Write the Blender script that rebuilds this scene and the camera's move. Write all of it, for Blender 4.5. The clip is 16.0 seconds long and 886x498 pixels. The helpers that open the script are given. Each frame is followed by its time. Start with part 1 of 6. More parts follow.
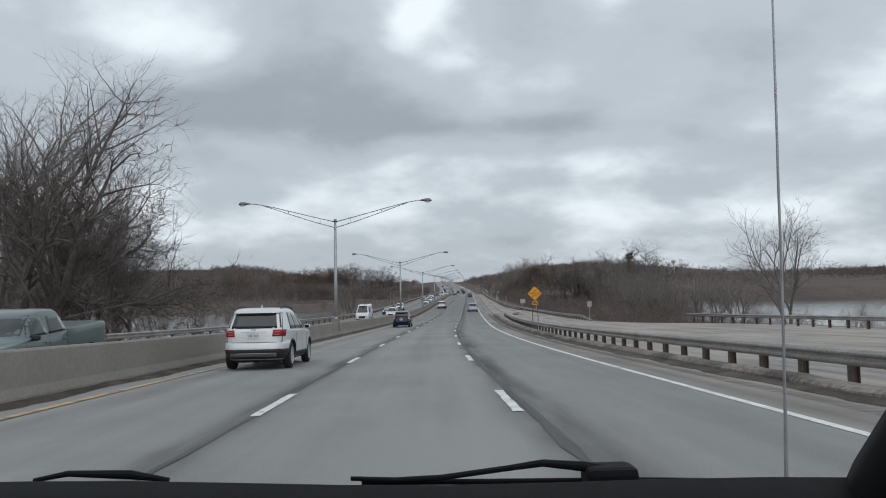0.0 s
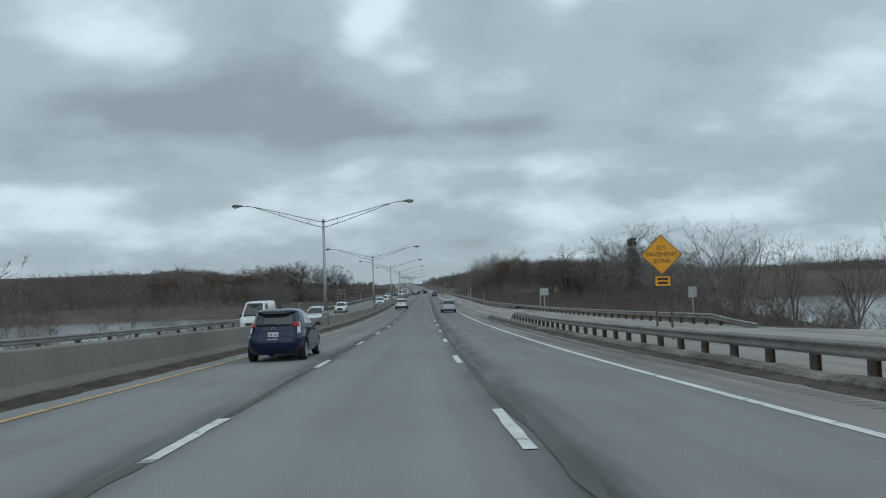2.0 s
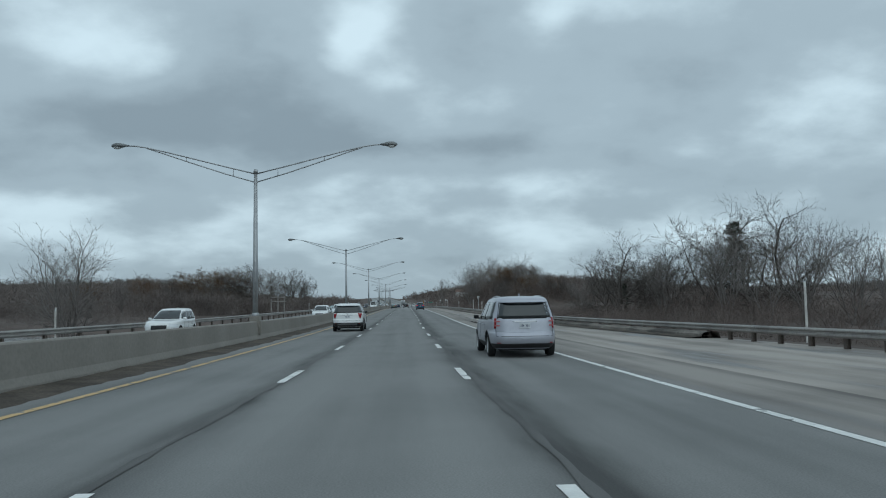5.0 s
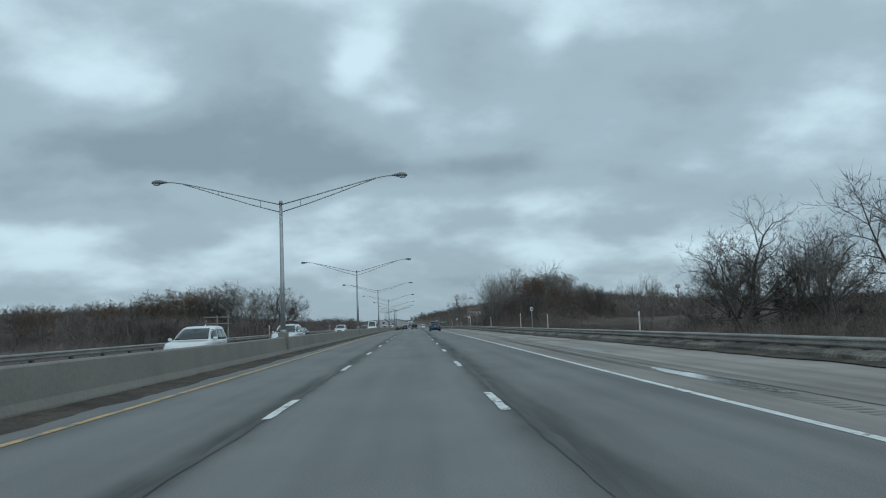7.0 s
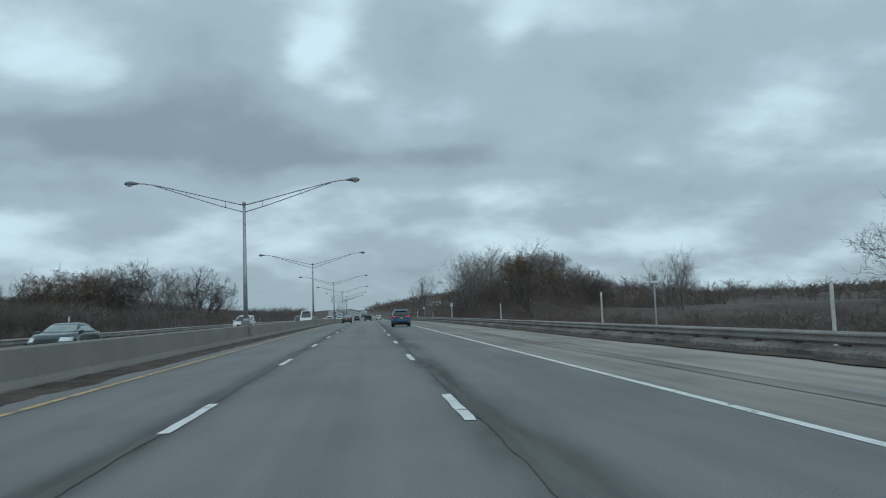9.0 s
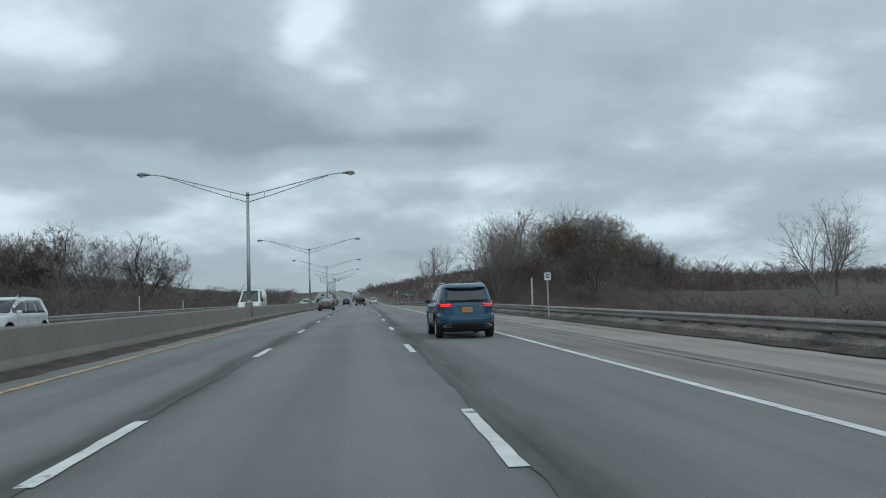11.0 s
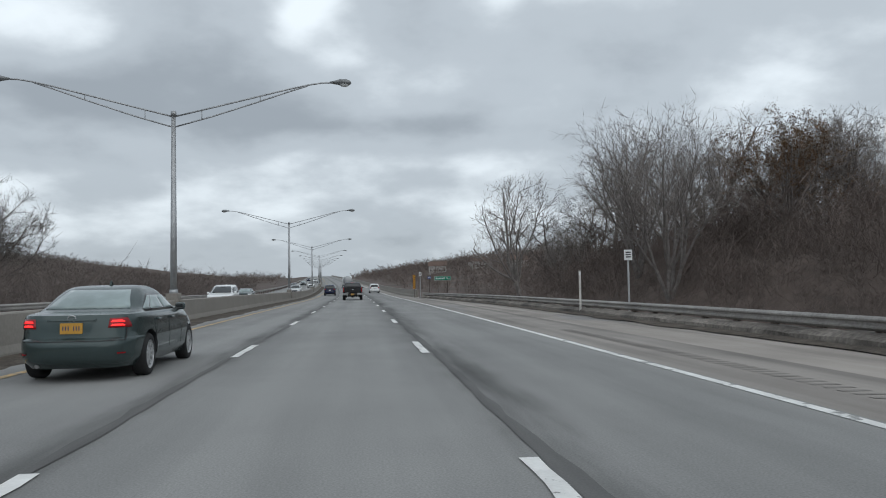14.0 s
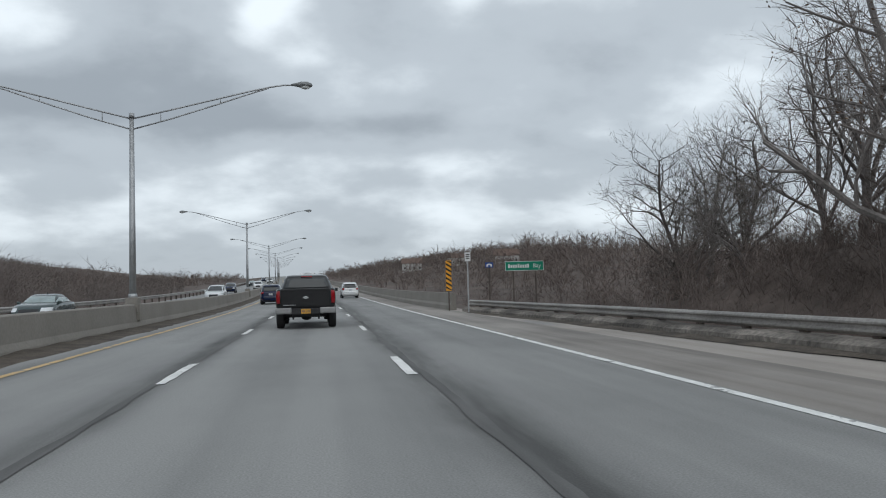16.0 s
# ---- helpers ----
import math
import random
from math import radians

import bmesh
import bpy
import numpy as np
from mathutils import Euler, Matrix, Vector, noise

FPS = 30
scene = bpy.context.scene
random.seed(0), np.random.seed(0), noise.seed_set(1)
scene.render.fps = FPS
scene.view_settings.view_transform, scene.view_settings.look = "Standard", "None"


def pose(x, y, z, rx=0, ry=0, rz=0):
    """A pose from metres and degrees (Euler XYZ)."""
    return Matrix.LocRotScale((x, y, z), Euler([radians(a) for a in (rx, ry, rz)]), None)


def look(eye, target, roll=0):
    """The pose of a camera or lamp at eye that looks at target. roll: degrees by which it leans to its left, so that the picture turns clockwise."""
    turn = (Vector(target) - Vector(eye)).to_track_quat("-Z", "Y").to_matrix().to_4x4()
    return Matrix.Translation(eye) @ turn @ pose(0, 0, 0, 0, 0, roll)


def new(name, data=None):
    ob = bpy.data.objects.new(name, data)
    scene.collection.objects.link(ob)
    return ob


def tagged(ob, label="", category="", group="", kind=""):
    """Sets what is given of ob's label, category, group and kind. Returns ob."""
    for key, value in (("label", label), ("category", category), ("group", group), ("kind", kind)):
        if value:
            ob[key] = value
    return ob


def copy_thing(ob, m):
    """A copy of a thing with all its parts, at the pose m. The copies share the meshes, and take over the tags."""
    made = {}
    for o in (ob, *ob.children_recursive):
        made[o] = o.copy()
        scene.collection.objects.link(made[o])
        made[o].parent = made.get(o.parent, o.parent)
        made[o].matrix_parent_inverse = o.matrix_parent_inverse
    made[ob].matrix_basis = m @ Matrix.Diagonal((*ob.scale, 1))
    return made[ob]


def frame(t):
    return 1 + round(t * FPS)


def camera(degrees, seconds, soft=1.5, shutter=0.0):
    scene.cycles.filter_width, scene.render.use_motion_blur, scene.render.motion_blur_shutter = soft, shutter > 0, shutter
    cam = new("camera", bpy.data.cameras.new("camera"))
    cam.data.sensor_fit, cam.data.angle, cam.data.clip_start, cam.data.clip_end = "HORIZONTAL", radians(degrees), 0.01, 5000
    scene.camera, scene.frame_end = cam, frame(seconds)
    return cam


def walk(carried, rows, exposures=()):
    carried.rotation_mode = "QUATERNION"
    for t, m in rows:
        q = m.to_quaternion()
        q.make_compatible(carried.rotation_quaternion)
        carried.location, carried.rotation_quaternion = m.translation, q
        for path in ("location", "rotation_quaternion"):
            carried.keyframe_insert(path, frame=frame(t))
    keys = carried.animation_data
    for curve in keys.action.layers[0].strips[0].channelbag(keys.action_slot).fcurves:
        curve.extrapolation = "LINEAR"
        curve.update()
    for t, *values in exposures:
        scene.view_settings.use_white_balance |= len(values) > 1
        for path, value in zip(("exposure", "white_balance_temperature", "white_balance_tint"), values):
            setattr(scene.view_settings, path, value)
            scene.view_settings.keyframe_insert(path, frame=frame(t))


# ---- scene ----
import functools

# ---------- the road's line: heading and grade every 60 m, chainage s along, u across (right positive) ----------
KNOTS = np.arange(-60, 661, 60.0)
HEADING = [2.58, 0.00, -2.57, -2.38, -2.69, -2.46, -2.65, -2.85, -2.47, -1.28, -0.75, -0.23, 0.30]
GRADE = [-0.0394, -0.0396, -0.0246, -0.0076, 0.0041, 0.0037, 0.0024, -0.0020, -0.0043, 0.0096, 0.0148, 0.0165, 0.0169]
LINE_S = np.arange(-300, 1701, 1.0)
_head = np.radians(np.interp(LINE_S, KNOTS, HEADING))
_grad = np.interp(LINE_S, KNOTS, GRADE)
_grad[LINE_S > 1150] = 0.0
_mid = (_head[1:] + _head[:-1]) / 2
LINE_X = np.concatenate([[0], np.cumsum(-np.sin(_mid))])
LINE_Y = np.concatenate([[0], np.cumsum(np.cos(_mid))])
LINE_Z = np.concatenate([[0], np.cumsum((_grad[1:] + _grad[:-1]) / 2)])
LINE_X, LINE_Y, LINE_Z = LINE_X - LINE_X[300], LINE_Y - LINE_Y[300], LINE_Z - LINE_Z[300]


def road_z(s):
    return float(np.interp(s, LINE_S, LINE_Z))


def road_turn(s):
    return float(np.interp(s, LINE_S, _head))


def rp(s, u=0.0, z=0.0):
    """World point at chainage s, offset u, height z over the road."""
    a = road_turn(s)
    k = 0.0 if LINE_S[0] <= s <= LINE_S[-1] else (s - (LINE_S[-1] if s > 0 else LINE_S[0]))
    return Vector((float(np.interp(s, LINE_S, LINE_X)) + u * math.cos(a) - k * math.sin(a),
                   float(np.interp(s, LINE_S, LINE_Y)) + u * math.sin(a) + k * math.cos(a), road_z(s) + z))


def rm(s, u=0.0, z=0.0, turn=0.0, scale=1.0):
    """World matrix at a road point: y along the road, x to the right."""
    g = math.atan(float(np.interp(s, LINE_S, _grad))) if abs(u) < 20 else 0.0
    return Matrix.Translation(rp(s, u, z)) @ Matrix.Rotation(road_turn(s) + radians(turn), 4, "Z") @ Matrix.Rotation(g, 4, "X") @ Matrix.Scale(scale, 4)


# ---------- camera: seconds, chainage, offset, yaw, pitch, roll ----------
cam = camera(60.0, 16.0, soft=1.05)
EYE = 1.366
PATH = [
    (0.0, -23.95, 0.55, -0.71, 2.74, -1.16),
    (0.5, -10.51, 0.60, -1.34, 3.51, -0.87),
    (1.0, 2.32, 0.67, -2.11, 3.56, -1.25),
    (1.5, 14.79, 0.73, -2.90, 3.17, -1.63),
    (2.0, 28.18, 0.74, -3.87, 2.87, -1.99),
    (2.5, 41.31, 0.77, -4.61, 2.88, -1.72),
    (3.0, 54.00, 0.79, -5.00, 3.09, -1.50),
    (3.5, 67.21, 0.76, -5.09, 3.31, -1.19),
    (4.0, 80.16, 0.70, -5.12, 3.71, -0.62),
    (6.5, 144.83, 0.53, -5.18, 4.99, -1.96),
    (7.0, 157.87, 0.50, -4.88, 5.67, -2.30),
    (7.5, 170.25, 0.55, -4.60, 5.99, -1.74),
    (8.0, 183.70, 0.58, -4.46, 5.75, -1.52),
    (8.5, 196.66, 0.60, -5.38, 5.19, -1.71),
    (9.0, 209.12, 0.64, -8.20, 4.85, -2.07),
    (11.5, 274.16, 0.66, -8.97, 3.00, -1.34),
    (12.0, 286.60, 0.68, -9.62, 2.21, -1.30),
    (12.5, 299.61, 0.69, -9.43, 1.42, -1.70),
    (13.0, 312.42, 0.66, -9.30, 1.41, -1.57),
    (13.5, 325.03, 0.59, -9.35, 2.08, -1.18),
    (14.0, 337.72, 0.56, -9.07, 2.57, -0.96),
    (14.5, 350.64, 0.53, -8.81, 2.99, -1.57),
    (15.0, 363.61, 0.54, -8.76, 3.32, -1.72),
    (15.5, 377.09, 0.49, -8.86, 3.09, -1.26),
    (16.0, 389.92, 0.50, -11.69, 2.49, -1.45),
]


def seat(s, u, yaw, pitch, roll):
    eye = rp(s, u, EYE)
    y, p = radians(yaw), radians(pitch)
    return look(eye, eye + Vector((-math.sin(y) * math.cos(p), math.cos(y) * math.cos(p), math.sin(p))), roll)


# the camera's exposure and white balance drift along the drive
EXPOSURES = [(0.0, 0.22, 6400, 9), (1.0, 0.06, 6000, 2), (3.5, -0.06, 5850, 0), (7.0, -0.08, 5620, -4), (9.0, -0.08, 5620, -4),
             (11.4, 0.10, 6050, 3), (12.5, 0.22, 6280, 7), (14.5, 0.22, 6350, 9), (16.0, 0.24, 6350, 9)]
walk(cam, [(t, seat(*row)) for t, *row in PATH], EXPOSURES)

# ---------- world and sun ----------
world = bpy.data.worlds.new("overcast_sky")
scene.world = world
world.use_nodes = True


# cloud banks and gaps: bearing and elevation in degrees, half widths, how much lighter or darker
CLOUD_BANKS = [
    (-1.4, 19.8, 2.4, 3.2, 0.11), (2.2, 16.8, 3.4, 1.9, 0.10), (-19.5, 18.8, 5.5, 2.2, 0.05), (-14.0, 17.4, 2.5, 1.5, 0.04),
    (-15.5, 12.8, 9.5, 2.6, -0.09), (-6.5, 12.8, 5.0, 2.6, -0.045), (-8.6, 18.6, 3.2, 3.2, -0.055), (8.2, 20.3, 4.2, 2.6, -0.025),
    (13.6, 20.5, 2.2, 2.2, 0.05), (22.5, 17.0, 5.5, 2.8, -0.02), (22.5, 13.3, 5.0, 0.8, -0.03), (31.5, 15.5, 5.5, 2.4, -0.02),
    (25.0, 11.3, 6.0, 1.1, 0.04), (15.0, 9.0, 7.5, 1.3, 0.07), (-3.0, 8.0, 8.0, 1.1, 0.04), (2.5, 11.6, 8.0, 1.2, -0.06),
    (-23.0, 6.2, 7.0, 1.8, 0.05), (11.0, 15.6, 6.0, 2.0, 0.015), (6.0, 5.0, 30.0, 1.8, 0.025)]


def build_sky():
    nt = world.node_tree
    nt.nodes.clear()
    n, l = nt.nodes.new, nt.links.new
    out, bg = n("ShaderNodeOutputWorld"), n("ShaderNodeBackground")
    tc, sep = n("ShaderNodeTexCoord"), n("ShaderNodeSeparateXYZ")
    l(tc.outputs["Generated"], sep.inputs[0])

    def math_node(op, a, b=None):
        m = n("ShaderNodeMath")
        m.operation = op
        for i, v in enumerate((a, b)):
            if v is None:
                continue
            if isinstance(v, (int, float)):
                m.inputs[i].default_value = v
            else:
                l(v, m.inputs[i])
        return m.outputs[0]

    up = math_node("ADD", math_node("MAXIMUM", sep.outputs["Z"], 0.0), 0.35)
    comb = n("ShaderNodeCombineXYZ")
    l(math_node("DIVIDE", sep.outputs["X"], up), comb.inputs[0])
    l(math_node("DIVIDE", sep.outputs["Y"], up), comb.inputs[1])

    def cloud(scale, detail, rough, offset, stretch, distort):
        mp, tex = n("ShaderNodeMapping"), n("ShaderNodeTexNoise")
        mp.inputs["Location"].default_value = offset
        mp.inputs["Scale"].default_value = stretch
        l(comb.outputs[0], mp.inputs[0])
        l(mp.outputs[0], tex.inputs["Vector"])
        tex.inputs["Scale"].default_value, tex.inputs["Detail"].default_value = scale, detail
        tex.inputs["Roughness"].default_value, tex.inputs["Distortion"].default_value = rough, distort
        return tex.outputs["Fac"]

    big = cloud(0.9, 2.0, 0.45, (-23.8, 39.8, -33.3), (0.8, 1.3, 1), 0.0)
    mid = cloud(2.7, 7.0, 0.52, (-13.0, -3.6, 13.3), (1.0, 1.05, 1), 0.0)
    # ragged edges: the bearing and elevation of each cloud bank wander with a noise
    ragged_a, ragged_e = cloud(2.6, 4.0, 0.5, (4.1, 8.3, 2.0), (1, 1, 1), 0.0), cloud(2.6, 4.0, 0.5, (17.1, 3.3, 5.0), (1, 1, 1), 0.0)
    bearing = math_node("MULTIPLY", math_node("ARCTAN2", sep.outputs["X"], sep.outputs["Y"]), 57.296)
    rise = math_node("MULTIPLY", math_node("ARCSINE", sep.outputs["Z"]), 57.296)
    bearing = math_node("ADD", bearing, math_node("MULTIPLY", math_node("SUBTRACT", ragged_a, 0.5), 11.0))
    rise = math_node("ADD", rise, math_node("MULTIPLY", math_node("SUBTRACT", ragged_e, 0.5), 4.5))
    fac = math_node("ADD", math_node("MULTIPLY", math_node("SUBTRACT", big, 0.5), 0.18), math_node("MULTIPLY", math_node("SUBTRACT", mid, 0.5), 0.34))
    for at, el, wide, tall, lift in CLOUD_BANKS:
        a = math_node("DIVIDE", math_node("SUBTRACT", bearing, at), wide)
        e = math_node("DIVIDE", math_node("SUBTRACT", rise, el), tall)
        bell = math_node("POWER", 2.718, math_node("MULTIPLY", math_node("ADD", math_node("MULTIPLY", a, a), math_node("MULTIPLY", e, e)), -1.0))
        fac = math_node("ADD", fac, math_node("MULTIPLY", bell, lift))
    fac = math_node("ADD", fac, 0.506)
    ramp = n("ShaderNodeValToRGB")
    l(fac, ramp.inputs[0])
    cr = ramp.color_ramp
    cr.interpolation = "EASE"
    cr.elements[0].position, cr.elements[0].color = 0.39, (0.31, 0.345, 0.38, 1)
    cr.elements[1].position, cr.elements[1].color = 0.615, (0.80, 0.86, 0.90, 1)
    e = cr.elements.new(0.50)
    e.color = (0.46, 0.505, 0.545, 1)
    sky = n("ShaderNodeTexSky")
    sky.sky_type, sky.sun_disc = "NISHITA", False
    sky.sun_elevation, sky.sun_rotation = radians(48), radians(196)
    dim = n("ShaderNodeMixRGB")
    dim.blend_type, dim.inputs[0].default_value = "MULTIPLY", 1.0
    dim.inputs[2].default_value = (0.06, 0.06, 0.06, 1)
    l(sky.outputs[0], dim.inputs[1])
    mix = n("ShaderNodeMixRGB")
    mix.inputs[0].default_value = 0.95
    l(dim.outputs[0], mix.inputs[1])
    l(ramp.outputs[0], mix.inputs[2])
    low = n("ShaderNodeMapRange")
    low.interpolation_type = "SMOOTHSTEP"
    low.inputs["From Min"].default_value, low.inputs["From Max"].default_value = 0.0, 0.26
    low.inputs["To Min"].default_value, low.inputs["To Max"].default_value = 0.90, 1.0
    l(sep.outputs["Z"], low.inputs["Value"])
    veil = n("ShaderNodeVectorMath")
    veil.operation = "SCALE"
    l(mix.outputs[0], veil.inputs[0])
    l(low.outputs[0], veil.inputs["Scale"])
    l(veil.outputs[0], bg.inputs["Color"])
    bg.inputs["Strength"].default_value = 1.0
    l(bg.outputs[0], out.inputs["Surface"])


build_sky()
sun = new("sun", bpy.data.lights.new("sun", "SUN"))
sun.data.energy, sun.data.angle, sun.data.color = 0.75, radians(95), (1.0, 0.97, 0.92)
sun.matrix_world = look((0, 0, 100), (-25, 85, 0))


# ---------- materials ----------
def material(name, colour, rough=0.8, metal=0.0, vary=0.25, scale=3.0, fine=40.0, bump=0.0, colour2=None, spec=0.4, random_value=0.0, coat=0.0):
    """A principled surface with stains at one scale, grain at another, and fine relief."""
    m = bpy.data.materials.new(name)
    m.use_nodes = True
    nt = m.node_tree
    b = nt.nodes["Principled BSDF"]
    n, l = nt.nodes.new, nt.links.new
    b.inputs["Roughness"].default_value, b.inputs["Metallic"].default_value = rough, metal
    b.inputs["Specular IOR Level"].default_value = spec
    b.inputs["Coat Weight"].default_value = coat
    b.inputs["Coat Roughness"].default_value = 0.06
    if vary <= 0:
        b.inputs["Base Color"].default_value = (*colour, 1)
        return m
    tc = n("ShaderNodeTexCoord")
    big, small = n("ShaderNodeTexNoise"), n("ShaderNodeTexNoise")
    for tex, sc, det in ((big, scale, 4.0), (small, fine, 3.0)):
        l(tc.outputs["Object"], tex.inputs["Vector"])
        tex.inputs["Scale"].default_value, tex.inputs["Detail"].default_value = sc, det
    c2 = colour2 or tuple(c * (1 - vary) for c in colour)
    ramp = n("ShaderNodeValToRGB")
    ramp.color_ramp.elements[0].position, ramp.color_ramp.elements[0].color = 0.36, (*c2, 1)
    ramp.color_ramp.elements[1].position, ramp.color_ramp.elements[1].color = 0.64, (*colour, 1)
    l(big.outputs["Fac"], ramp.inputs[0])
    grain = n("ShaderNodeMixRGB")
    grain.blend_type, grain.inputs[0].default_value = "OVERLAY", min(1.0, vary * 1.6)
    l(ramp.outputs[0], grain.inputs[1])
    l(small.outputs["Fac"], grain.inputs[2])
    last = grain.outputs[0]
    if random_value:
        info, hsv, mr = n("ShaderNodeObjectInfo"), n("ShaderNodeHueSaturation"), n("ShaderNodeMapRange")
        mr.inputs["To Min"].default_value, mr.inputs["To Max"].default_value = 1 - random_value, 1 + random_value
        l(info.outputs["Random"], mr.inputs["Value"])
        l(mr.outputs[0], hsv.inputs["Value"])
        l(last, hsv.inputs["Color"])
        last = hsv.outputs[0]
    l(last, b.inputs["Base Color"])
    if bump:
        bn = n("ShaderNodeBump")
        bn.inputs["Strength"].default_value, bn.inputs["Distance"].default_value = bump, 0.01
        l(small.outputs["Fac"], bn.inputs["Height"])
        l(bn.outputs[0], b.inputs["Normal"])
    return m


def streaked(name, colour, dark, along=0.05, across=1.2, rough=0.85, bump=0.25, amount=0.8, fine=55.0, bands=(), wet=0.0, low=0.38, high=0.56, tone_along=None):
    """Paving: stains drawn out along the road, blotches, aggregate grain, bands (offset, width, colour factor) of grime or wear, damp patches."""
    m = bpy.data.materials.new(name)
    m.use_nodes = True
    nt = m.node_tree
    b = nt.nodes["Principled BSDF"]
    n, l = nt.nodes.new, nt.links.new
    tc = n("ShaderNodeTexCoord")
    uv = tc.outputs["UV"]

    def tex(scale_u, scale_s, detail, rough_=0.5, shift=0.0):
        mp, t = n("ShaderNodeMapping"), n("ShaderNodeTexNoise")
        mp.inputs["Scale"].default_value = (scale_u, scale_s, 1)
        mp.inputs["Location"].default_value = (shift, shift, 0)
        l(uv, mp.inputs[0])
        l(mp.outputs[0], t.inputs["Vector"])
        t.inputs["Scale"].default_value, t.inputs["Detail"].default_value, t.inputs["Roughness"].default_value = 1.0, detail, rough_
        return t.outputs["Fac"]

    def op(kind, x, y=None, clamp=False):
        q = n("ShaderNodeMath")
        q.operation, q.use_clamp = kind, clamp
        for k, v in enumerate((x, y)):
            if isinstance(v, (int, float)):
                q.inputs[k].default_value = v
            elif v is not None:
                l(v, q.inputs[k])
        return q.outputs[0]

    long_, blotch, grain = tex(across, along, 5.0), tex(0.25, 0.16, 6.0, 0.6, 7.0), tex(fine, fine, 2.0, 0.6)
    ramp = n("ShaderNodeValToRGB")
    ramp.color_ramp.elements[0].position, ramp.color_ramp.elements[0].color = low, (*dark, 1)
    ramp.color_ramp.elements[1].position, ramp.color_ramp.elements[1].color = high, (*colour, 1)
    l(op("MULTIPLY", op("ADD", long_, blotch), 0.5), ramp.inputs[0])
    last = ramp.outputs[0]
    if bands:
        sep = n("ShaderNodeSeparateXYZ")
        l(uv, sep.inputs[0])
        wander = tex(0.9, 0.35, 4.0, 0.6, 3.0)
        patchy = tex(1.3, 0.13, 4.0, 0.6, 11.0)
        for at, wide, factor in bands:
            d = op("ADD", op("SUBTRACT", sep.outputs["X"], at), op("MULTIPLY", op("SUBTRACT", wander, 0.5), wide * 1.6))
            d = op("DIVIDE", d, wide)
            bell = op("DIVIDE", 1.0, op("ADD", 1.0, op("POWER", op("MULTIPLY", d, d), 1.5)))
            f = op("MULTIPLY", bell, op("MULTIPLY", op("SUBTRACT", patchy, 0.18), 2.1), True)
            tint = n("ShaderNodeMixRGB")
            tint.blend_type = "MULTIPLY"
            l(f, tint.inputs[0])
            l(last, tint.inputs[1])
            tint.inputs[2].default_value = (factor, factor, factor, 1)
            last = tint.outputs[0]
    if tone_along:
        # the camera's tone drift, put into the paving colour: chainage and lightness
        where, along_, tone_ramp, scale_ = n("ShaderNodeSeparateXYZ"), n("ShaderNodeMapRange"), n("ShaderNodeValToRGB"), n("ShaderNodeVectorMath")
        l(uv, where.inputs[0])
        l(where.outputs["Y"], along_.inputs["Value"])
        along_.inputs["From Min"].default_value, along_.inputs["From Max"].default_value = tone_along[0][0], tone_along[-1][0]
        span = tone_along[-1][0] - tone_along[0][0]
        for k, (at, value) in enumerate(tone_along):
            pos = (at - tone_along[0][0]) / span
            el = tone_ramp.color_ramp.elements[0] if k == 0 else tone_ramp.color_ramp.elements[-1] if k == len(tone_along) - 1 else tone_ramp.color_ramp.elements.new(pos)
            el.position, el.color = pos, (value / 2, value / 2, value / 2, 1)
        l(along_.outputs[0], tone_ramp.inputs[0])
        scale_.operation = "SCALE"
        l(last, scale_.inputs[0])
        l(op("MULTIPLY", tone_ramp.outputs[0], 2.0), scale_.inputs["Scale"])
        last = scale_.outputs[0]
    mix = n("ShaderNodeMixRGB")
    mix.blend_type, mix.inputs[0].default_value = "OVERLAY", 0.35 * amount
    l(last, mix.inputs[1])
    l(grain, mix.inputs[2])
    last = mix.outputs[0]
    b.inputs["Roughness"].default_value, b.inputs["Specular IOR Level"].default_value = rough, 0.35
    if wet:
        damp = n("ShaderNodeMapRange")
        damp.inputs["From Min"].default_value, damp.inputs["From Max"].default_value = 0.56, 0.64
        l(tex(0.42, 0.05, 4.0, 0.55, 23.0), damp.inputs["Value"])
        f = op("MULTIPLY", damp.outputs[0], wet)
        soak = n("ShaderNodeMixRGB")
        soak.blend_type = "MULTIPLY"
        l(f, soak.inputs[0])
        l(last, soak.inputs[1])
        soak.inputs[2].default_value = (0.42, 0.42, 0.43, 1)
        last = soak.outputs[0]
        l(op("SUBTRACT", rough, op("MULTIPLY", f, rough - 0.28)), b.inputs["Roughness"])
    l(last, b.inputs["Base Color"])
    bn = n("ShaderNodeBump")
    bn.inputs["Strength"].default_value, bn.inputs["Distance"].default_value = bump, 0.006
    l(grain, bn.inputs["Height"])
    l(bn.outputs[0], b.inputs["Normal"])
    return m


# brightness steps along the drive are painted into this asphalt
M_ROAD = streaked("worn_grey_asphalt", (0.250, 0.250, 0.245), (0.192, 0.193, 0.190), 0.02, 1.1, amount=1.3, tone_along=[(-60, 1.24), (30, 1.2), (75, 1.1), (110, 0.98), (150, 0.91), (285, 0.95), (345, 1.15), (460, 1.15)],
                  bands=[(-1.98, 0.27, 0.30), (2.14, 0.36, 0.30), (-4.9, 0.35, 0.75), (-3.6, 0.5, 0.90), (0.0, 0.45, 0.90), (3.8, 1.3, 0.84), (5.0, 0.25, 0.85), (-11.6, 0.3, 0.7)])
M_SHOULDER = streaked("shoulder_asphalt", (0.31, 0.285, 0.262), (0.19, 0.174, 0.16), 0.05, 1.6, bands=[(7.6, 0.22, 0.6), (5.9, 0.2, 0.8)], wet=0.6)
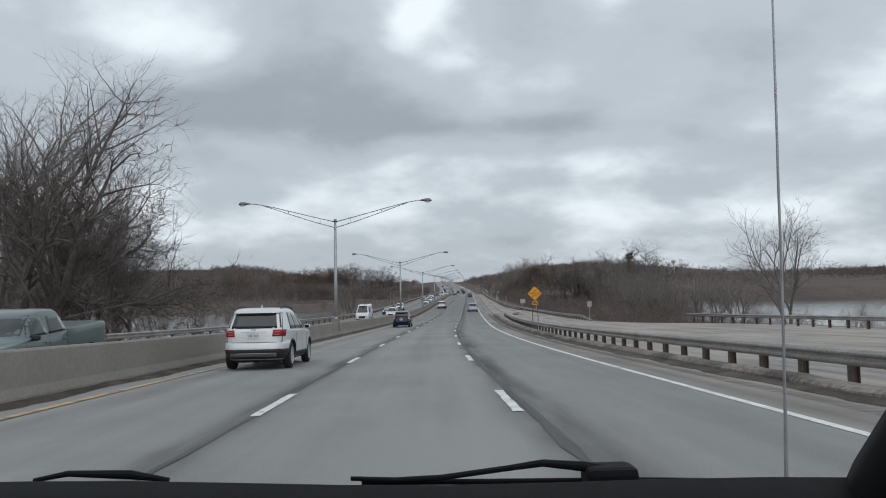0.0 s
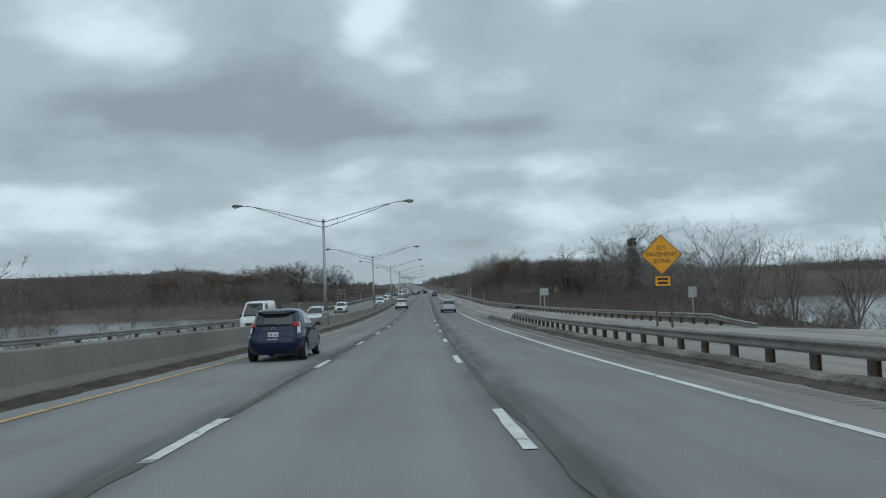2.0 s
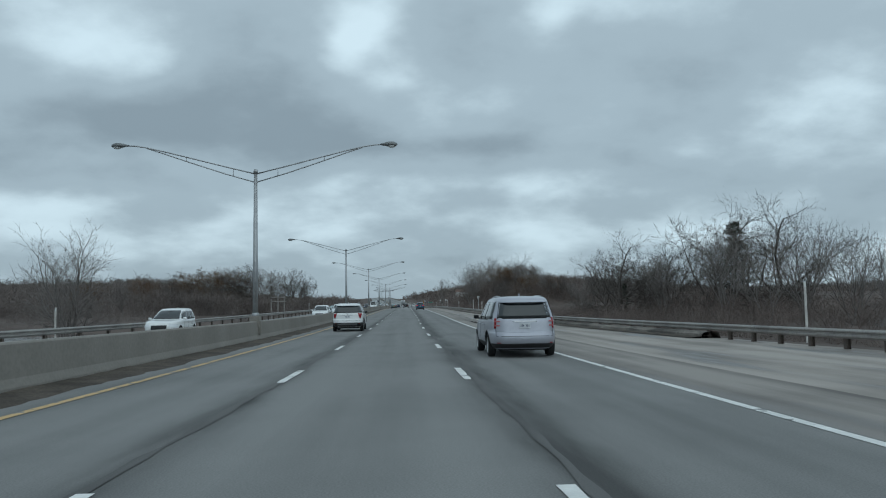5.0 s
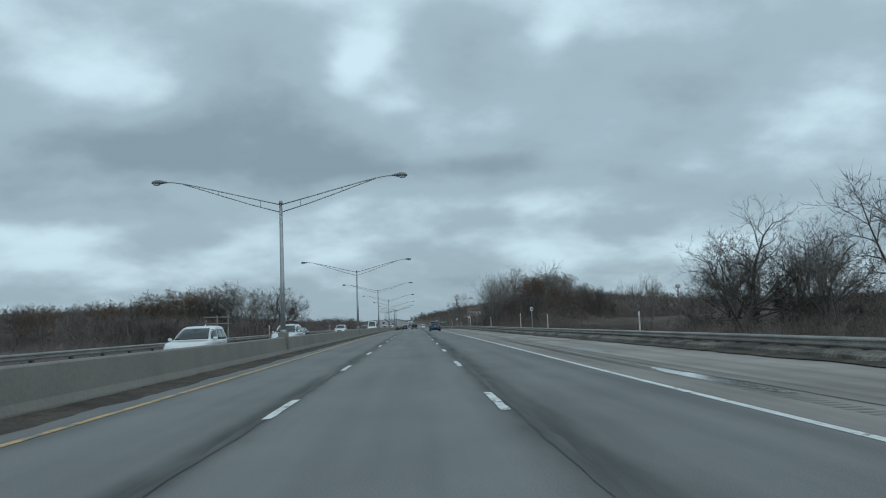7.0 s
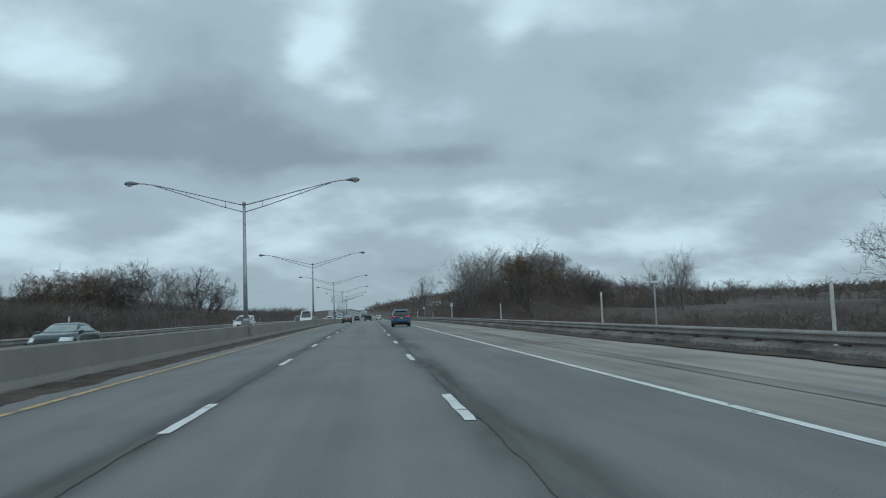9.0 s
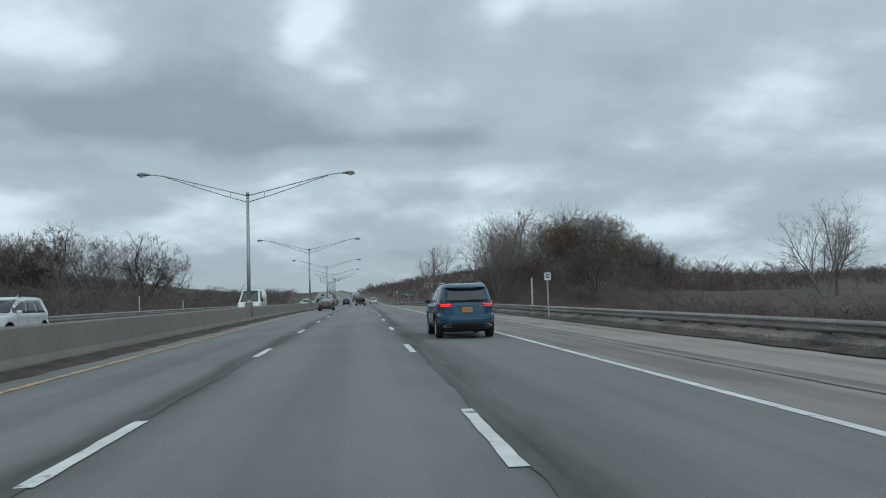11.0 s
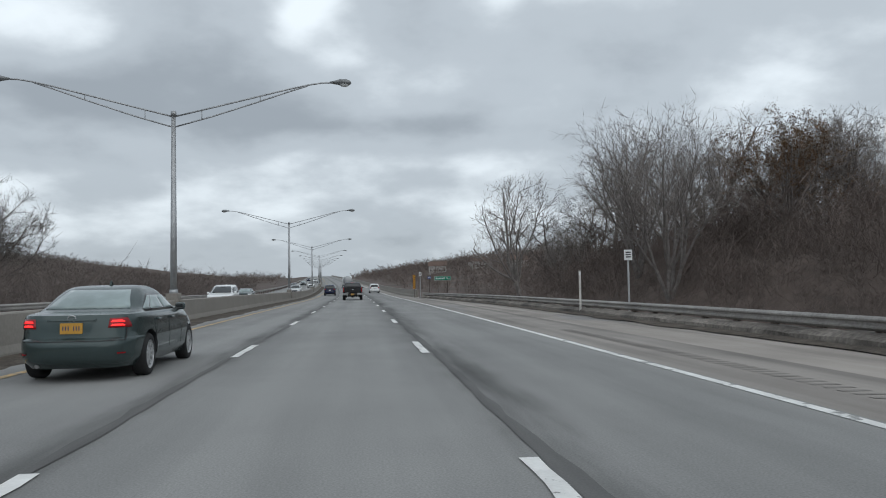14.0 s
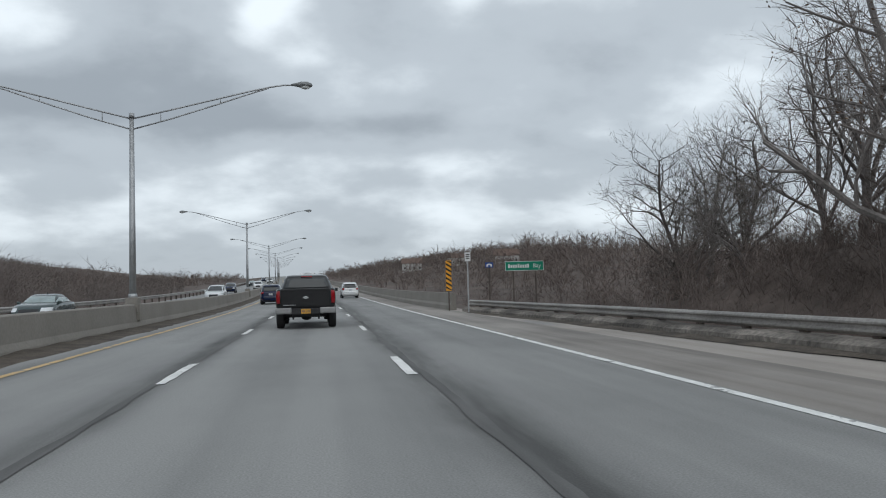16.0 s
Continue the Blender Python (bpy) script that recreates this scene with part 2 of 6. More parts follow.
M_SLIP = streaked("slip_road_paving", (0.385, 0.35, 0.318), (0.235, 0.212, 0.192), 0.05, 0.9, bands=[(9.6, 0.25, 0.65), (8.4, 0.3, 0.8), (12.2, 0.3, 0.75)], wet=0.9)
M_RUMBLE = streaked("milled_groove", (0.25, 0.232, 0.215), (0.17, 0.157, 0.146), 0.3, 2)
M_TAR = streaked("tar_seam", (0.125, 0.124, 0.122), (0.08, 0.08, 0.079), 0.3, 4)


def worn_paint(name, colour, under, wear):
    """Road paint chipped away in flakes down to the asphalt."""
    m = material(name, colour, 0.7, vary=0.18, scale=2.5, fine=30)
    nt = m.node_tree
    n, l = nt.nodes.new, nt.links.new
    bsdf = nt.nodes["Principled BSDF"]
    old = bsdf.inputs["Base Color"].links[0].from_socket
    tc, chip, edge, mix = n("ShaderNodeTexCoord"), n("ShaderNodeTexNoise"), n("ShaderNodeMapRange"), n("ShaderNodeMixRGB")
    chip.inputs["Scale"].default_value, chip.inputs["Detail"].default_value, chip.inputs["Roughness"].default_value = 2.2, 8.0, 0.72
    edge.inputs["From Min"].default_value, edge.inputs["From Max"].default_value = wear, wear + 0.035
    l(tc.outputs["Object"], chip.inputs["Vector"])
    l(chip.outputs["Fac"], edge.inputs["Value"])
    l(edge.outputs[0], mix.inputs[0])
    mix.inputs[1].default_value = (*under, 1)
    l(old, mix.inputs[2])
    l(mix.outputs[0], bsdf.inputs["Base Color"])
    return m


M_WHITE = worn_paint("road_paint_white", (0.80, 0.80, 0.78), (0.26, 0.26, 0.255), 0.385)
M_YELLOW = worn_paint("road_paint_yellow", (0.60, 0.42, 0.20), (0.24, 0.22, 0.19), 0.44)
M_CONC = material("barrier_concrete", (0.255, 0.238, 0.214), 0.85, vary=0.13, scale=0.5, fine=11, bump=0.12)
M_KERB = material("broken_concrete", (0.24, 0.215, 0.19), 0.9, vary=0.65, scale=0.5, fine=9, bump=0.6)
M_GALV = material("galvanised_steel", (0.42, 0.43, 0.44), 0.45, 0.75, vary=0.2, scale=2, fine=20)
M_RAIL = material("weathered_guard_rail", (0.36, 0.34, 0.32), 0.55, 0.5, vary=0.3, scale=0.7, fine=12)
M_POST = material("rusty_guard_post", (0.145, 0.120, 0.104), 0.8, 0.2, vary=0.4, scale=3, fine=20)
M_LAMPH = material("lamp_head_grey", (0.22, 0.23, 0.235), 0.5, 0.4, vary=0.1)
M_LENS = material("lamp_lens", (0.6, 0.62, 0.62), 0.15, vary=0)
M_DIRT = material("dirt_and_leaf_litter", (0.10, 0.082, 0.066), 0.95, vary=0.5, scale=1.2, fine=14, bump=0.8)
M_GROUND = material("winter_ground", (0.115, 0.088, 0.075), 0.95, vary=0.4, scale=0.05, fine=0.9, bump=0.5)
M_BARK = material("grey_bark", (0.22, 0.20, 0.188), 0.9, vary=0.35, scale=3, fine=25)
M_TWIG = material("bare_twigs", (0.235, 0.21, 0.195), 0.9, vary=0.2, scale=2, fine=9)
M_BRUSH = material("brown_brush", (0.176, 0.141, 0.126), 0.95, vary=0.4, scale=0.12, fine=1.1)
M_SCRUB = material("grey_brown_scrub", (0.192, 0.162, 0.148), 0.95, vary=0.4, scale=0.12, fine=1.1)
M_LEAF = material("withered_brown_leaves", (0.17, 0.095, 0.045), 0.85, vary=0.5, scale=0.5, fine=4)
M_LIMB = material("dark_crooked_limbs", (0.13, 0.115, 0.105), 0.9, vary=0.35, scale=3, fine=25)
M_PINE = material("dark_pine_needles", (0.035, 0.05, 0.032), 0.85, vary=0.4, scale=0.6, fine=6)


# ---------- mesh helpers ----------
def mesh_object(name, verts, faces, mat, smooth=False):
    me = bpy.data.meshes.new(name)
    me.from_pydata([tuple(v) for v in verts], [], faces)
    me.materials.append(mat)
    if smooth:
        me.polygons.foreach_set("use_smooth", [True] * len(me.polygons))
    me.update()
    return new(name, me)


def part(name, bm, mat, parent=None, label="", smooth=False):
    me = bpy.data.meshes.new(name)
    bmesh.ops.recalc_face_normals(bm, faces=bm.faces)
    if smooth:
        for f in bm.faces:
            f.smooth = True
    bm.to_mesh(me)
    bm.free()
    me.materials.append(mat)
    ob = new(name, me)
    if parent:
        ob.parent = parent
    if label:
        ob["label"] = label
    return ob


def thing(name, label, category, group="", kind=""):
    return tagged(new(name), label, category, group, kind)


def box(bm, x0, x1, y0, y1, z0, z1, bevel=0.0):
    r = bmesh.ops.create_cube(bm, size=1.0, matrix=Matrix.Translation(((x0 + x1) / 2, (y0 + y1) / 2, (z0 + z1) / 2)) @ Matrix.Diagonal((x1 - x0, y1 - y0, z1 - z0, 1)))
    if bevel:
        edges = {e for v in r["verts"] for e in v.link_edges}
        bmesh.ops.bevel(bm, geom=list(edges), offset=bevel, segments=2, affect="EDGES", profile=0.6)
    return bm


def tube(bm, points, radii, sides=8, cap=True):
    """A round bar through points with a radius at each."""
    rings = []
    pts = [Vector(p) for p in points]
    for i, p in enumerate(pts):
        d = (pts[min(i + 1, len(pts) - 1)] - pts[max(i - 1, 0)]).normalized()
        side = d.cross(Vector((0.13, 0.31, 0.94))).normalized() if abs(d.z) < 0.95 else d.cross(Vector((0, 1, 0))).normalized()
        up = side.cross(d)
        r = radii[i] if isinstance(radii, (list, tuple)) else radii
        rings.append([bm.verts.new(p + (side * math.cos(a) + up * math.sin(a)) * r) for a in (2 * math.pi * k / sides for k in range(sides))])
    for a, b in zip(rings, rings[1:]):
        for k in range(sides):
            bm.faces.new((a[k], a[(k + 1) % sides], b[(k + 1) % sides], b[k]))
    if cap:
        bm.faces.new(rings[0][::-1])
        bm.faces.new(rings[-1])
    return bm


def ribbon(name, profile, s_list, mat, closed=False, kind="structure", label="", category="", wobble=None, smooth=False):
    """Draws a cross profile [(u, z)] (or a function of s giving one) along the road."""
    verts, faces, flat, k = [], [], [], None
    for i, s in enumerate(s_list):
        prof = profile(s) if callable(profile) else profile
        k = len(prof)
        for j, (u, z) in enumerate(prof):
            du, dz = wobble(s, j) if wobble else (0, 0)
            verts.append(rp(s, u + du, z + dz))
            flat.append((u + du, s))
    for i in range(len(s_list) - 1):
        for j in range(k if closed else k - 1):
            a, b = i * k + j, i * k + (j + 1) % k
            faces.append((a, b, b + k, a + k))
    if closed:
        faces.append(tuple(range(k))[::-1])
        faces.append(tuple(range((len(s_list) - 1) * k, len(s_list) * k)))
    ob = mesh_object(name, verts, faces, mat, smooth)
    bm = bmesh.new()
    bm.from_mesh(ob.data)
    bmesh.ops.recalc_face_normals(bm, faces=bm.faces)
    if not closed and bm.faces:
        bm.faces.ensure_lookup_table()
        if sum(f.normal.z for f in bm.faces) < 0:
            bmesh.ops.reverse_faces(bm, faces=bm.faces)
    bm.to_mesh(ob.data)
    bm.free()
    lay = ob.data.uv_layers.new(name="road_metres")
    for lp in ob.data.loops:
        lay.data[lp.index].uv = flat[lp.vertex_index]
    return tagged(ob, label, category, "", kind)


def steps(a, b, d):
    return list(np.linspace(a, b, max(2, int(round((b - a) / d)) + 1)))


def smooth01(x, a, b):
    t = min(1.0, max(0.0, (x - a) / (b - a)))
    return t * t * (3 - 2 * t)

# ---------- layout of the road's sides ----------
WATER = -7.6
LAMP_U, LAMP_FIRST, LAMP_GAP = -6.74, 31.5, 56.26
RAIL_S = [40, 70, 110, 130, 150, 168, 205, 240, 320, 392, 414, 432]
RAIL_U = [19.0, 17.2, 15.9, 15.0, 13.8, 12.7, 12.2, 11.5, 11.2, 10.9, 9.7, 8.2]
EDGE_S = [-150, -10, 20, 67, 93, 156, 290, 320, 360, 405, 900]
EDGE_U = [-5.7, -5.6, -5.32, -5.05, -4.90, -4.97, -5.02, -5.17, -5.0, -4.83, -4.83]


def left_edge(s):
    """Middle of the yellow edge line."""
    return float(np.interp(s, EDGE_S, EDGE_U))


def right_rail(s):
    return float(np.interp(s, RAIL_S, RAIL_U))


def paved_edge(s):
    """Outer edge of the paving on the right."""
    if s < 40:
        return 30.0
    return right_rail(s) + 0.6 + 11.0 * (1 - smooth01(s, 40, 66))


def mound(s, u):
    """The overgrown bank beside the highway."""
    far = smooth01(s, 385, 430)
    return 4.2 * smooth01(s, 364, 385) * (1 - smooth01(s, 425, 456)) * smooth01(u, 21, 31) * (1 - smooth01(u, 38 + 18 * far, 52 + 26 * far))


def ground_z(s, u):
    rz = road_z(min(max(s, -300), 1500))
    edge = paved_edge(s) + 0.4
    bumps = 1.5 * noise.noise((s * 0.013, u * 0.013, 0.3)) + 0.5 * noise.noise((s * 0.06, u * 0.06, 4.3))
    if -16.6 <= u <= edge:
        return rz - 0.12
    if u < 0:
        d = -16.6 - u
        bay = smooth01(s, 95, 150) * (1 - smooth01(s, 265, 325))
        low = (rz - 2.2) * (1 - bay) + (WATER - 2.0) * bay
        z = (rz - 0.12) + (low - rz + 0.12) * smooth01(d, 0.5, 20 + 10 * (1 - bay))
        ridge = 3.5 + 0.043 * (min(max(s, 440), 1350) - 560) + 2.5 * noise.noise((s * 0.004, 3.7, 0)) + 2.0 * noise.noise((s * 0.011, 9.1, 0))
        return z + (max(ridge, z) - z) * smooth01(d, 180, 330) + bumps * smooth01(d, 8, 40)
    d = u - edge
    bay = 1 - smooth01(s, 300, 370)
    shore = smooth01(d, 26 + 30 * smooth01(s, 170, 240), 46 + 34 * smooth01(s, 170, 240))
    low = (rz - 1.6) + (WATER - 2.0 - rz + 1.6) * bay * shore
    z = (rz - 0.12) + (low - rz + 0.12) * smooth01(d, 0.3, 9)
    bank = (1 - bay) * smooth01(d, 10, 80) * 2.5
    hill = smooth01(s, 500, 850) * smooth01(u, 25, 200) * 17.0 * (1 - 0.9 * smooth01(u, 110, 300))
    hill += smooth01(s, 900, 1130) * smooth01(u, 130, 260) * (15.0 * (1 - smooth01(u, 260, 480)) + 3.0)
    ridge = smooth01(d, 420, 600) * (15 + 5 * noise.noise((s * 0.003, 13.7, 0)) + 4 * noise.noise((s * 0.012, 19.1, 0))) * (1 + 0.75 * (1 - smooth01(s, 150, 430)))
    return z + bank + hill + mound(s, u) + ridge * (1 - smooth01(s, 600, 900)) + bumps * smooth01(d, 5, 30)


def place(s, u, dz=0.0):
    p = rp(s, u)
    return Vector((p.x, p.y, ground_z(s, u) + dz))


# ---------- ground, water, paving ----------
def build_ground():
    ss = steps(-280, 700, 7) + steps(720, 1500, 26)[0:] + steps(1560, 4200, 240)
    us = [-3600, -2400, -1500, -1000] + steps(-800, -200, 40) + steps(-190, -60, 10) + steps(-56, -17.2, 4) + [-16.6, -6.5, 3.0, 9.0] + steps(9.6, 34, 1.3) + steps(38, 70, 4) + steps(80, 300, 14) + steps(330, 900, 36) + [1100, 1600, 2500, 3600]
    verts, faces, k = [], [], len(us)
    for s in ss:
        for u in us:
            p = rp(s, u)
            verts.append((p.x, p.y, ground_z(s, u)))
    for i in range(len(ss) - 1):
        for j in range(k - 1):
            a = i * k + j
            faces.append((a, a + 1, a + 1 + k, a + k))
    tagged(mesh_object("ground", verts, faces, M_GROUND, True), "brown winter ground with dead grass and leaf litter", "ground", "", "structure")


build_ground()


def build_water():
    m = bpy.data.materials.new("bay_water")
    m.use_nodes = True
    nt = m.node_tree
    b = nt.nodes["Principled BSDF"]
    b.inputs["Base Color"].default_value = (0.10, 0.11, 0.11, 1)
    b.inputs["Roughness"].default_value = 0.12
    tex, bn, tc = nt.nodes.new("ShaderNodeTexNoise"), nt.nodes.new("ShaderNodeBump"), nt.nodes.new("ShaderNodeTexCoord")
    tex.inputs["Scale"].default_value = 1.3
    bn.inputs["Strength"].default_value, bn.inputs["Distance"].default_value = 0.25, 0.05
    nt.links.new(tc.outputs["Object"], tex.inputs["Vector"])
    nt.links.new(tex.outputs["Fac"], bn.inputs["Height"])
    nt.links.new(bn.outputs[0], b.inputs["Normal"])
    verts = [(x, y, WATER) for y in steps(-500, 1200, 100) for x in steps(-900, 900, 100)]
    k = len(steps(-900, 900, 100))
    faces = [(i * k + j, i * k + j + 1, (i + 1) * k + j + 1, (i + 1) * k + j) for i in range(len(verts) // k - 1) for j in range(k - 1)]
    tagged(mesh_object("water", verts, faces, m), "pale grey bay water reflecting the cloudy sky", "water", "", "structure")


build_water()

ROAD_S = steps(-150, 1500, 5)
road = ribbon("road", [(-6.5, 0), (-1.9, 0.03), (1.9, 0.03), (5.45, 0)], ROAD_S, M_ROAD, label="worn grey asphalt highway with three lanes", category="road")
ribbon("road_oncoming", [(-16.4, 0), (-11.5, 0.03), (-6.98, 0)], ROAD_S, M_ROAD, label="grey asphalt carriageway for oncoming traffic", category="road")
ribbon("shoulder", lambda s: [(5.45, -0.002), (6.6, -0.02), (7.75, -0.04)], ROAD_S, M_SHOULDER, label="stained brownish asphalt shoulder", category="shoulder")
ribbon("slip_road", lambda s: [(7.75, -0.045), (8.6, -0.05)] + [(8.6 + (paved_edge(s) - 8.6) * k / 4, -0.06 - 0.05 * k / 4) for k in (1, 2, 3, 4)], steps(-150, 445, 5), M_SLIP, label="cracked light paving of a merging slip road", category="road")


def seam(name, u, width, s0, s1, seed):
    def prof(s):
        a, b = noise.noise((s * 0.22, seed, 0.5)), noise.noise((s * 1.9, seed, 4.5))
        o = 0.05 * a + 0.022 * b
        h = width / 2 * max(0.25, 1 + 0.7 * noise.noise((s * 0.5, seed, 9.5)) + 0.7 * noise.noise((s * 2.6, seed, 14.5)))
        z = 0.038 if abs(u) < 1.95 else 0.03 * (5.45 - abs(u)) / 3.5 + 0.008 if abs(u) < 5.45 else -0.018 * (abs(u) - 5.45) + 0.008
        return [(u + o - h, z), (u + o + h, z)]

    ribbon(name, prof, steps(s0, s1, 0.6), M_TAR, label="dark tarred joint between lanes", category="road seam")


seam("lane_seam", -1.88, 0.12, -60, 520, 1)
seam("lane_seam", 2.0, 0.13, -60, 520, 2)
seam("shoulder_seam", 7.1, 0.06, 165, 330, 3)


def build_markings():
    for u, first in ((-1.83, -13.13), (1.83, -13.27)):
        for k in range(-4, 46):
            s0 = first + 12.198 * k
            bm = bmesh.new()
            rnd = random.Random(k * 7 + int(u > 0))
            left, right = [], []
            for i in range(9):
                s = s0 + 3.04 * i / 8
                wob = rnd.uniform(-0.012, 0.012)
                left.append(bm.verts.new(rp(s, u - 0.075 + wob, 0.0405)))
                right.append(bm.verts.new(rp(s, u + 0.075 + rnd.uniform(-0.012, 0.012), 0.0405)))
            for i in range(8):
                bm.faces.new((left[i], right[i], right[i + 1], left[i + 1]))
            part("lane_dash", bm, M_WHITE, road)
    ribbon("edge_line_yellow", lambda s: [(left_edge(s) - 0.085, 0.0185), (left_edge(s) + 0.085, 0.0195)], steps(-150, 900, 3), M_YELLOW, label="faded yellow edge line along the median", category="road marking")
    ribbon("edge_line_white", [(5.22, 0.0085), (5.38, 0.0065)], steps(-150, 900, 3), M_WHITE, label="white edge line along the shoulder", category="road marking")
    for u in (-9.9, -13.4):
        for k in range(0, 60):
            bm = bmesh.new()
            s0 = -40 + 12.198 * k
            vs = [bm.verts.new(rp(s0 + a, u + b, 0.04)) for a, b in ((0, -0.07), (0, 0.07), (3, 0.07), (3, -0.07))]
            bm.faces.new(vs)
            part("lane_dash", bm, M_WHITE, road)


build_markings()


def build_cracks():
    """Thin cracks across and along the lanes, filled with dark dirt."""
    rnd = random.Random(77)
    verts, faces = [], []
    spots = [(s + rnd.uniform(-4, 4), rnd.choice((-3.4, 0.1, 3.5)), 0) for s in range(-40, 500, 47)] + [(s + rnd.uniform(-6, 6), rnd.choice((-4.4, 4.3)), 1) for s in range(-40, 500, 61)]
    for s, u, along in spots:
        p, n = (s, u - rnd.uniform(0.4, 1.6)) if not along else (s, u), rnd.randint(10, 22)
        prev = None
        for i in range(n):
            w = 0.003 + 0.005 * rnd.random()
            ds, du = (rnd.gauss(0, 0.035), 0.13) if not along else (0.3, rnd.gauss(0, 0.03))
            q = (p[0] + ds, min(5.1, max(-5.0, p[1] + du)))
            z = 0.03 if abs(q[1]) < 1.9 else 0.03 * (5.45 - abs(q[1])) / 3.5
            pair = [rp(q[0] - (0 if along else w), q[1] - (w if along else 0), z + 0.0045), rp(q[0] + (0 if along else w), q[1] + (w if along else 0), z + 0.0045)]
            o = len(verts)
            verts += pair
            if prev is not None:
                faces.append((prev, prev + 1, o + 1, o))
            prev, p = o, q
    tagged(mesh_object("cracks", verts, faces, M_TAR), "thin dark cracks in the asphalt", "cracks", "", "stuff")


build_cracks()


def build_rumble():
    verts, faces = [], []
    for s0, s1 in ((-60, 112), (150, 216), (300, 360)):
        for s in np.arange(s0, s1, 0.30):
            o = len(verts)
            verts += [rp(s, 6.36, -0.0105), rp(s, 6.76, -0.0185), rp(s + 0.13, 6.76, -0.0185), rp(s + 0.13, 6.36, -0.0105)]
            faces.append((o, o + 1, o + 2, o + 3))
    tagged(mesh_object("rumble_strip", verts, faces, M_RUMBLE), "row of dark milled rumble strip grooves in the shoulder", "rumble strip", "", "stuff")


build_rumble()

# ---------- median barrier ----------
BARRIER = [(-6.46, -0.02), (-6.47, 0.12), (-6.54, 0.28), (-6.59, 0.90), (-6.63, 0.94), (-6.85, 0.94), (-6.89, 0.90), (-6.94, 0.28), (-7.01, 0.12), (-7.02, -0.02)]
ribbon("median_barrier", BARRIER, steps(-150, 1300, 4), M_CONC, True, label="long stained concrete median barrier wall", category="barrier")


def dirt_strip(name, wall, outer, s0, s1, seed, label, base=0.0):
    def prof(s):
        a = noise.noise((s * 0.35, seed, 0)) + 0.5 * noise.noise((s * 1.3, seed, 2)) + 0.3 * noise.noise((s * 3.7, seed, 5))
        u_wall = wall(s) if callable(wall) else wall
        u_out = outer(s) if callable(outer) else outer
        b = noise.noise((s * 0.8, seed, 7))
        out = u_out + 0.26 * a * (1 if u_out > u_wall else -1)
        return [(u_wall, base + 0.08 + 0.04 * b), (u_wall + (out - u_wall) * 0.4, base + 0.05 + 0.02 * a), (u_wall + (out - u_wall) * 0.8, base + 0.03 + 0.008 * b), (out, base - 0.004)]

    ribbon(name, prof, steps(s0, s1, 0.5), M_DIRT, label=label, category="dirt")


dirt_strip("dirt", -6.47, lambda s: left_edge(s) - 0.62, -60, 560, 3.0, "dark dirt and leaf litter along the barrier foot")


# ---------- median lamps ----------
def build_lamp():
    lamp = thing("street_lamp", "tall grey steel twin-arm street lamp on the median barrier", "street lamp", "median street lamps")
    bm = bmesh.new()
    box(bm, -0.24, 0.24, -0.3, 0.3, 0.62, 1.2, 0.03)
    box(bm, -0.31, 0.31, -0.2, 0.2, 0.30, 0.95, 0.03)
    part("base", bm, M_CONC, lamp, "pale concrete and steel lamp base")
    bm = bmesh.new()
    tube(bm, [(0, 0, 1.15), (0, 0, 3.5), (0, 0, 8.34)], [0.135, 0.12, 0.085], 14)
    tube(bm, [(0, 0, 8.28), (0, 0, 8.46)], [0.115, 0.10], 12)
    tube(bm, [(0, 0, 1.15), (0, 0, 1.35)], [0.19, 0.16], 12)
    part("pole", bm, M_GALV, lamp, smooth=True)
    for sx in (-1, 1):
        bm = bmesh.new()
        top = [(sx * x, 0, z) for x, z in ((0.08, 8.26), (1.5, 8.62), (3.2, 9.06), (4.6, 9.42), (5.4, 9.6), (5.9, 9.68), (6.45, 9.70))]
        low = [(sx * x, 0, z) for x, z in ((0.08, 7.84), (1.5, 8.26), (3.2, 8.83), (4.6, 9.32), (5.3, 9.55))]
        tube(bm, top, 0.034, 8)
        tube(bm, low, 0.030, 8)
        for x, z0, z1 in ((1.1, 8.14, 8.52), (3.4, 8.9, 9.11)):
            tube(bm, [(sx * x, 0, z0), (sx * x, 0, z1)], 0.016, 6)
        part("arm", bm, M_GALV, lamp, smooth=True)
        bm = bmesh.new()
        tube(bm, [(sx * x, 0, z) for x, z in ((6.2, 9.70), (6.4, 9.71), (6.62, 9.72), (6.85, 9.71), (7.0, 9.68), (7.06, 9.66))], [0.05, 0.10, 0.17, 0.18, 0.12, 0.03], 12)
        bmesh.ops.scale(bm, vec=(1, 1.0, 0.75), verts=bm.verts, space=Matrix.Translation((0, 0, -9.7)))
        head = part("lamp_head", bm, M_LAMPH, lamp, "cobra-head luminaire", True)
        bm = bmesh.new()
        bmesh.ops.create_uvsphere(bm, u_segments=12, v_segments=8, radius=0.16, matrix=Matrix.Translation((sx * 6.78, 0, 9.62)) @ Matrix.Diagonal((1.25, 0.9, 0.6, 1)))
        part("lens", bm, M_LENS, head, smooth=True)
    return lamp


LAMP_SHIFT = {7: -3.84, 8: -5.0, 9: 1.31}
lamp = build_lamp()
lamp.matrix_basis = rm(LAMP_FIRST - LAMP_GAP, LAMP_U)
for k in range(0, 20):
    copy_thing(lamp, rm(LAMP_FIRST + LAMP_GAP * k + LAMP_SHIFT.get(k, 0), LAMP_U))


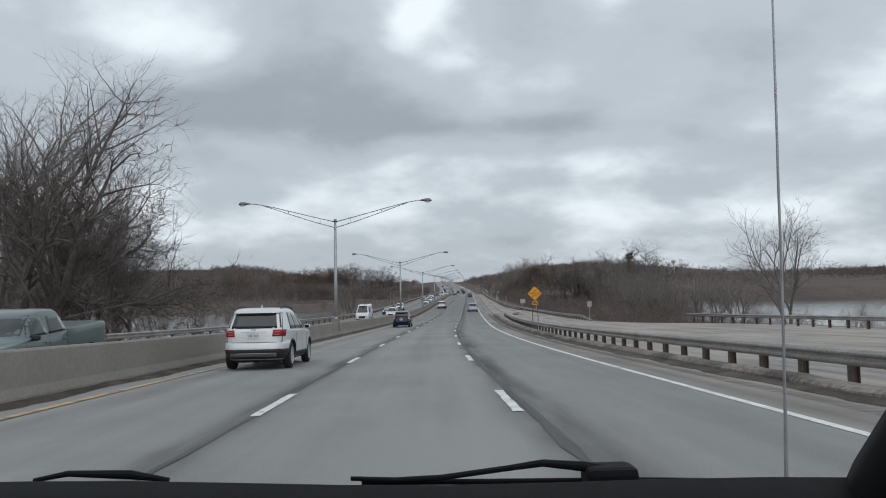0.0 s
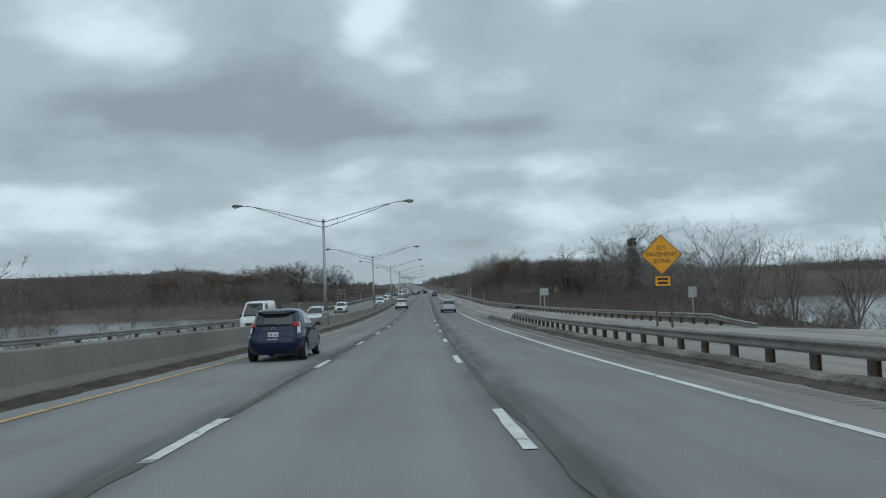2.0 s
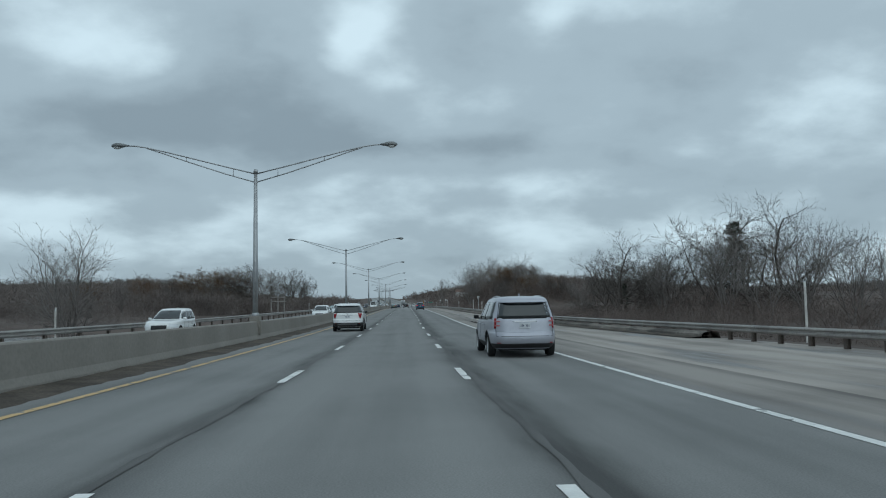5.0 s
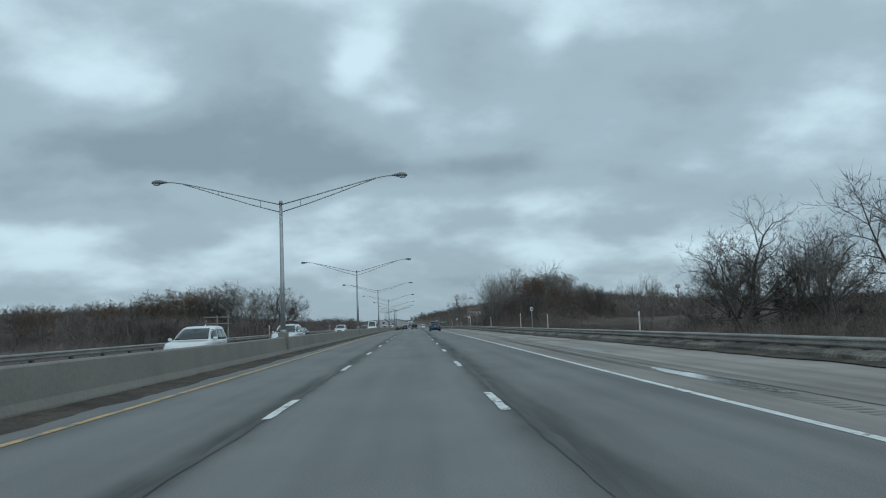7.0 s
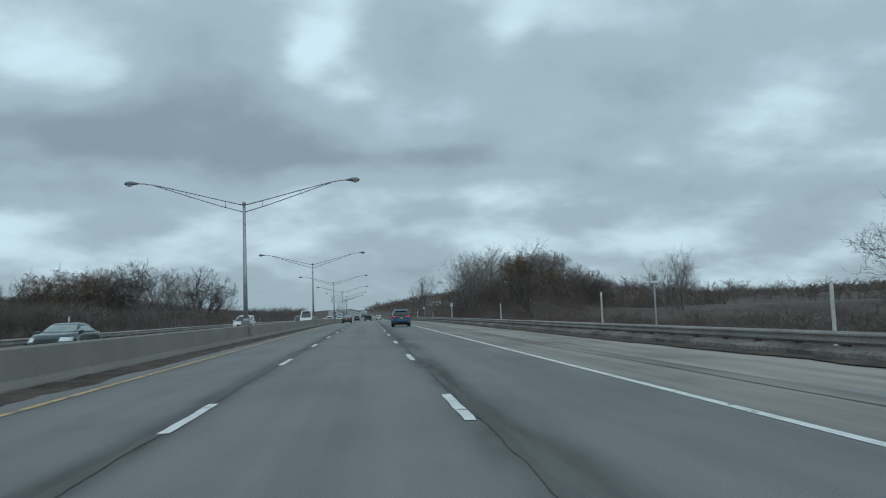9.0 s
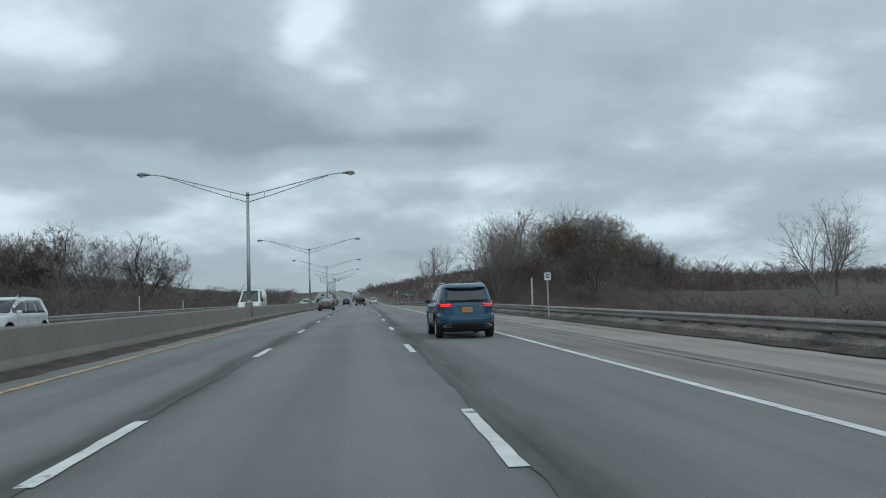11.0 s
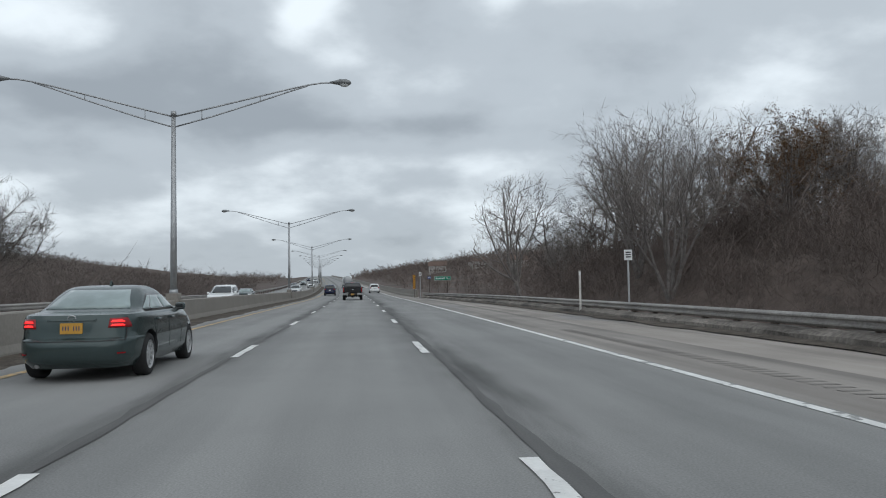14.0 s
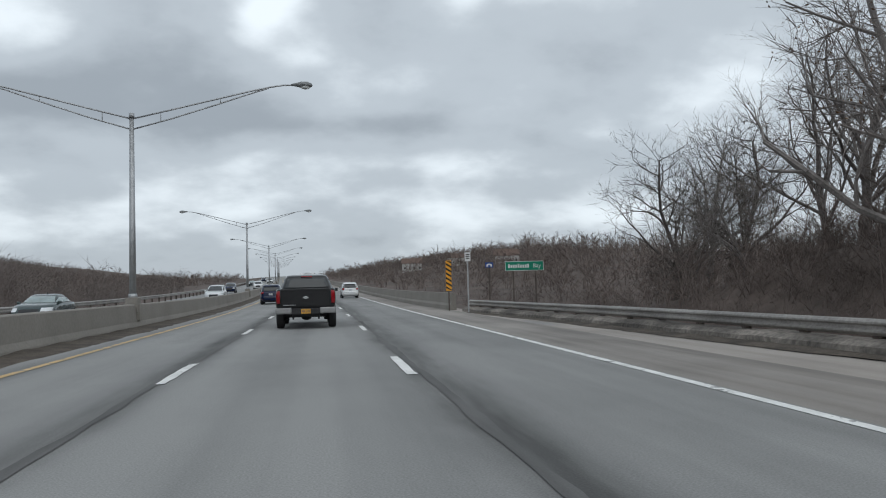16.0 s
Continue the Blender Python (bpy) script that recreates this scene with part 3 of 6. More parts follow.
# ---------- guard rails ----------
W_BEAM = [(0.0, 0.155), (-0.035, 0.135), (-0.075, 0.095), (-0.075, 0.06), (-0.02, 0.02), (-0.02, -0.02), (-0.075, -0.06), (-0.075, -0.095), (-0.035, -0.135), (0.0, -0.155), (0.012, -0.15), (-0.02, -0.13), (-0.058, -0.09), (-0.058, -0.065), (-0.004, -0.022), (-0.004, 0.022), (-0.058, 0.065), (-0.058, 0.09), (-0.02, 0.13), (0.012, 0.15)]


def guard_rail(u_of, s0, s1, height, side=1, gap=2.6, label="", bottom=-0.35, drop=()):
    """A W-beam on posts; side 1 faces the road from the right. drop: (start, end) lengths over which the end runs down to the ground."""
    rail = thing("guard_rail", label or "weathered steel W-beam guard rail on short posts", "guard rail", "guard rails")
    rail.matrix_basis = Matrix.Identity(4)
    h = lambda s: height - (height - 0.12) * ((1 - smooth01(s, s0, s0 + drop[0]) if drop and drop[0] else 0) + (smooth01(s, s1 - drop[1], s1) if drop and drop[1] else 0))
    ob = ribbon("beam", lambda s: [(u_of(s) + side * a, h(s) - 0.155 + b) for a, b in W_BEAM], steps(s0, s1, 2.6), M_RAIL, True, kind="")
    ob.parent = rail
    me = None
    n = int((s1 - s0) / gap)
    for i in range(n + 1):
        s = s0 + 0.4 + i * gap
        if s > s1 - 0.1 or h(s) < 0.4:
            continue
        if me is None:
            bm = bmesh.new()
            box(bm, 0.0, 0.012, -0.09, 0.09, bottom, 0.0)
            box(bm, 0.14, 0.152, -0.09, 0.09, bottom, 0.0)
            box(bm, 0.012, 0.14, -0.006, 0.006, bottom, 0.0)
            p = part("post", bm, M_POST, rail)
            me = p.data
        else:
            p = new("post", me)
            p.parent = rail
        p.matrix_basis = Matrix.Translation(rp(s, u_of(s) + side * 0.015, h(s) - 0.06)) @ Matrix.Rotation(road_turn(s) + (math.pi if side < 0 else 0), 4, "Z")
    return rail


guard_rail(lambda s: 8.45 + 0.25 * smooth01(s, 70, 92), -90, 97.6, 0.60, label="weathered steel guard rail between highway and slip road", drop=(0, 1.6), bottom=-0.75, gap=1.95)
guard_rail(right_rail, 66, 430, 0.56, gap=2.0, label="weathered steel guard rail along the wooded verge", drop=(6.0, 0), bottom=-0.80)
guard_rail(lambda s: right_rail(s) + 9.5 - 0.0 * s, -60, 62, 0.75, label="weathered outer guard rail of the slip road", bottom=-0.85)
guard_rail(lambda s: -15.9, -90, 700, 0.80, -1, 3.8, label="weathered guard rail on the far side of the oncoming lanes", bottom=-0.9)


# ---------- kerb and broken concrete under the rails ----------
def rubble_kerb(name, u_of, s0, s1, seed, tall, wide, label):
    def prof(s):
        a = noise.noise((s * 0.5, seed, 0)) + 0.6 * noise.noise((s * 1.7, seed, 3))
        b = noise.noise((s * 0.9, seed, 9))
        u, t = u_of(s), tall * (1 + 0.35 * a)
        return [(u - wide * (1 + 0.3 * b), -0.10), (u - wide * 0.9, t * 0.45), (u - wide * 0.55, t * (0.85 + 0.2 * b)), (u + 0.05, t), (u + wide * 0.9, t * 0.9), (u + wide * 1.3, -0.25)]

    ribbon(name, prof, steps(s0, s1, 0.6), M_KERB, label=label, category="kerb")


rubble_kerb("kerb", lambda s: 7.45 + 0.15 * smooth01(s, 70, 95), -90, 106, 2.0, 0.16, 0.24, "low crumbling concrete kerb below the guard rail")
rubble_kerb("kerb", lambda s: right_rail(s) - 0.05, 140, 430, 5.0, 0.20, 0.42, "broken concrete footing with rubble below the guard rail")
dirt_strip("dirt", right_rail, lambda s: right_rail(s) - 0.95, 140, 428, 21.0, "dark dirt and debris along the broken kerb", -0.055)
dirt_strip("dirt", 7.26, 6.85, -60, 104, 12.0, "dark silt along the kerb", -0.042)


# ---------- bridge parapet at the far end ----------
def parapet_prof(s):
    u = 7.6 - 0.4 * smooth01(s, 431, 450)
    return [(u, -0.05), (u + 0.02, 0.2), (u + 0.1, 0.34), (u + 0.14, 0.92), (u + 0.36, 0.92), (u + 0.4, -0.05)]


ribbon("bridge_parapet", parapet_prof, steps(432, 1200, 4), M_CONC, True, label="grey concrete parapet wall beside the outer lane", category="parapet")


# ---------- puddles on the damp shoulder ----------
M_PUDDLE = material("shallow_puddle", (0.06, 0.06, 0.058), 0.06, vary=0, spec=0.6)


def puddle(s, u, length, width, seed, lift):
    rnd = random.Random(seed)
    bm = bmesh.new()
    ring = []
    for k in range(40):
        t = 2 * math.pi * k / 40
        r = 1 + 0.35 * noise.noise((2.2 * math.cos(t), 2.2 * math.sin(t), seed)) + 0.12 * rnd.uniform(-1, 1)
        ring.append(bm.verts.new(rp(s + length / 2 * r * math.cos(t), u + width / 2 * r * math.sin(t), lift)))
    bm.faces.new(ring)
    bmesh.ops.triangulate(bm, faces=bm.faces)
    ob = part("puddle", bm, M_PUDDLE)
    if ob.data.polygons[0].normal.z < 0:
        ob.data.flip_normals()
    tagged(ob, "shallow rain puddle reflecting the sky on the shoulder", "puddle")


for row in ((156.0, 7.2, 5.0, 0.55, 1, -0.020), (161.0, 6.9, 4.0, 0.40, 2, -0.018), (174.5, 6.75, 8.0, 0.46, 3, -0.014), (110.0, 11.2, 9.0, 0.9, 4, -0.058), (118.0, 12.2, 7.0, 0.7, 5, -0.068)):
    puddle(*row)


# ---------- vehicles ----------
def paint(name, colour, rough=0.2, metal=0.0):
    return material(name, colour, rough, metal, vary=0.06, scale=1.5, fine=8, spec=0.25, coat=0.55)


P_WHITE = paint("white_car_paint", (0.80, 0.81, 0.81))
P_SILVER = paint("silver_car_paint", (0.70, 0.72, 0.73), 0.32, 0.25)
P_NAVY = paint("navy_car_paint", (0.002, 0.010, 0.046))
P_BLUE = paint("steel_blue_car_paint", (0.020, 0.082, 0.155), 0.22, 0.1)
P_BLACK = paint("black_car_paint", (0.012, 0.012, 0.013))
P_GREY = paint("dark_green_grey_car_paint", (0.050, 0.072, 0.072), 0.25, 0.35)
P_TEAL = paint("faded_teal_car_paint", (0.11, 0.15, 0.145), 0.35, 0.1)
P_PALE = paint("pale_silver_lilac_car_paint", (0.47, 0.48, 0.54), 0.35, 0.4)
M_GLASS = material("tinted_car_glass", (0.018, 0.022, 0.024), 0.04, vary=0, spec=0.9)
# opaque pane: sky reflected and seen through is painted as its pale colour
M_DAYGLASS = material("pale_car_glass", (0.30, 0.37, 0.37), 0.04, vary=0.25, scale=0.9, fine=3, spec=0.9)
# dimmer pane, the light seen through it likewise put into the base colour
M_DIM_DAYGLASS = material("half_clear_car_glass", (0.075, 0.092, 0.090), 0.04, vary=0.5, scale=2.2, fine=5, spec=0.8)
M_GLOSS = material("gloss_black_trim", (0.010, 0.010, 0.011), 0.12, vary=0, spec=0.5)
M_PLASTIC = material("black_trim_plastic", (0.025, 0.025, 0.027), 0.6, vary=0.2, scale=6, fine=60)
M_TYRE = material("tyre_rubber", (0.022, 0.022, 0.023), 0.85, vary=0.25, scale=5, fine=50)
M_ALLOY = material("alloy_rim", (0.62, 0.63, 0.64), 0.35, 0.6, vary=0.15, scale=6, fine=40)
M_CHROME = material("chrome", (0.62, 0.63, 0.64), 0.18, 0.95, vary=0.08, scale=4, fine=30)
M_RED = material("tail_lamp_red", (0.30, 0.012, 0.018), 0.12, vary=0.15, scale=8, fine=50)
M_CLEARLAMP = material("clear_lamp_glass", (0.74, 0.75, 0.76), 0.12, vary=0.1, scale=9, fine=50)
M_LAMPIN = material("lamp_insert_glass", (0.50, 0.16, 0.17), 0.12, vary=0.2, scale=9, fine=50)
M_PLATE_Y = material("yellow_plate", (0.58, 0.31, 0.05), 0.5, vary=0.1)
M_PLATE_W = material("white_plate", (0.62, 0.64, 0.66), 0.5, vary=0.1)
M_PLATE_BAR = material("plate_ink", (0.05, 0.06, 0.12), 0.6, vary=0)
M_LIT = material("lit_brake_lamp", (0.6, 0.03, 0.03), 0.2, vary=0)
M_LIT.node_tree.nodes["Principled BSDF"].inputs["Emission Color"].default_value = (1.0, 0.02, 0.02, 1)
M_LIT.node_tree.nodes["Principled BSDF"].inputs["Emission Strength"].default_value = 1.3
M_BUMPER = material("dull_chrome_bumper", (0.30, 0.30, 0.30), 0.35, 0.8, vary=0.15, scale=4, fine=30)
M_HEAD = material("headlamp", (0.7, 0.72, 0.74), 0.1, vary=0)


class Shell:
    """A car body stacked from rounded plan outlines: (height, rear, front, half width, squareness)."""

    def __init__(self, slices):
        self.s = np.array(slices, float)
        z, v = self.s[:, 0], self.s[:, 1:]
        step = np.diff(v, axis=0) / np.diff(z)[:, None]
        self.slope = np.zeros_like(v)
        same = step[1:] * step[:-1] > 0
        with np.errstate(divide="ignore", invalid="ignore"):
            self.slope[1:-1] = np.where(same, 2 * step[1:] * step[:-1] / (step[1:] + step[:-1]), 0.0)
        self.slope[0], self.slope[-1] = step[0], step[-1]
        self.at = functools.lru_cache(None)(self._at)

    def _at(self, z):
        """Rear, front, half width and squareness at a height, smooth from slice to slice."""
        zs = self.s[:, 0]
        z = min(max(z, zs[0]), zs[-1])
        k = min(max(int(np.searchsorted(zs, z)) - 1, 0), len(zs) - 2)
        h = zs[k + 1] - zs[k]
        t = (z - zs[k]) / h
        a, b, c, d = self.s[k, 1:], self.s[k + 1, 1:], self.slope[k] * h, self.slope[k + 1] * h
        return [float(x) for x in a + t * (c + t * (3 * (b - a) - 2 * c - d + t * (2 * (a - b) + c + d)))]

    def point(self, a, z, off=0.0):
        yr, yf, w, n = self.at(z)
        c, s = math.cos(a), math.sin(a)
        w, h = w + off, (yf - yr) / 2 + off
        return Vector((math.copysign(abs(c) ** (2 / n), c) * w, (yr + yf) / 2 + math.copysign(abs(s) ** (2 / n), s) * h, z))

    def rear(self, x, z, off=0.0, front=False):
        yr, yf, w, n = self.at(z)
        k = (1 - min(1.0, abs(x) / (w + off)) ** n) ** (1 / n)
        h = (yf - yr) / 2 + off
        return Vector((x, (yr + yf) / 2 + (h if front else -h) * k, z))

    def side(self, y, z, sx, off=0.0):
        yr, yf, w, n = self.at(z)
        k = (1 - min(1.0, abs(y - (yr + yf) / 2) / ((yf - yr) / 2 + off)) ** n) ** (1 / n)
        return Vector((sx * (w + off) * k, y, z))

    def mesh(self, bm, count=80, extra=3):
        zs = sorted({round(float(a + (b - a) * k / extra), 4) for a, b in zip(self.s[:-1, 0], self.s[1:, 0]) for k in range(extra + 1)})
        rings = [[bm.verts.new(self.point(2 * math.pi * (k + 0.5) / count, z)) for k in range(count)] for z in zs]
        for a, b in zip(rings, rings[1:]):
            for k in range(count):
                bm.faces.new((a[k], a[(k + 1) % count], b[(k + 1) % count], b[k]))
        bm.faces.new(rings[0][::-1])
        bm.faces.new(rings[-1])


def skin(bm, fn, nu, nv, thick=0.012):
    """A slightly thick panel following fn(i, j) with i, j in 0..1, outer side at offset thick."""
    lay = []
    for off in (thick, -0.02):
        lay.append([[bm.verts.new(fn(i / nu, j / nv, off)) for i in range(nu + 1)] for j in range(nv + 1)])
    for side, g in enumerate(lay):
        for j in range(nv):
            for i in range(nu):
                bm.faces.new((g[j][i], g[j][i + 1], g[j + 1][i + 1], g[j + 1][i]))
    a, b = lay
    edge = [(j, 0) for j in range(nv + 1)] + [(nv, i) for i in range(1, nu + 1)] + [(j, nu) for j in range(nv - 1, -1, -1)] + [(0, i) for i in range(nu - 1, 0, -1)]
    for (j0, i0), (j1, i1) in zip(edge, edge[1:] + edge[:1]):
        bm.faces.new((a[j0][i0], a[j1][i1], b[j1][i1], b[j0][i0]))
    return bm


def rear_panel(sh, z0, z1, x0, x1, x2=None, x3=None, thick=0.006, front=False):
    x2, x3 = x0 if x2 is None else x2, x1 if x3 is None else x3
    return skin(bmesh.new(), lambda i, j, o: sh.rear((x0 + (x1 - x0) * i) * (1 - j) + (x2 + (x3 - x2) * i) * j, z0 + (z1 - z0) * j, o, front), 10, 5, thick)


def side_panel(sh, sx, z0, z1, y0, y1, y2=None, y3=None, thick=0.006):
    y2, y3 = y0 if y2 is None else y2, y1 if y3 is None else y3
    return skin(bmesh.new(), lambda i, j, o: sh.side((y0 + (y1 - y0) * i) * (1 - j) + (y2 + (y3 - y2) * i) * j, z0 + (z1 - z0) * j, sx, o), 6, 5, thick)


def corner_panel(sh, sx, z0, z1, x_in, y_out, x_in2=None, y_out2=None, thick=0.012):
    """A lamp that wraps from the rear face round the corner."""
    def ang(x, y, z):
        yr, yf, w, n = sh.at(z)
        a0 = -math.acos(min(1, abs(x) / w) ** (n / 2))
        a1 = -math.asin(min(1, max(0, ((yr + yf) / 2 - y) / ((yf - yr) / 2))) ** (n / 2))
        return a0, a1

    def fn(i, j, o):
        z = z0 + (z1 - z0) * j
        xi = x_in if x_in2 is None else x_in + (x_in2 - x_in) * j
        yo = y_out if y_out2 is None else y_out + (y_out2 - y_out) * j
        a0, a1 = ang(xi, yo, z)
        p = sh.point(a0 + (a1 - a0) * i, z, o)
        return Vector((p.x * sx, p.y, p.z))

    return skin(bmesh.new(), fn, 12, 4, thick)


def wrap_panel(sh, z0, z1, y0, y1=None, thick=0.008, nu=46, nv=4):
    """A panel right across the rear that turns both corners, to y0 at its foot and y1 at its top."""
    y1 = y0 if y1 is None else y1

    def fn(i, j, o):
        z = z0 + (z1 - z0) * j
        yr, yf, w, n = sh.at(z)
        a = -math.asin(min(1, max(0, ((yr + yf) / 2 - (y0 + (y1 - y0) * j)) / ((yf - yr) / 2))) ** (n / 2))
        return sh.point(a - (math.pi + 2 * a) * i, z, o)

    return skin(bmesh.new(), fn, nu, nv, thick)


def arch_trim(sh, sx, y, r, width, thick=0.014):
    """A lip round a wheel arch, lying on the body side."""
    def fn(i, j, o):
        a = math.pi * (-0.08 + 1.16 * i)
        q = r * 1.16 + width * j
        return sh.side(y + q * math.cos(a), max(r * 1.02 + q * math.sin(a), sh.s[0, 0]), sx, o)

    return skin(bmesh.new(), fn, 20, 2, thick)


def lip_spoiler(sh, z, half, reach, tall=0.06):
    """A lip over the rear window that runs out of the roof."""
    def fn(i, j, o):
        x = half * (2 * i - 1)
        p = sh.rear(x, z + tall * j, o)
        p.y -= reach * (1 - abs(2 * i - 1) ** 5) * (1 - 0.55 * j)
        return p

    return skin(bmesh.new(), fn, 20, 3, 0.012)


@functools.lru_cache(None)
def wheel_meshes(r, width, spokes):
    bm = bmesh.new()
    prof = [(0.62, -0.5), (0.80, -0.5), (0.95, -0.44), (1.0, -0.28), (1.0, 0.28), (0.95, 0.44), (0.80, 0.5), (0.68, 0.46)]
    n = 28
    rings = [[bm.verts.new((b * width, r * a * math.cos(2 * math.pi * k / n), r * a * math.sin(2 * math.pi * k / n))) for k in range(n)] for a, b in prof]
    for a, b in zip(rings, rings[1:]):
        for k in range(n):
            bm.faces.new((a[k], a[(k + 1) % n], b[(k + 1) % n], b[k]))
    tyre = bpy.data.meshes.new("tyre")
    bmesh.ops.recalc_face_normals(bm, faces=bm.faces)
    for f in bm.faces:
        f.smooth = True
    bm.to_mesh(tyre)
    bm.free()
    tyre.materials.append(M_TYRE)
    bm = bmesh.new()
    prof = [(0.70, 0.46), (0.69, 0.40), (0.63, 0.36), (0.61, 0.05)]
    rings = [[bm.verts.new((b * width, r * a * math.cos(2 * math.pi * k / n), r * a * math.sin(2 * math.pi * k / n))) for k in range(n)] for a, b in prof]
    for a, b in zip(rings, rings[1:]):
        for k in range(n):
            bm.faces.new((a[k], a[(k + 1) % n], b[(k + 1) % n], b[k]))
    bmesh.ops.create_cone(bm, cap_ends=True, segments=14, radius1=r * 0.16, radius2=r * 0.13, depth=width * 0.3, matrix=Matrix.Translation((width * 0.24, 0, 0)) @ Matrix.Rotation(math.pi / 2, 4, "Y"))
    for k in range(spokes):
        bmesh.ops.create_cube(bm, size=1.0, matrix=Matrix.Rotation(2 * math.pi * k / spokes, 4, "X") @ Matrix.Translation((width * 0.28, 0, r * 0.38)) @ Matrix.Diagonal((width * 0.16, r * 0.12, r * 0.56, 1)))
    rim = bpy.data.meshes.new("rim")
    bmesh.ops.recalc_face_normals(bm, faces=bm.faces)
    bm.to_mesh(rim)
    bm.free()
    rim.materials.append(M_ALLOY)
    bm = bmesh.new()
    bmesh.ops.create_cone(bm, cap_ends=True, segments=n, radius1=r * 0.63, radius2=r * 0.61, depth=width * 0.2, matrix=Matrix.Translation((width * 0.05, 0, 0)) @ Matrix.Rotation(math.pi / 2, 4, "Y"))
    drum = bpy.data.meshes.new("brake_drum")
    bm.to_mesh(drum)
    bm.free()
    drum.materials.append(M_PLASTIC)
    return tyre, rim, drum


def add_wheels(car, track, axles, r, width=0.23, spokes=10):
    meshes = wheel_meshes(r, width, spokes)
    for y in axles:
        for sx in (-1, 1):
            w = new("wheel")
            w.parent = car
            w.matrix_basis = Matrix.Translation((sx * (track / 2), y, r)) @ Matrix.Rotation(0 if sx > 0 else math.pi, 4, "Z")
            for me in meshes:
                new(me.name.split(".")[0], me).parent = w


def solid_body(name, shells, mat, car, axles, r, halfw, label="", cut=True):
    """Joins the shells and cuts the wheel arches."""
    bm = bmesh.new()
    for sh in shells:
        sh.mesh(bm)
    ob = part(name, bm, mat, car, label)
    if cut:
        bm = bmesh.new()
        for y in axles:
            for sx in (-1, 1):
                bmesh.ops.create_cone(bm, cap_ends=True, segments=26, radius1=r * 1.17, radius2=r * 1.17, depth=0.64, matrix=Matrix.Translation((sx * (halfw + 0.04), y, r * 1.02)) @ Matrix.Rotation(math.pi / 2, 4, "Y"))
        cutter = part("cutter", bm, M_PLASTIC)
        mod = ob.modifiers.new("arches", "BOOLEAN")
        mod.operation, mod.object, mod.solver, mod.material_mode = "DIFFERENCE", cutter, "EXACT", "TRANSFER"
        bpy.context.view_layer.update()
        me = bpy.data.meshes.new_from_object(ob.evaluated_get(bpy.context.evaluated_depsgraph_get()))
        ob.modifiers.clear()
        ob.data = me
        bpy.data.objects.remove(cutter)
    ob.data.polygons.foreach_set("use_smooth", [True] * len(ob.data.polygons))
    ob.data.set_sharp_from_angle(angle=radians(32))
    return ob


def plate(car, y, z, mat, w=0.31, h=0.155):
    bm = bmesh.new()
    box(bm, -w / 2, w / 2, y - 0.012, y + 0.03, z - h / 2, z + h / 2, 0.004)
    p = part("number_plate", bm, mat, car, "number plate")
    for k in range(7):
        if k == 3:
            continue
        bm = bmesh.new()
        x = -w * 0.36 + k * w * 0.12
        box(bm, x - w * 0.026, x + w * 0.026, y - 0.014, y - 0.010, z - h * 0.2, z + h * 0.22)
        part("plate_bar", bm, M_PLATE_BAR, p)
    return p


def mirrors(car, y, z, mat, half):
    for sx in (-1, 1):
        bm = bmesh.new()
        c = sx * (half + 0.075)
        box(bm, c - 0.085, c + 0.085, y - 0.05, y + 0.09, z - 0.055, z + 0.075, 0.045)
        tube(bm, [(sx * (half - 0.08), y + 0.04, z - 0.05), (sx * (half + 0.07), y + 0.03, z - 0.02)], 0.025, 6)
        m = part("wing_mirror", bm, mat, car, smooth=True)
        bm = bmesh.new()
        box(bm, c - 0.065, c + 0.065, y - 0.056, y - 0.045, z - 0.038, z + 0.058, 0.006)
        part("mirror_glass", bm, M_GLASS, m)


def handles(car, sh, ys, z, mat):
    for sx in (-1, 1):
        for y in ys:
            bm = bmesh.new()
            p = sh.side(y, z, sx, 0.02)
            box(bm, p.x - 0.02, p.x + 0.02, y - 0.11, y + 0.11, z - 0.018, z + 0.018, 0.01)
            part("door_handle", bm, mat, car)


def door_lines(car, sh, ys, z0, z1):
    for sx in (-1, 1):
        for y in ys:
            bm = side_panel(sh, sx, z0, z1, y - 0.005, y + 0.005, thick=0.003)
            part("door_gap", bm, M_PLASTIC, car)


def roof_rails(car, y0, y1, z, x, mat):
    for sx in (-1, 1):
        bm = bmesh.new()
        tube(bm, [(sx * x, y0, z - 0.07), (sx * x, y0 + 0.16, z - 0.01), (sx * x, (y0 + y1) / 2, z + 0.015), (sx * x, y1 - 0.2, z - 0.01), (sx * x, y1, z - 0.07)], 0.017, 8)
        part("roof_rail", bm, mat, car, smooth=True)


def fin(car, y, z, mat):
    bm = bmesh.new()
    tube(bm, [(0, y - 0.06, z - 0.02), (0, y - 0.03, z + 0.07), (0, y + 0.12, z - 0.02)], [0.02, 0.012, 0.01], 6)
    part("roof_antenna", bm, mat, car)


def wiper(car, sh, z, x0, x1):
    bm = bmesh.new()
    tube(bm, [sh.rear(x0, z, 0.02), sh.rear((x0 + x1) / 2, z + 0.02, 0.03), sh.rear(x1, z + 0.015, 0.02)], [0.02, 0.012, 0.008], 6)
    part("rear_wiper", bm, M_PLASTIC, car)


def badge(car, sh, z, r, mat, wide=1.25):
    """An oval ring with a bar across."""
    bm = bmesh.new()
    c = sh.rear(0, z, 0.012)
    loop = [c + Vector((r * wide * math.cos(t), 0.002 * math.cos(2 * t), r * math.sin(t))) for t in (2 * math.pi * k / 24 for k in range(25))]
    tube(bm, loop, r * 0.15, 6)
    tube(bm, [c + Vector((-r * wide * 0.8, 0, 0)), c + Vector((r * wide * 0.8, 0, 0))], r * 0.12, 6)
    part("badge", bm, mat, car)


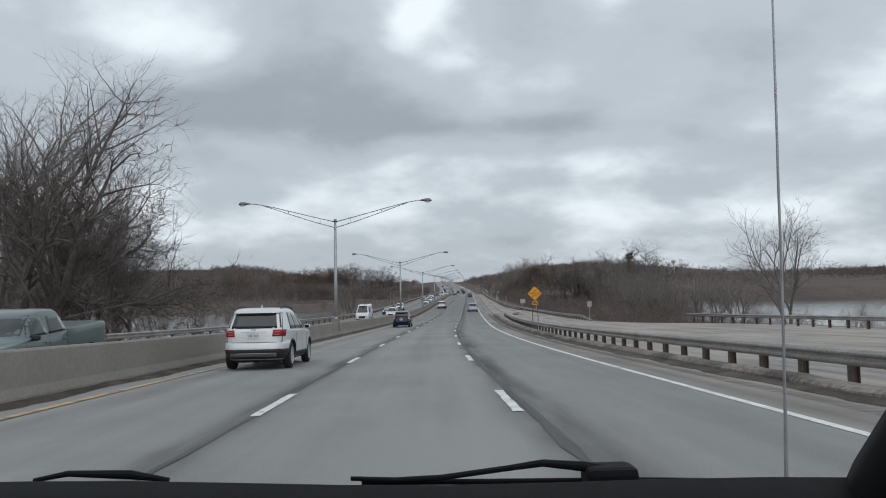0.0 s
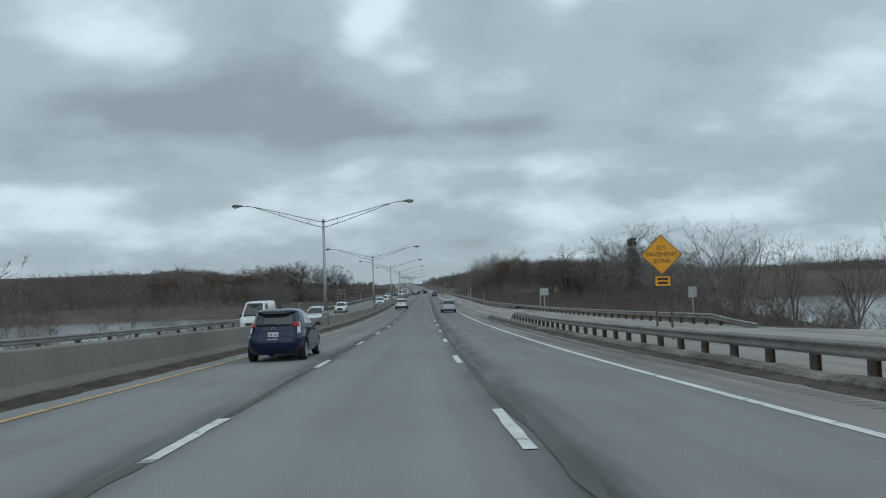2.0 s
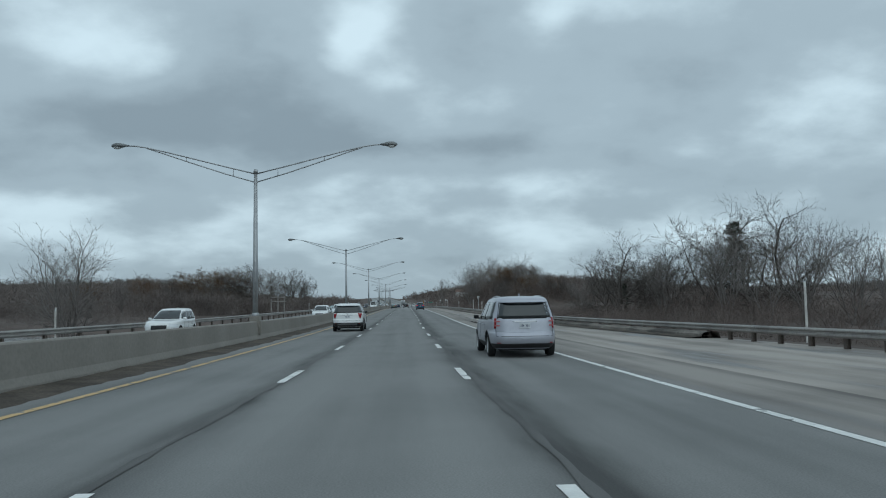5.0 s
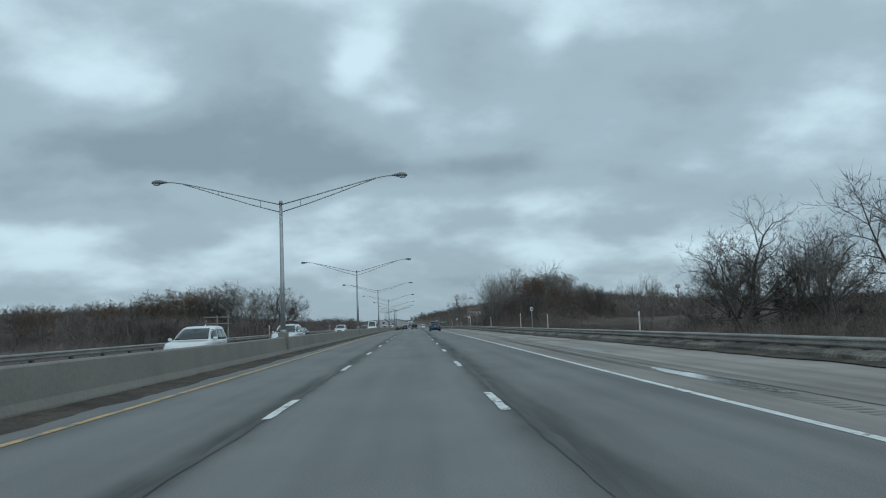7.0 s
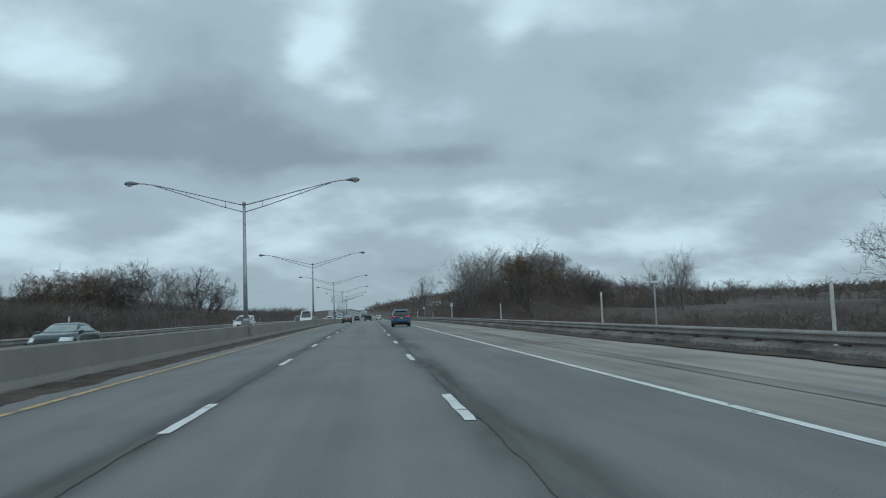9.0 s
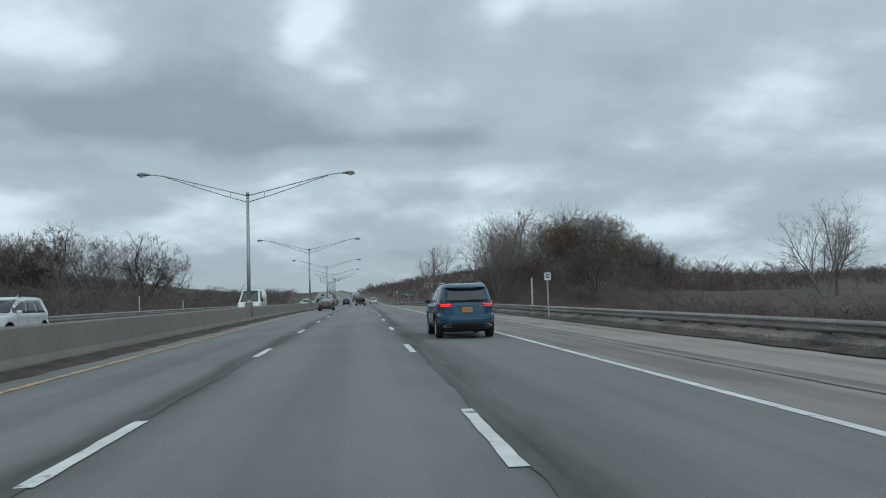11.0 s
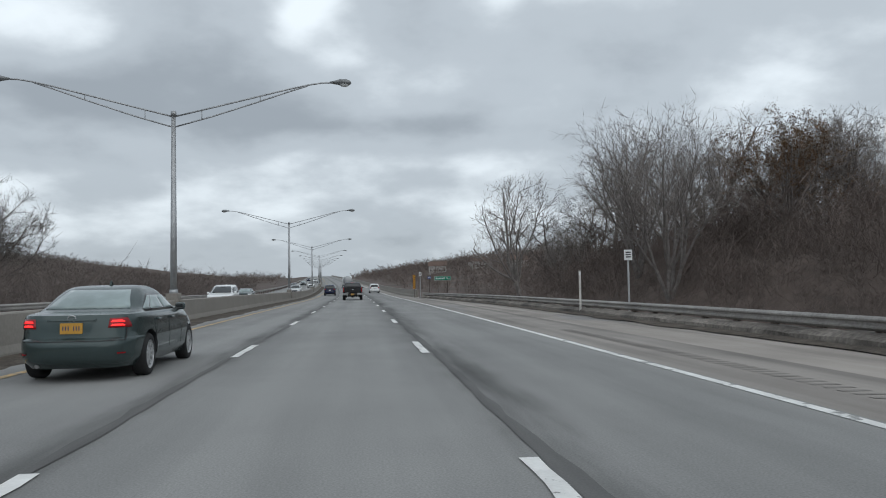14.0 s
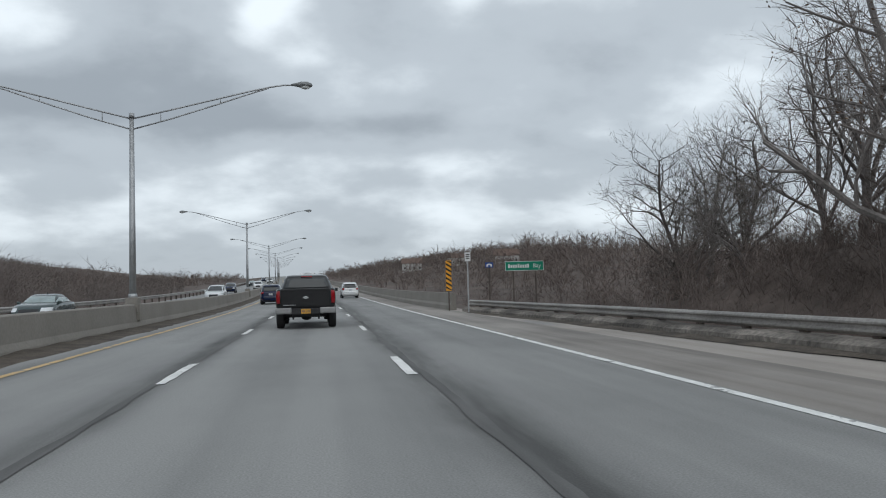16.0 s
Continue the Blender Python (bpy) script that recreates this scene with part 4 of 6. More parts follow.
def inner_end(sh, z, y_out, share=0.6):
    yr = sh.at(z)[0]
    return yr + (y_out - yr) * share


def family_car(name, label, category, slices, mat, ro, wb, r, belt, win, rear_win, rear_x, lamps, spokes=10, plate_mat=None, plate_z=0.85, pillars=(), lamp_mat=None,
               rails=None, cladding=0.0, glass=None, side_glass=None, clear_lamp=None, mirror=None, exhaust=(), rear_badge=None, wipe=None, aerial=True, handle_y=None, chrome_line=False,
               spoiler=0.0, grip=None, wrap=None, gate=(0.6, 0.86), skid=None, flares=None, sedan=False):
    """A road car from its outline slices. ro: rear overhang; wb: wheelbase; win: side glass foot and top; rear_win: rear glass heights; wrap: how far dark glass turns the rear corners."""
    car = thing(name, label, category, "traffic")
    sh = Shell(slices)
    z_top = slices[-1][0]
    half = max(s[3] for s in slices)
    axles = (ro, ro + wb)
    solid_body("body", [sh], mat, car, axles, r, half)
    add_wheels(car, 2 * half - 0.27, axles, r, spokes=spokes)
    glass, side_glass = glass or M_GLASS, side_glass or M_GLASS
    z0, z1 = rear_win
    if wrap:
        part("rear_window", wrap_panel(sh, z0, z1, wrap[0], wrap[1], 0.007), glass, car, smooth=True)
    elif not sedan:
        part("window_seal", rear_panel(sh, z0 - 0.025, z1 + 0.02, -rear_x[0] - 0.03, rear_x[0] + 0.03, -rear_x[1] - 0.03, rear_x[1] + 0.03, thick=0.004), M_GLOSS, car, smooth=True)
    if not wrap:
        part("rear_window", rear_panel(sh, z0, z1, -rear_x[0], rear_x[0], -rear_x[1], rear_x[1], thick=0.016 if sedan else 0.008), glass, car, smooth=True)
    y0, y1, yt0, yt1 = win
    cuts = [0.0, *pillars, 1.0]
    zw = z_top - 0.17
    for sx in (-1, 1):
        part("window_frame", side_panel(sh, sx, belt, zw + 0.025, y0 - 0.05, y1 + 0.05, yt0 - 0.04, yt1 + 0.06, thick=0.004), M_GLOSS, car, smooth=True)
        for a, b in zip(cuts, cuts[1:]):
            a2, b2 = a + (0.014 if a else 0), b - (0.014 if b < 1 else 0)
            part("side_window", side_panel(sh, sx, belt + 0.025, zw, y0 + (y1 - y0) * a2, y0 + (y1 - y0) * b2, yt0 + (yt1 - yt0) * a2, yt0 + (yt1 - yt0) * b2, thick=0.008), side_glass, car, smooth=True)
        if chrome_line:
            part("window_trim", side_panel(sh, sx, belt - 0.012, belt + 0.014, y0 - 0.05, y1 + 0.05, thick=0.010), M_CHROME, car)
            part("window_trim", side_panel(sh, sx, zw + 0.016, zw + 0.036, yt0 - 0.04, yt1 + 0.06, thick=0.010), M_CHROME, car)
    part("windscreen", rear_panel(sh, belt + 0.03, z_top - 0.10, -half * 0.76, half * 0.76, -half * 0.60, half * 0.60, thick=0.03, front=True), side_glass, car, smooth=True)
    for sx in (-1, 1):
        part("headlamp", rear_panel(sh, 0.66, 0.82, sx * half * 0.55, sx * half * 0.93, thick=0.012, front=True), M_HEAD, car)
    part("grille", rear_panel(sh, 0.45, 0.76, -half * 0.45, half * 0.45, thick=0.01, front=True), M_PLASTIC, car)
    for (zl0, zl1, x_in, y_out, x_in2, y_out2) in lamps:
        for sx in (-1, 1):
            lamp = part("tail_lamp", corner_panel(sh, sx, zl0, zl1, x_in, y_out, x_in2, y_out2), M_RED, car, "red tail lamp", True)
            if lamp_mat:
                for lo, hi in ((0.18, 0.38), (0.58, 0.80)):
                    za, zb = zl0 + (zl1 - zl0) * lo, zl0 + (zl1 - zl0) * hi
                    part("lit_strip", corner_panel(sh, sx, za, zb, x_in + 0.03, inner_end(sh, za, y_out), x_in2 + 0.03, inner_end(sh, zb, y_out2), 0.017), lamp_mat, lamp, "glowing red brake light", True)
            elif not clear_lamp:
                for lo, hi in ((0.22, 0.34), (0.62, 0.74)):
                    za, zb = zl0 + (zl1 - zl0) * lo, zl0 + (zl1 - zl0) * hi
                    xa, xb = x_in + (x_in2 - x_in) * lo + 0.05, x_in + (x_in2 - x_in) * hi + 0.05
                    part("lamp_insert", corner_panel(sh, sx, za, zb, xa, inner_end(sh, za, y_out, 0.3), xb, inner_end(sh, zb, y_out2, 0.3), 0.0155), M_LAMPIN, lamp, "paler lamp insert", True)
    if clear_lamp:
        for sx in (-1, 1):
            part("reversing_lamp", corner_panel(sh, sx, *clear_lamp), M_CLEARLAMP, car, "clear lamp glass", True)
    # tailgate seams
    zs, gap = gate[0], half * gate[1]
    part("tailgate_gap", rear_panel(sh, zs, zs + 0.012, -gap + 0.02, gap - 0.02, thick=0.008), M_PLASTIC, car)
    for sx in (-1, 1):
        lows = sorted((sx * gap, sx * (gap - 0.010)))
        part("tailgate_gap", rear_panel(sh, zs, z0 - 0.02, *lows, thick=0.006), M_PLASTIC, car)
        part("bumper_reflector", rear_panel(sh, zs - 0.19, zs - 0.17, *sorted((sx * half * 0.70, sx * half * 0.80)), thick=0.016), M_RED, car, "small red reflector")
    if plate_mat:
        part("plate_recess", rear_panel(sh, plate_z - 0.10, plate_z + 0.11, -0.25, 0.25, -0.30, 0.30, thick=0.002), mat, car)
        part("tailgate_handle", rear_panel(sh, plate_z + 0.105, plate_z + 0.135, -0.34, 0.34, thick=0.022), grip or mat, car, "", True)
        plate(car, sh.rear(0, plate_z).y - 0.015, plate_z, plate_mat)
    if cladding:
        edge = ro - r * 1.22
        part("lower_bumper", wrap_panel(sh, slices[0][0] + 0.03, cladding, edge, thick=0.012), M_PLASTIC, car, "black plastic lower bumper", True)
        for sx in (-1, 1):
            part("sill_trim", side_panel(sh, sx, slices[0][0] + 0.02, slices[0][0] + 0.17, ro + r * 1.2, ro + wb - r * 1.2, thick=0.014), M_PLASTIC, car)
            for y in axles:
                part("arch_trim", arch_trim(sh, sx, y, r, flares or 0.06), M_PLASTIC, car)
    if skid:
        part("skid_plate", rear_panel(sh, skid[0], skid[1], -skid[2], skid[2], thick=0.022), M_BUMPER, car, "silver skid plate strip", True)
    mirrors(car, mirror[0], mirror[1], mirror[2] if len(mirror) > 2 else mat, sh.at(mirror[1])[2])
    door_lines(car, sh, [y0 + (y1 - y0) * p for p in pillars] + [y1 - 0.1], slices[0][0] + 0.18, belt - 0.01)
    handles(car, sh, handle_y or [y0 + (y1 - y0) * p + 0.16 for p in pillars[-2:]], belt - 0.13, mat)
    if rails:
        roof_rails(car, *rails)
    for x in exhaust:
        bm = bmesh.new()
        y = sh.rear(x, slices[0][0] + 0.06).y
        tube(bm, [(x, y - 0.01, slices[0][0] + 0.05), (x, y + 0.3, slices[0][0] + 0.06)], 0.032, 12)
        part("exhaust_pipe", bm, M_BUMPER, car)
    if rear_badge:
        badge(car, sh, rear_badge, 0.045, M_CHROME)
    if wipe:
        wiper(car, sh, *wipe)
    if aerial:
        fin(car, slices[-1][1] + 0.1, z_top, mat)
    if spoiler:
        part("spoiler", lip_spoiler(sh, z1 + 0.012, rear_x[1] + 0.03, spoiler), mat, car, "", True)
    bm = bmesh.new()
    box(bm, -half * 0.70, half * 0.70, 0.55, slices[0][2] - 0.4, 0.19, slices[0][0] + 0.15, 0.03)
    part("underbody", bm, M_PLASTIC, car)
    return car


def park(car, s, u, ro, turn=0.0):
    """Stands a car with its rear axle at chainage s."""
    car.matrix_basis = rm(s, u, 0.02, turn) @ Matrix.Translation((0, -ro, 0))
    return car


SUV = [(0.28, 0.30, 4.80, 0.86, 6), (0.40, 0.08, 4.95, 0.95, 5.5), (0.58, 0.0, 5.04, 0.995, 5.5), (0.76, 0.03, 5.02, 1.0, 5.5), (0.79, 0.10, 5.0, 0.995, 5.5), (1.0, 0.11, 4.85, 0.985, 5.5), (1.08, 0.12, 4.4, 0.975, 5.5), (1.14, 0.15, 3.75, 0.955, 5.5), (1.40, 0.30, 3.25, 0.86, 5.5), (1.62, 0.44, 2.75, 0.775, 5.5), (1.70, 0.52, 2.5, 0.735, 5), (1.75, 0.72, 2.25, 0.66, 4.5), (1.775, 1.1, 1.9, 0.45, 4)]


def scaled(sl, ly, lx, lz):
    return [(z * lz, a * ly, b * ly, w * lx, n) for z, a, b, w, n in sl]


explorer = family_car("suv", "white three-row suv with black lower bumpers and dark tinted glass", "suv", SUV, P_WHITE, 1.08, 2.86, 0.385, 1.14, (1.28, 3.5, 1.38, 2.95), (1.18, 1.615), (0.88, 0.74),
                      [(0.84, 1.15, 0.76, 0.30, 0.64, 0.46)], plate_mat=M_PLATE_W, plate_z=0.93, pillars=(0.47,), rails=(0.95, 2.7, 1.80, 0.62, M_CHROME), cladding=0.56, mirror=(3.35, 1.18, M_PLASTIC), grip=M_CHROME, exhaust=(-0.55, 0.55), rear_badge=1.12, wipe=(1.21, -0.05, 0.35), spoiler=0.10,
                      wrap=(0.95, 1.05), gate=(0.68, 0.80), skid=(0.40, 0.50, 0.62), flares=0.07)
park(explorer, 155.55, -3.05, 1.08)

V = scaled(SUV, 0.97, 0.915, 0.952)
journey = family_car("suv", "silver-white crossover suv with red wrap-round tail lamps", "suv", V, P_SILVER, 0.98, 2.89, 0.36, 1.085, (0.85, 3.35, 1.05, 2.85), (1.14, 1.52), (0.72, 0.64),
                     [(0.90, 1.08, 0.50, 0.40, 0.52, 0.46)], plate_mat=M_PLATE_W, plate_z=0.92, pillars=(0.26, 0.62), rails=(0.8, 2.5, 1.71, 0.60, M_PLASTIC), cladding=0.56, gate=(0.74, 0.82), flares=0.03, skid=(0.36, 0.46, 0.62), mirror=(3.2, 1.12, P_SILVER), rear_badge=1.06, wipe=(1.15, -0.1, 0.3), spoiler=0.08)
park(journey, -2.3, -4.13, 0.98)

V = scaled(SUV, 0.932, 0.92, 0.947)
tiguan = family_car("suv", "steel-blue compact suv with lit brake lamps and silver roof rails", "suv", V, P_BLUE, 0.96, 2.79, 0.36, 1.08, (0.92, 3.2, 1.12, 2.75), (1.12, 1.53), (0.76, 0.67),
                    [(0.95, 1.07, 0.52, 0.50, 0.40, 0.42)], plate_mat=M_PLATE_Y, plate_z=0.87, pillars=(0.24, 0.60), rails=(0.85, 2.6, 1.70, 0.59, M_CHROME), cladding=0.50, gate=(0.66, 0.80), flares=0.035, side_glass=M_DIM_DAYGLASS, mirror=(3.1, 1.12, P_BLUE), exhaust=(), rear_badge=1.04, wipe=(1.15, 0.0, 0.42), lamp_mat=M_LIT, chrome_line=True, spoiler=0.12)
for x in (-0.60, 0.60):
    bm = bmesh.new()
    tube(bm, [(x - math.copysign(0.12, x), 0.06, 0.365), (x + math.copysign(0.10, x), 0.09, 0.365), (x + math.copysign(0.13, x), 0.10, 0.38), (x + math.copysign(0.06, x), 0.06, 0.43), (x - math.copysign(0.12, x), 0.045, 0.435)], 0.011, 6)
    part("exhaust_trim", bm, M_CHROME, tiguan, "chrome exhaust trim")
park(tiguan, 285.25, 3.8, 0.96)

WAGON = [(0.22, 0.25, 4.4, 0.80, 5), (0.38, 0.05, 4.55, 0.87, 4.8), (0.55, 0, 4.61, 0.885, 4.8), (0.72, 0.03, 4.58, 0.888, 4.8), (0.75, 0.07, 4.5, 0.886, 4.8), (0.95, 0.12, 4.2, 0.87, 3.7), (1.02, 0.17, 3.6, 0.85, 3.7), (1.25, 0.36, 2.9, 0.755, 3.7), (1.45, 0.50, 2.35, 0.665, 3.7), (1.52, 0.55, 2.1, 0.60, 4.4), (1.56, 0.8, 1.8, 0.48, 4), (1.575, 1.2, 1.5, 0.3, 4)]
prius = family_car("hatchback", "dark navy hatchback wagon with clear and red tail lamps", "car", WAGON, P_NAVY, 0.86, 2.78, 0.32, 1.02, (0.92, 3.3, 1.22, 2.5), (1.07, 1.45), (0.70, 0.58),
                   [(1.02, 1.18, 0.72, 0.27, 0.67, 0.42)], clear_lamp=(0.82, 1.175, 0.68, 0.44, 0.655, 0.62, 0.009), plate_mat=M_PLATE_W, plate_z=0.80, pillars=(0.22, 0.60), mirror=(3.1, 1.05, M_GLOSS), rear_badge=0.97, wipe=(1.1, -0.3, 0.05), side_glass=M_DAYGLASS, glass=M_GLASS, spoiler=0.16, gate=(0.56, 0.76))
bm = bmesh.new()
for k in range(7):
    box(bm, -0.15 + k * 0.042, -0.122 + k * 0.042, 0.008, 0.06, 0.655, 0.695)
part("sticker", bm, M_PLATE_W, prius, "white sticker below the number plate")
park(prius, 51.85, -3.5, 0.86)

SEDAN = [(0.2, 0.2, 4.35, 0.8, 5), (0.34, 0.03, 4.5, 0.885, 4.8), (0.5, 0, 4.53, 0.903, 4.8), (0.62, 0.02, 4.52, 0.908, 4.8), (0.65, 0.07, 4.48, 0.904, 4.8), (0.9, 0.1, 4.1, 0.885, 4.8), (0.98, 0.14, 3.75, 0.855, 4.8), (1.03, 0.62, 3.25, 0.80, 4.8), (1.2, 0.98, 2.85, 0.71, 4.8), (1.34, 1.32, 2.5, 0.62, 4.6), (1.40, 1.55, 2.25, 0.52, 4.2), (1.42, 1.8, 2.0, 0.35, 4)]
bmw = family_car("sedan", "dark grey-green sedan with lit brake lamps", "car", SEDAN, P_GREY, 0.96, 2.76, 0.33, 1.0, (0.95, 3.05, 1.5, 2.45), (1.055, 1.345), (0.62, 0.47),
                 [(0.79, 0.93, 0.50, 0.36, 0.52, 0.30)], plate_mat=M_PLATE_Y, plate_z=0.79, pillars=(0.14, 0.55), mirror=(2.95, 1.02, P_GREY), rear_badge=0.93, lamp_mat=M_LIT, side_glass=M_DAYGLASS, glass=M_DAYGLASS, exhaust=(-0.5,), gate=(0.60, 0.80), sedan=True)
park(bmw, 350.3, -3.6, 0.96)

VAN = [(0.24, 0.25, 4.9, 0.84, 6), (0.38, 0.06, 5.05, 0.95, 5.5), (0.55, 0, 5.15, 0.985, 5.5), (0.70, 0.03, 5.12, 0.99, 5.5), (0.73, 0.08, 5.08, 0.988, 5.5), (0.95, 0.10, 4.85, 0.98, 5.5), (1.08, 0.12, 4.2, 0.955, 5.5), (1.35, 0.20, 3.7, 0.87, 5.5), (1.6, 0.30, 3.2, 0.78, 5.5), (1.68, 0.38, 2.9, 0.73, 5), (1.72, 0.6, 2.5, 0.62, 4.5), (1.74, 1.0, 2.1, 0.4, 4)]
minivan = family_car("minivan", "pale silver-lilac minivan with upright red tail lamps", "minivan", VAN, P_PALE, 1.05, 3.08, 0.34, 1.06, (0.5, 3.9, 0.6, 3.2), (1.12, 1.54), (0.74, 0.66),
                     [(0.82, 1.12, 0.80, 0.32, 0.78, 0.34)], plate_mat=M_PLATE_W, plate_z=0.90, pillars=(0.35, 0.68), mirror=(3.85, 1.12, M_PLASTIC), wipe=(1.14, -0.05, 0.3), rails=(0.7, 2.8, 1.74, 0.60, M_CHROME), spoiler=0.1, cladding=0.40, gate=(0.60, 0.82), flares=0.02, grip=M_CHROME)
park(minivan, 128.3, 3.98, 1.05)


def build_pickup(name, label, mat, plate_mat):
    car = thing(name, label, "pickup truck", "traffic")
    bed = Shell([(0.58, 0.20, 2.5, 0.93, 9), (0.72, 0.13, 2.5, 0.99, 9), (1.0, 0.12, 2.5, 1.0, 9), (1.3, 0.13, 2.5, 0.985, 9), (1.345, 0.16, 2.5, 0.965, 9), (1.35, 0.2, 2.45, 0.93, 9)])
    cab = Shell([(0.5, 2.2, 5.75, 0.9, 7), (0.6, 2.2, 5.85, 0.99, 7), (1.0, 2.2, 5.85, 1.0, 7), (1.18, 2.2, 5.7, 0.985, 7), (1.26, 2.2, 4.6, 0.965, 7), (1.6, 2.32, 4.0, 0.83, 6), (1.78, 2.45, 3.65, 0.75, 5.5), (1.84, 2.6, 3.4, 0.68, 5), (1.87, 2.9, 3.1, 0.5, 4)])
    axles, r = (1.25, 4.90), 0.40
    solid_body("body", [cab], mat, car, (4.90,), r, 1.0)
    solid_body("cargo_bed", [bed], mat, car, (1.25,), r, 1.0)
    add_wheels(car, 1.75, axles, r, 0.27, 6)
    bm = bmesh.new()
    box(bm, -0.80, 0.80, 0.085, 0.16, 0.76, 1.30, 0.02)
    box(bm, -0.80, 0.80, 0.075, 0.16, 1.27, 1.35, 0.015)
    gate = part("tailgate", bm, mat, car)
    bm = bmesh.new()
    box(bm, -0.10, 0.10, 0.07, 0.09, 1.03, 1.075, 0.008)
    box(bm, -0.045, 0.045, 0.068, 0.09, 1.005, 1.10, 0.008)
    part("badge", bm, M_CHROME, gate)
    bm = bmesh.new()
    for k in range(8):
        box(bm, -0.74 + k * 0.055, -0.70 + k * 0.055, 0.078, 0.088, 0.80, 0.825)
    part("lettering_bar", bm, M_GALV, gate)
    for sx in (-1, 1):
        bm = corner_panel(bed, sx, 0.86, 1.28, 0.84, 0.24, thick=0.018)
        part("tail_lamp", bm, M_RED, car, "tall red tail lamp", True)
        bm = bmesh.new()
        box(bm, min(sx * 0.46, sx * 0.99), max(sx * 0.46, sx * 0.99), 0.0, 0.2, 0.52, 0.72, 0.035)
        part("bumper_end", bm, M_BUMPER, car, "dull chrome bumper")
        bm = bmesh.new()
        tube(bm, [(sx * 0.42, 0.3, 0.33), (sx * 0.42, 0.3, 0.55)], 0.03, 8)
        part("shackle", bm, M_PLASTIC, car)
        bm = bmesh.new()
        box(bm, sx * 0.75 - 0.15, sx * 0.75 + 0.15, 1.72, 1.76, 0.25, 0.62, 0.01)
        part("mud_flap", bm, M_PLASTIC, car)
    bm = bmesh.new()
    box(bm, -0.46, 0.46, 0.03, 0.2, 0.50, 0.70, 0.02)
    step = part("bumper_step", bm, M_PLASTIC, car)
    plate(car, 0.02, 0.60, plate_mat)
    bm = bmesh.new()
    bmesh.ops.create_uvsphere(bm, u_segments=14, v_segments=8, radius=0.2, matrix=Matrix.Translation((0.0, 1.25, 0.42)) @ Matrix.Diagonal((1.0, 1.0, 0.8, 1)))
    tube(bm, [(-0.75, 1.25, 0.42), (0.75, 1.25, 0.42)], 0.06, 8)
    part("rear_axle", bm, M_PLASTIC, car)
    bm = bmesh.new()
    box(bm, -0.5, 0.5, 0.3, 5.5, 0.42, 0.58, 0.02)
    part("frame", bm, M_PLASTIC, car)
    part("rear_window", rear_panel(cab, 1.36, 1.72, -0.78, 0.78, -0.66, 0.66), M_GLASS, car, smooth=True)
    part("windscreen", rear_panel(cab, 1.32, 1.76, -0.8, 0.8, -0.66, 0.66, front=True), M_GLASS, car, smooth=True)
    bm = bmesh.new()
    box(bm, -0.2, 0.2, cab.rear(0, 1.78).y - 0.03, cab.rear(0, 1.78).y + 0.05, 1.765, 1.80, 0.01)
    part("brake_light", bm, M_RED, car)
    for sx in (-1, 1):
        for a, b in ((2.5, 3.35), (3.4, 4.3)):
            part("side_window", side_panel(cab, sx, 1.30, 1.70, a, b, a + 0.1, b - 0.15 if b < 4 else b - 0.45), M_GLASS, car, smooth=True)
        part("headlamp", rear_panel(cab, 0.85, 1.08, sx * 0.55, sx * 0.93, thick=0.015, front=True), M_HEAD, car)
    part("grille", rear_panel(cab, 0.75, 1.1, -0.5, 0.5, thick=0.012, front=True), M_CHROME, car)
    mirrors(car, 4.15, 1.28, M_PLASTIC, 1.0)
    door_lines(car, cab, (3.37, 4.4), 0.7, 1.26)
    handles(car, cab, (2.6, 3.5), 1.12, mat)
    return car


pickup = build_pickup("pickup_truck", "black full-size pickup truck with chrome rear bumper", P_BLACK, M_PLATE_Y)
park(pickup, 417.0, 0.0, 1.25)

# ---- more traffic ----
# extra suv-shaped car, added where the minivan would be further on
white_suv = family_car("suv", "small white suv far ahead standing in for the minivan", "suv", scaled(SUV, 0.88, 0.9, 0.92), P_WHITE, 0.95, 2.6, 0.34, 1.05, (0.7, 3.0, 0.9, 2.5), (1.10, 1.46), (0.70, 0.62),
                       [(0.86, 1.06, 0.60, 0.36, 0.56, 0.36)], plate_mat=M_PLATE_W, plate_z=0.84, pillars=(0.3, 0.63), mirror=(2.9, 1.08, P_WHITE), spoiler=0.08)
park(white_suv, 470.0, 4.0, 0.95)
blue_suv = family_car("suv", "dark blue suv beside the yellow edge line", "suv", scaled(SUV, 0.9, 0.9, 0.93), P_NAVY, 0.95, 2.65, 0.34, 1.06, (0.7, 3.0, 0.9, 2.55), (1.11, 1.48), (0.70, 0.62),
                      [(0.88, 1.05, 0.60, 0.36, 0.56, 0.36)], plate_mat=M_PLATE_W, plate_z=0.84, pillars=(0.3, 0.63), mirror=(2.95, 1.08, P_NAVY), spoiler=0.08)
park(blue_suv, 455.7, -3.3, 0.95)

CARGO = [(0.30, 0.15, 5.4, 0.9, 8), (0.45, 0.02, 5.5, 0.98, 8), (0.7, 0, 5.52, 1.0, 8), (1.1, 0.02, 5.4, 1.0, 8), (1.25, 0.03, 4.9, 0.99, 8), (1.6, 0.05, 4.55, 0.96, 8), (2.05, 0.09, 4.1, 0.90, 8), (2.25, 0.15, 3.9, 0.84, 7), (2.32, 0.3, 3.6, 0.74, 6)]


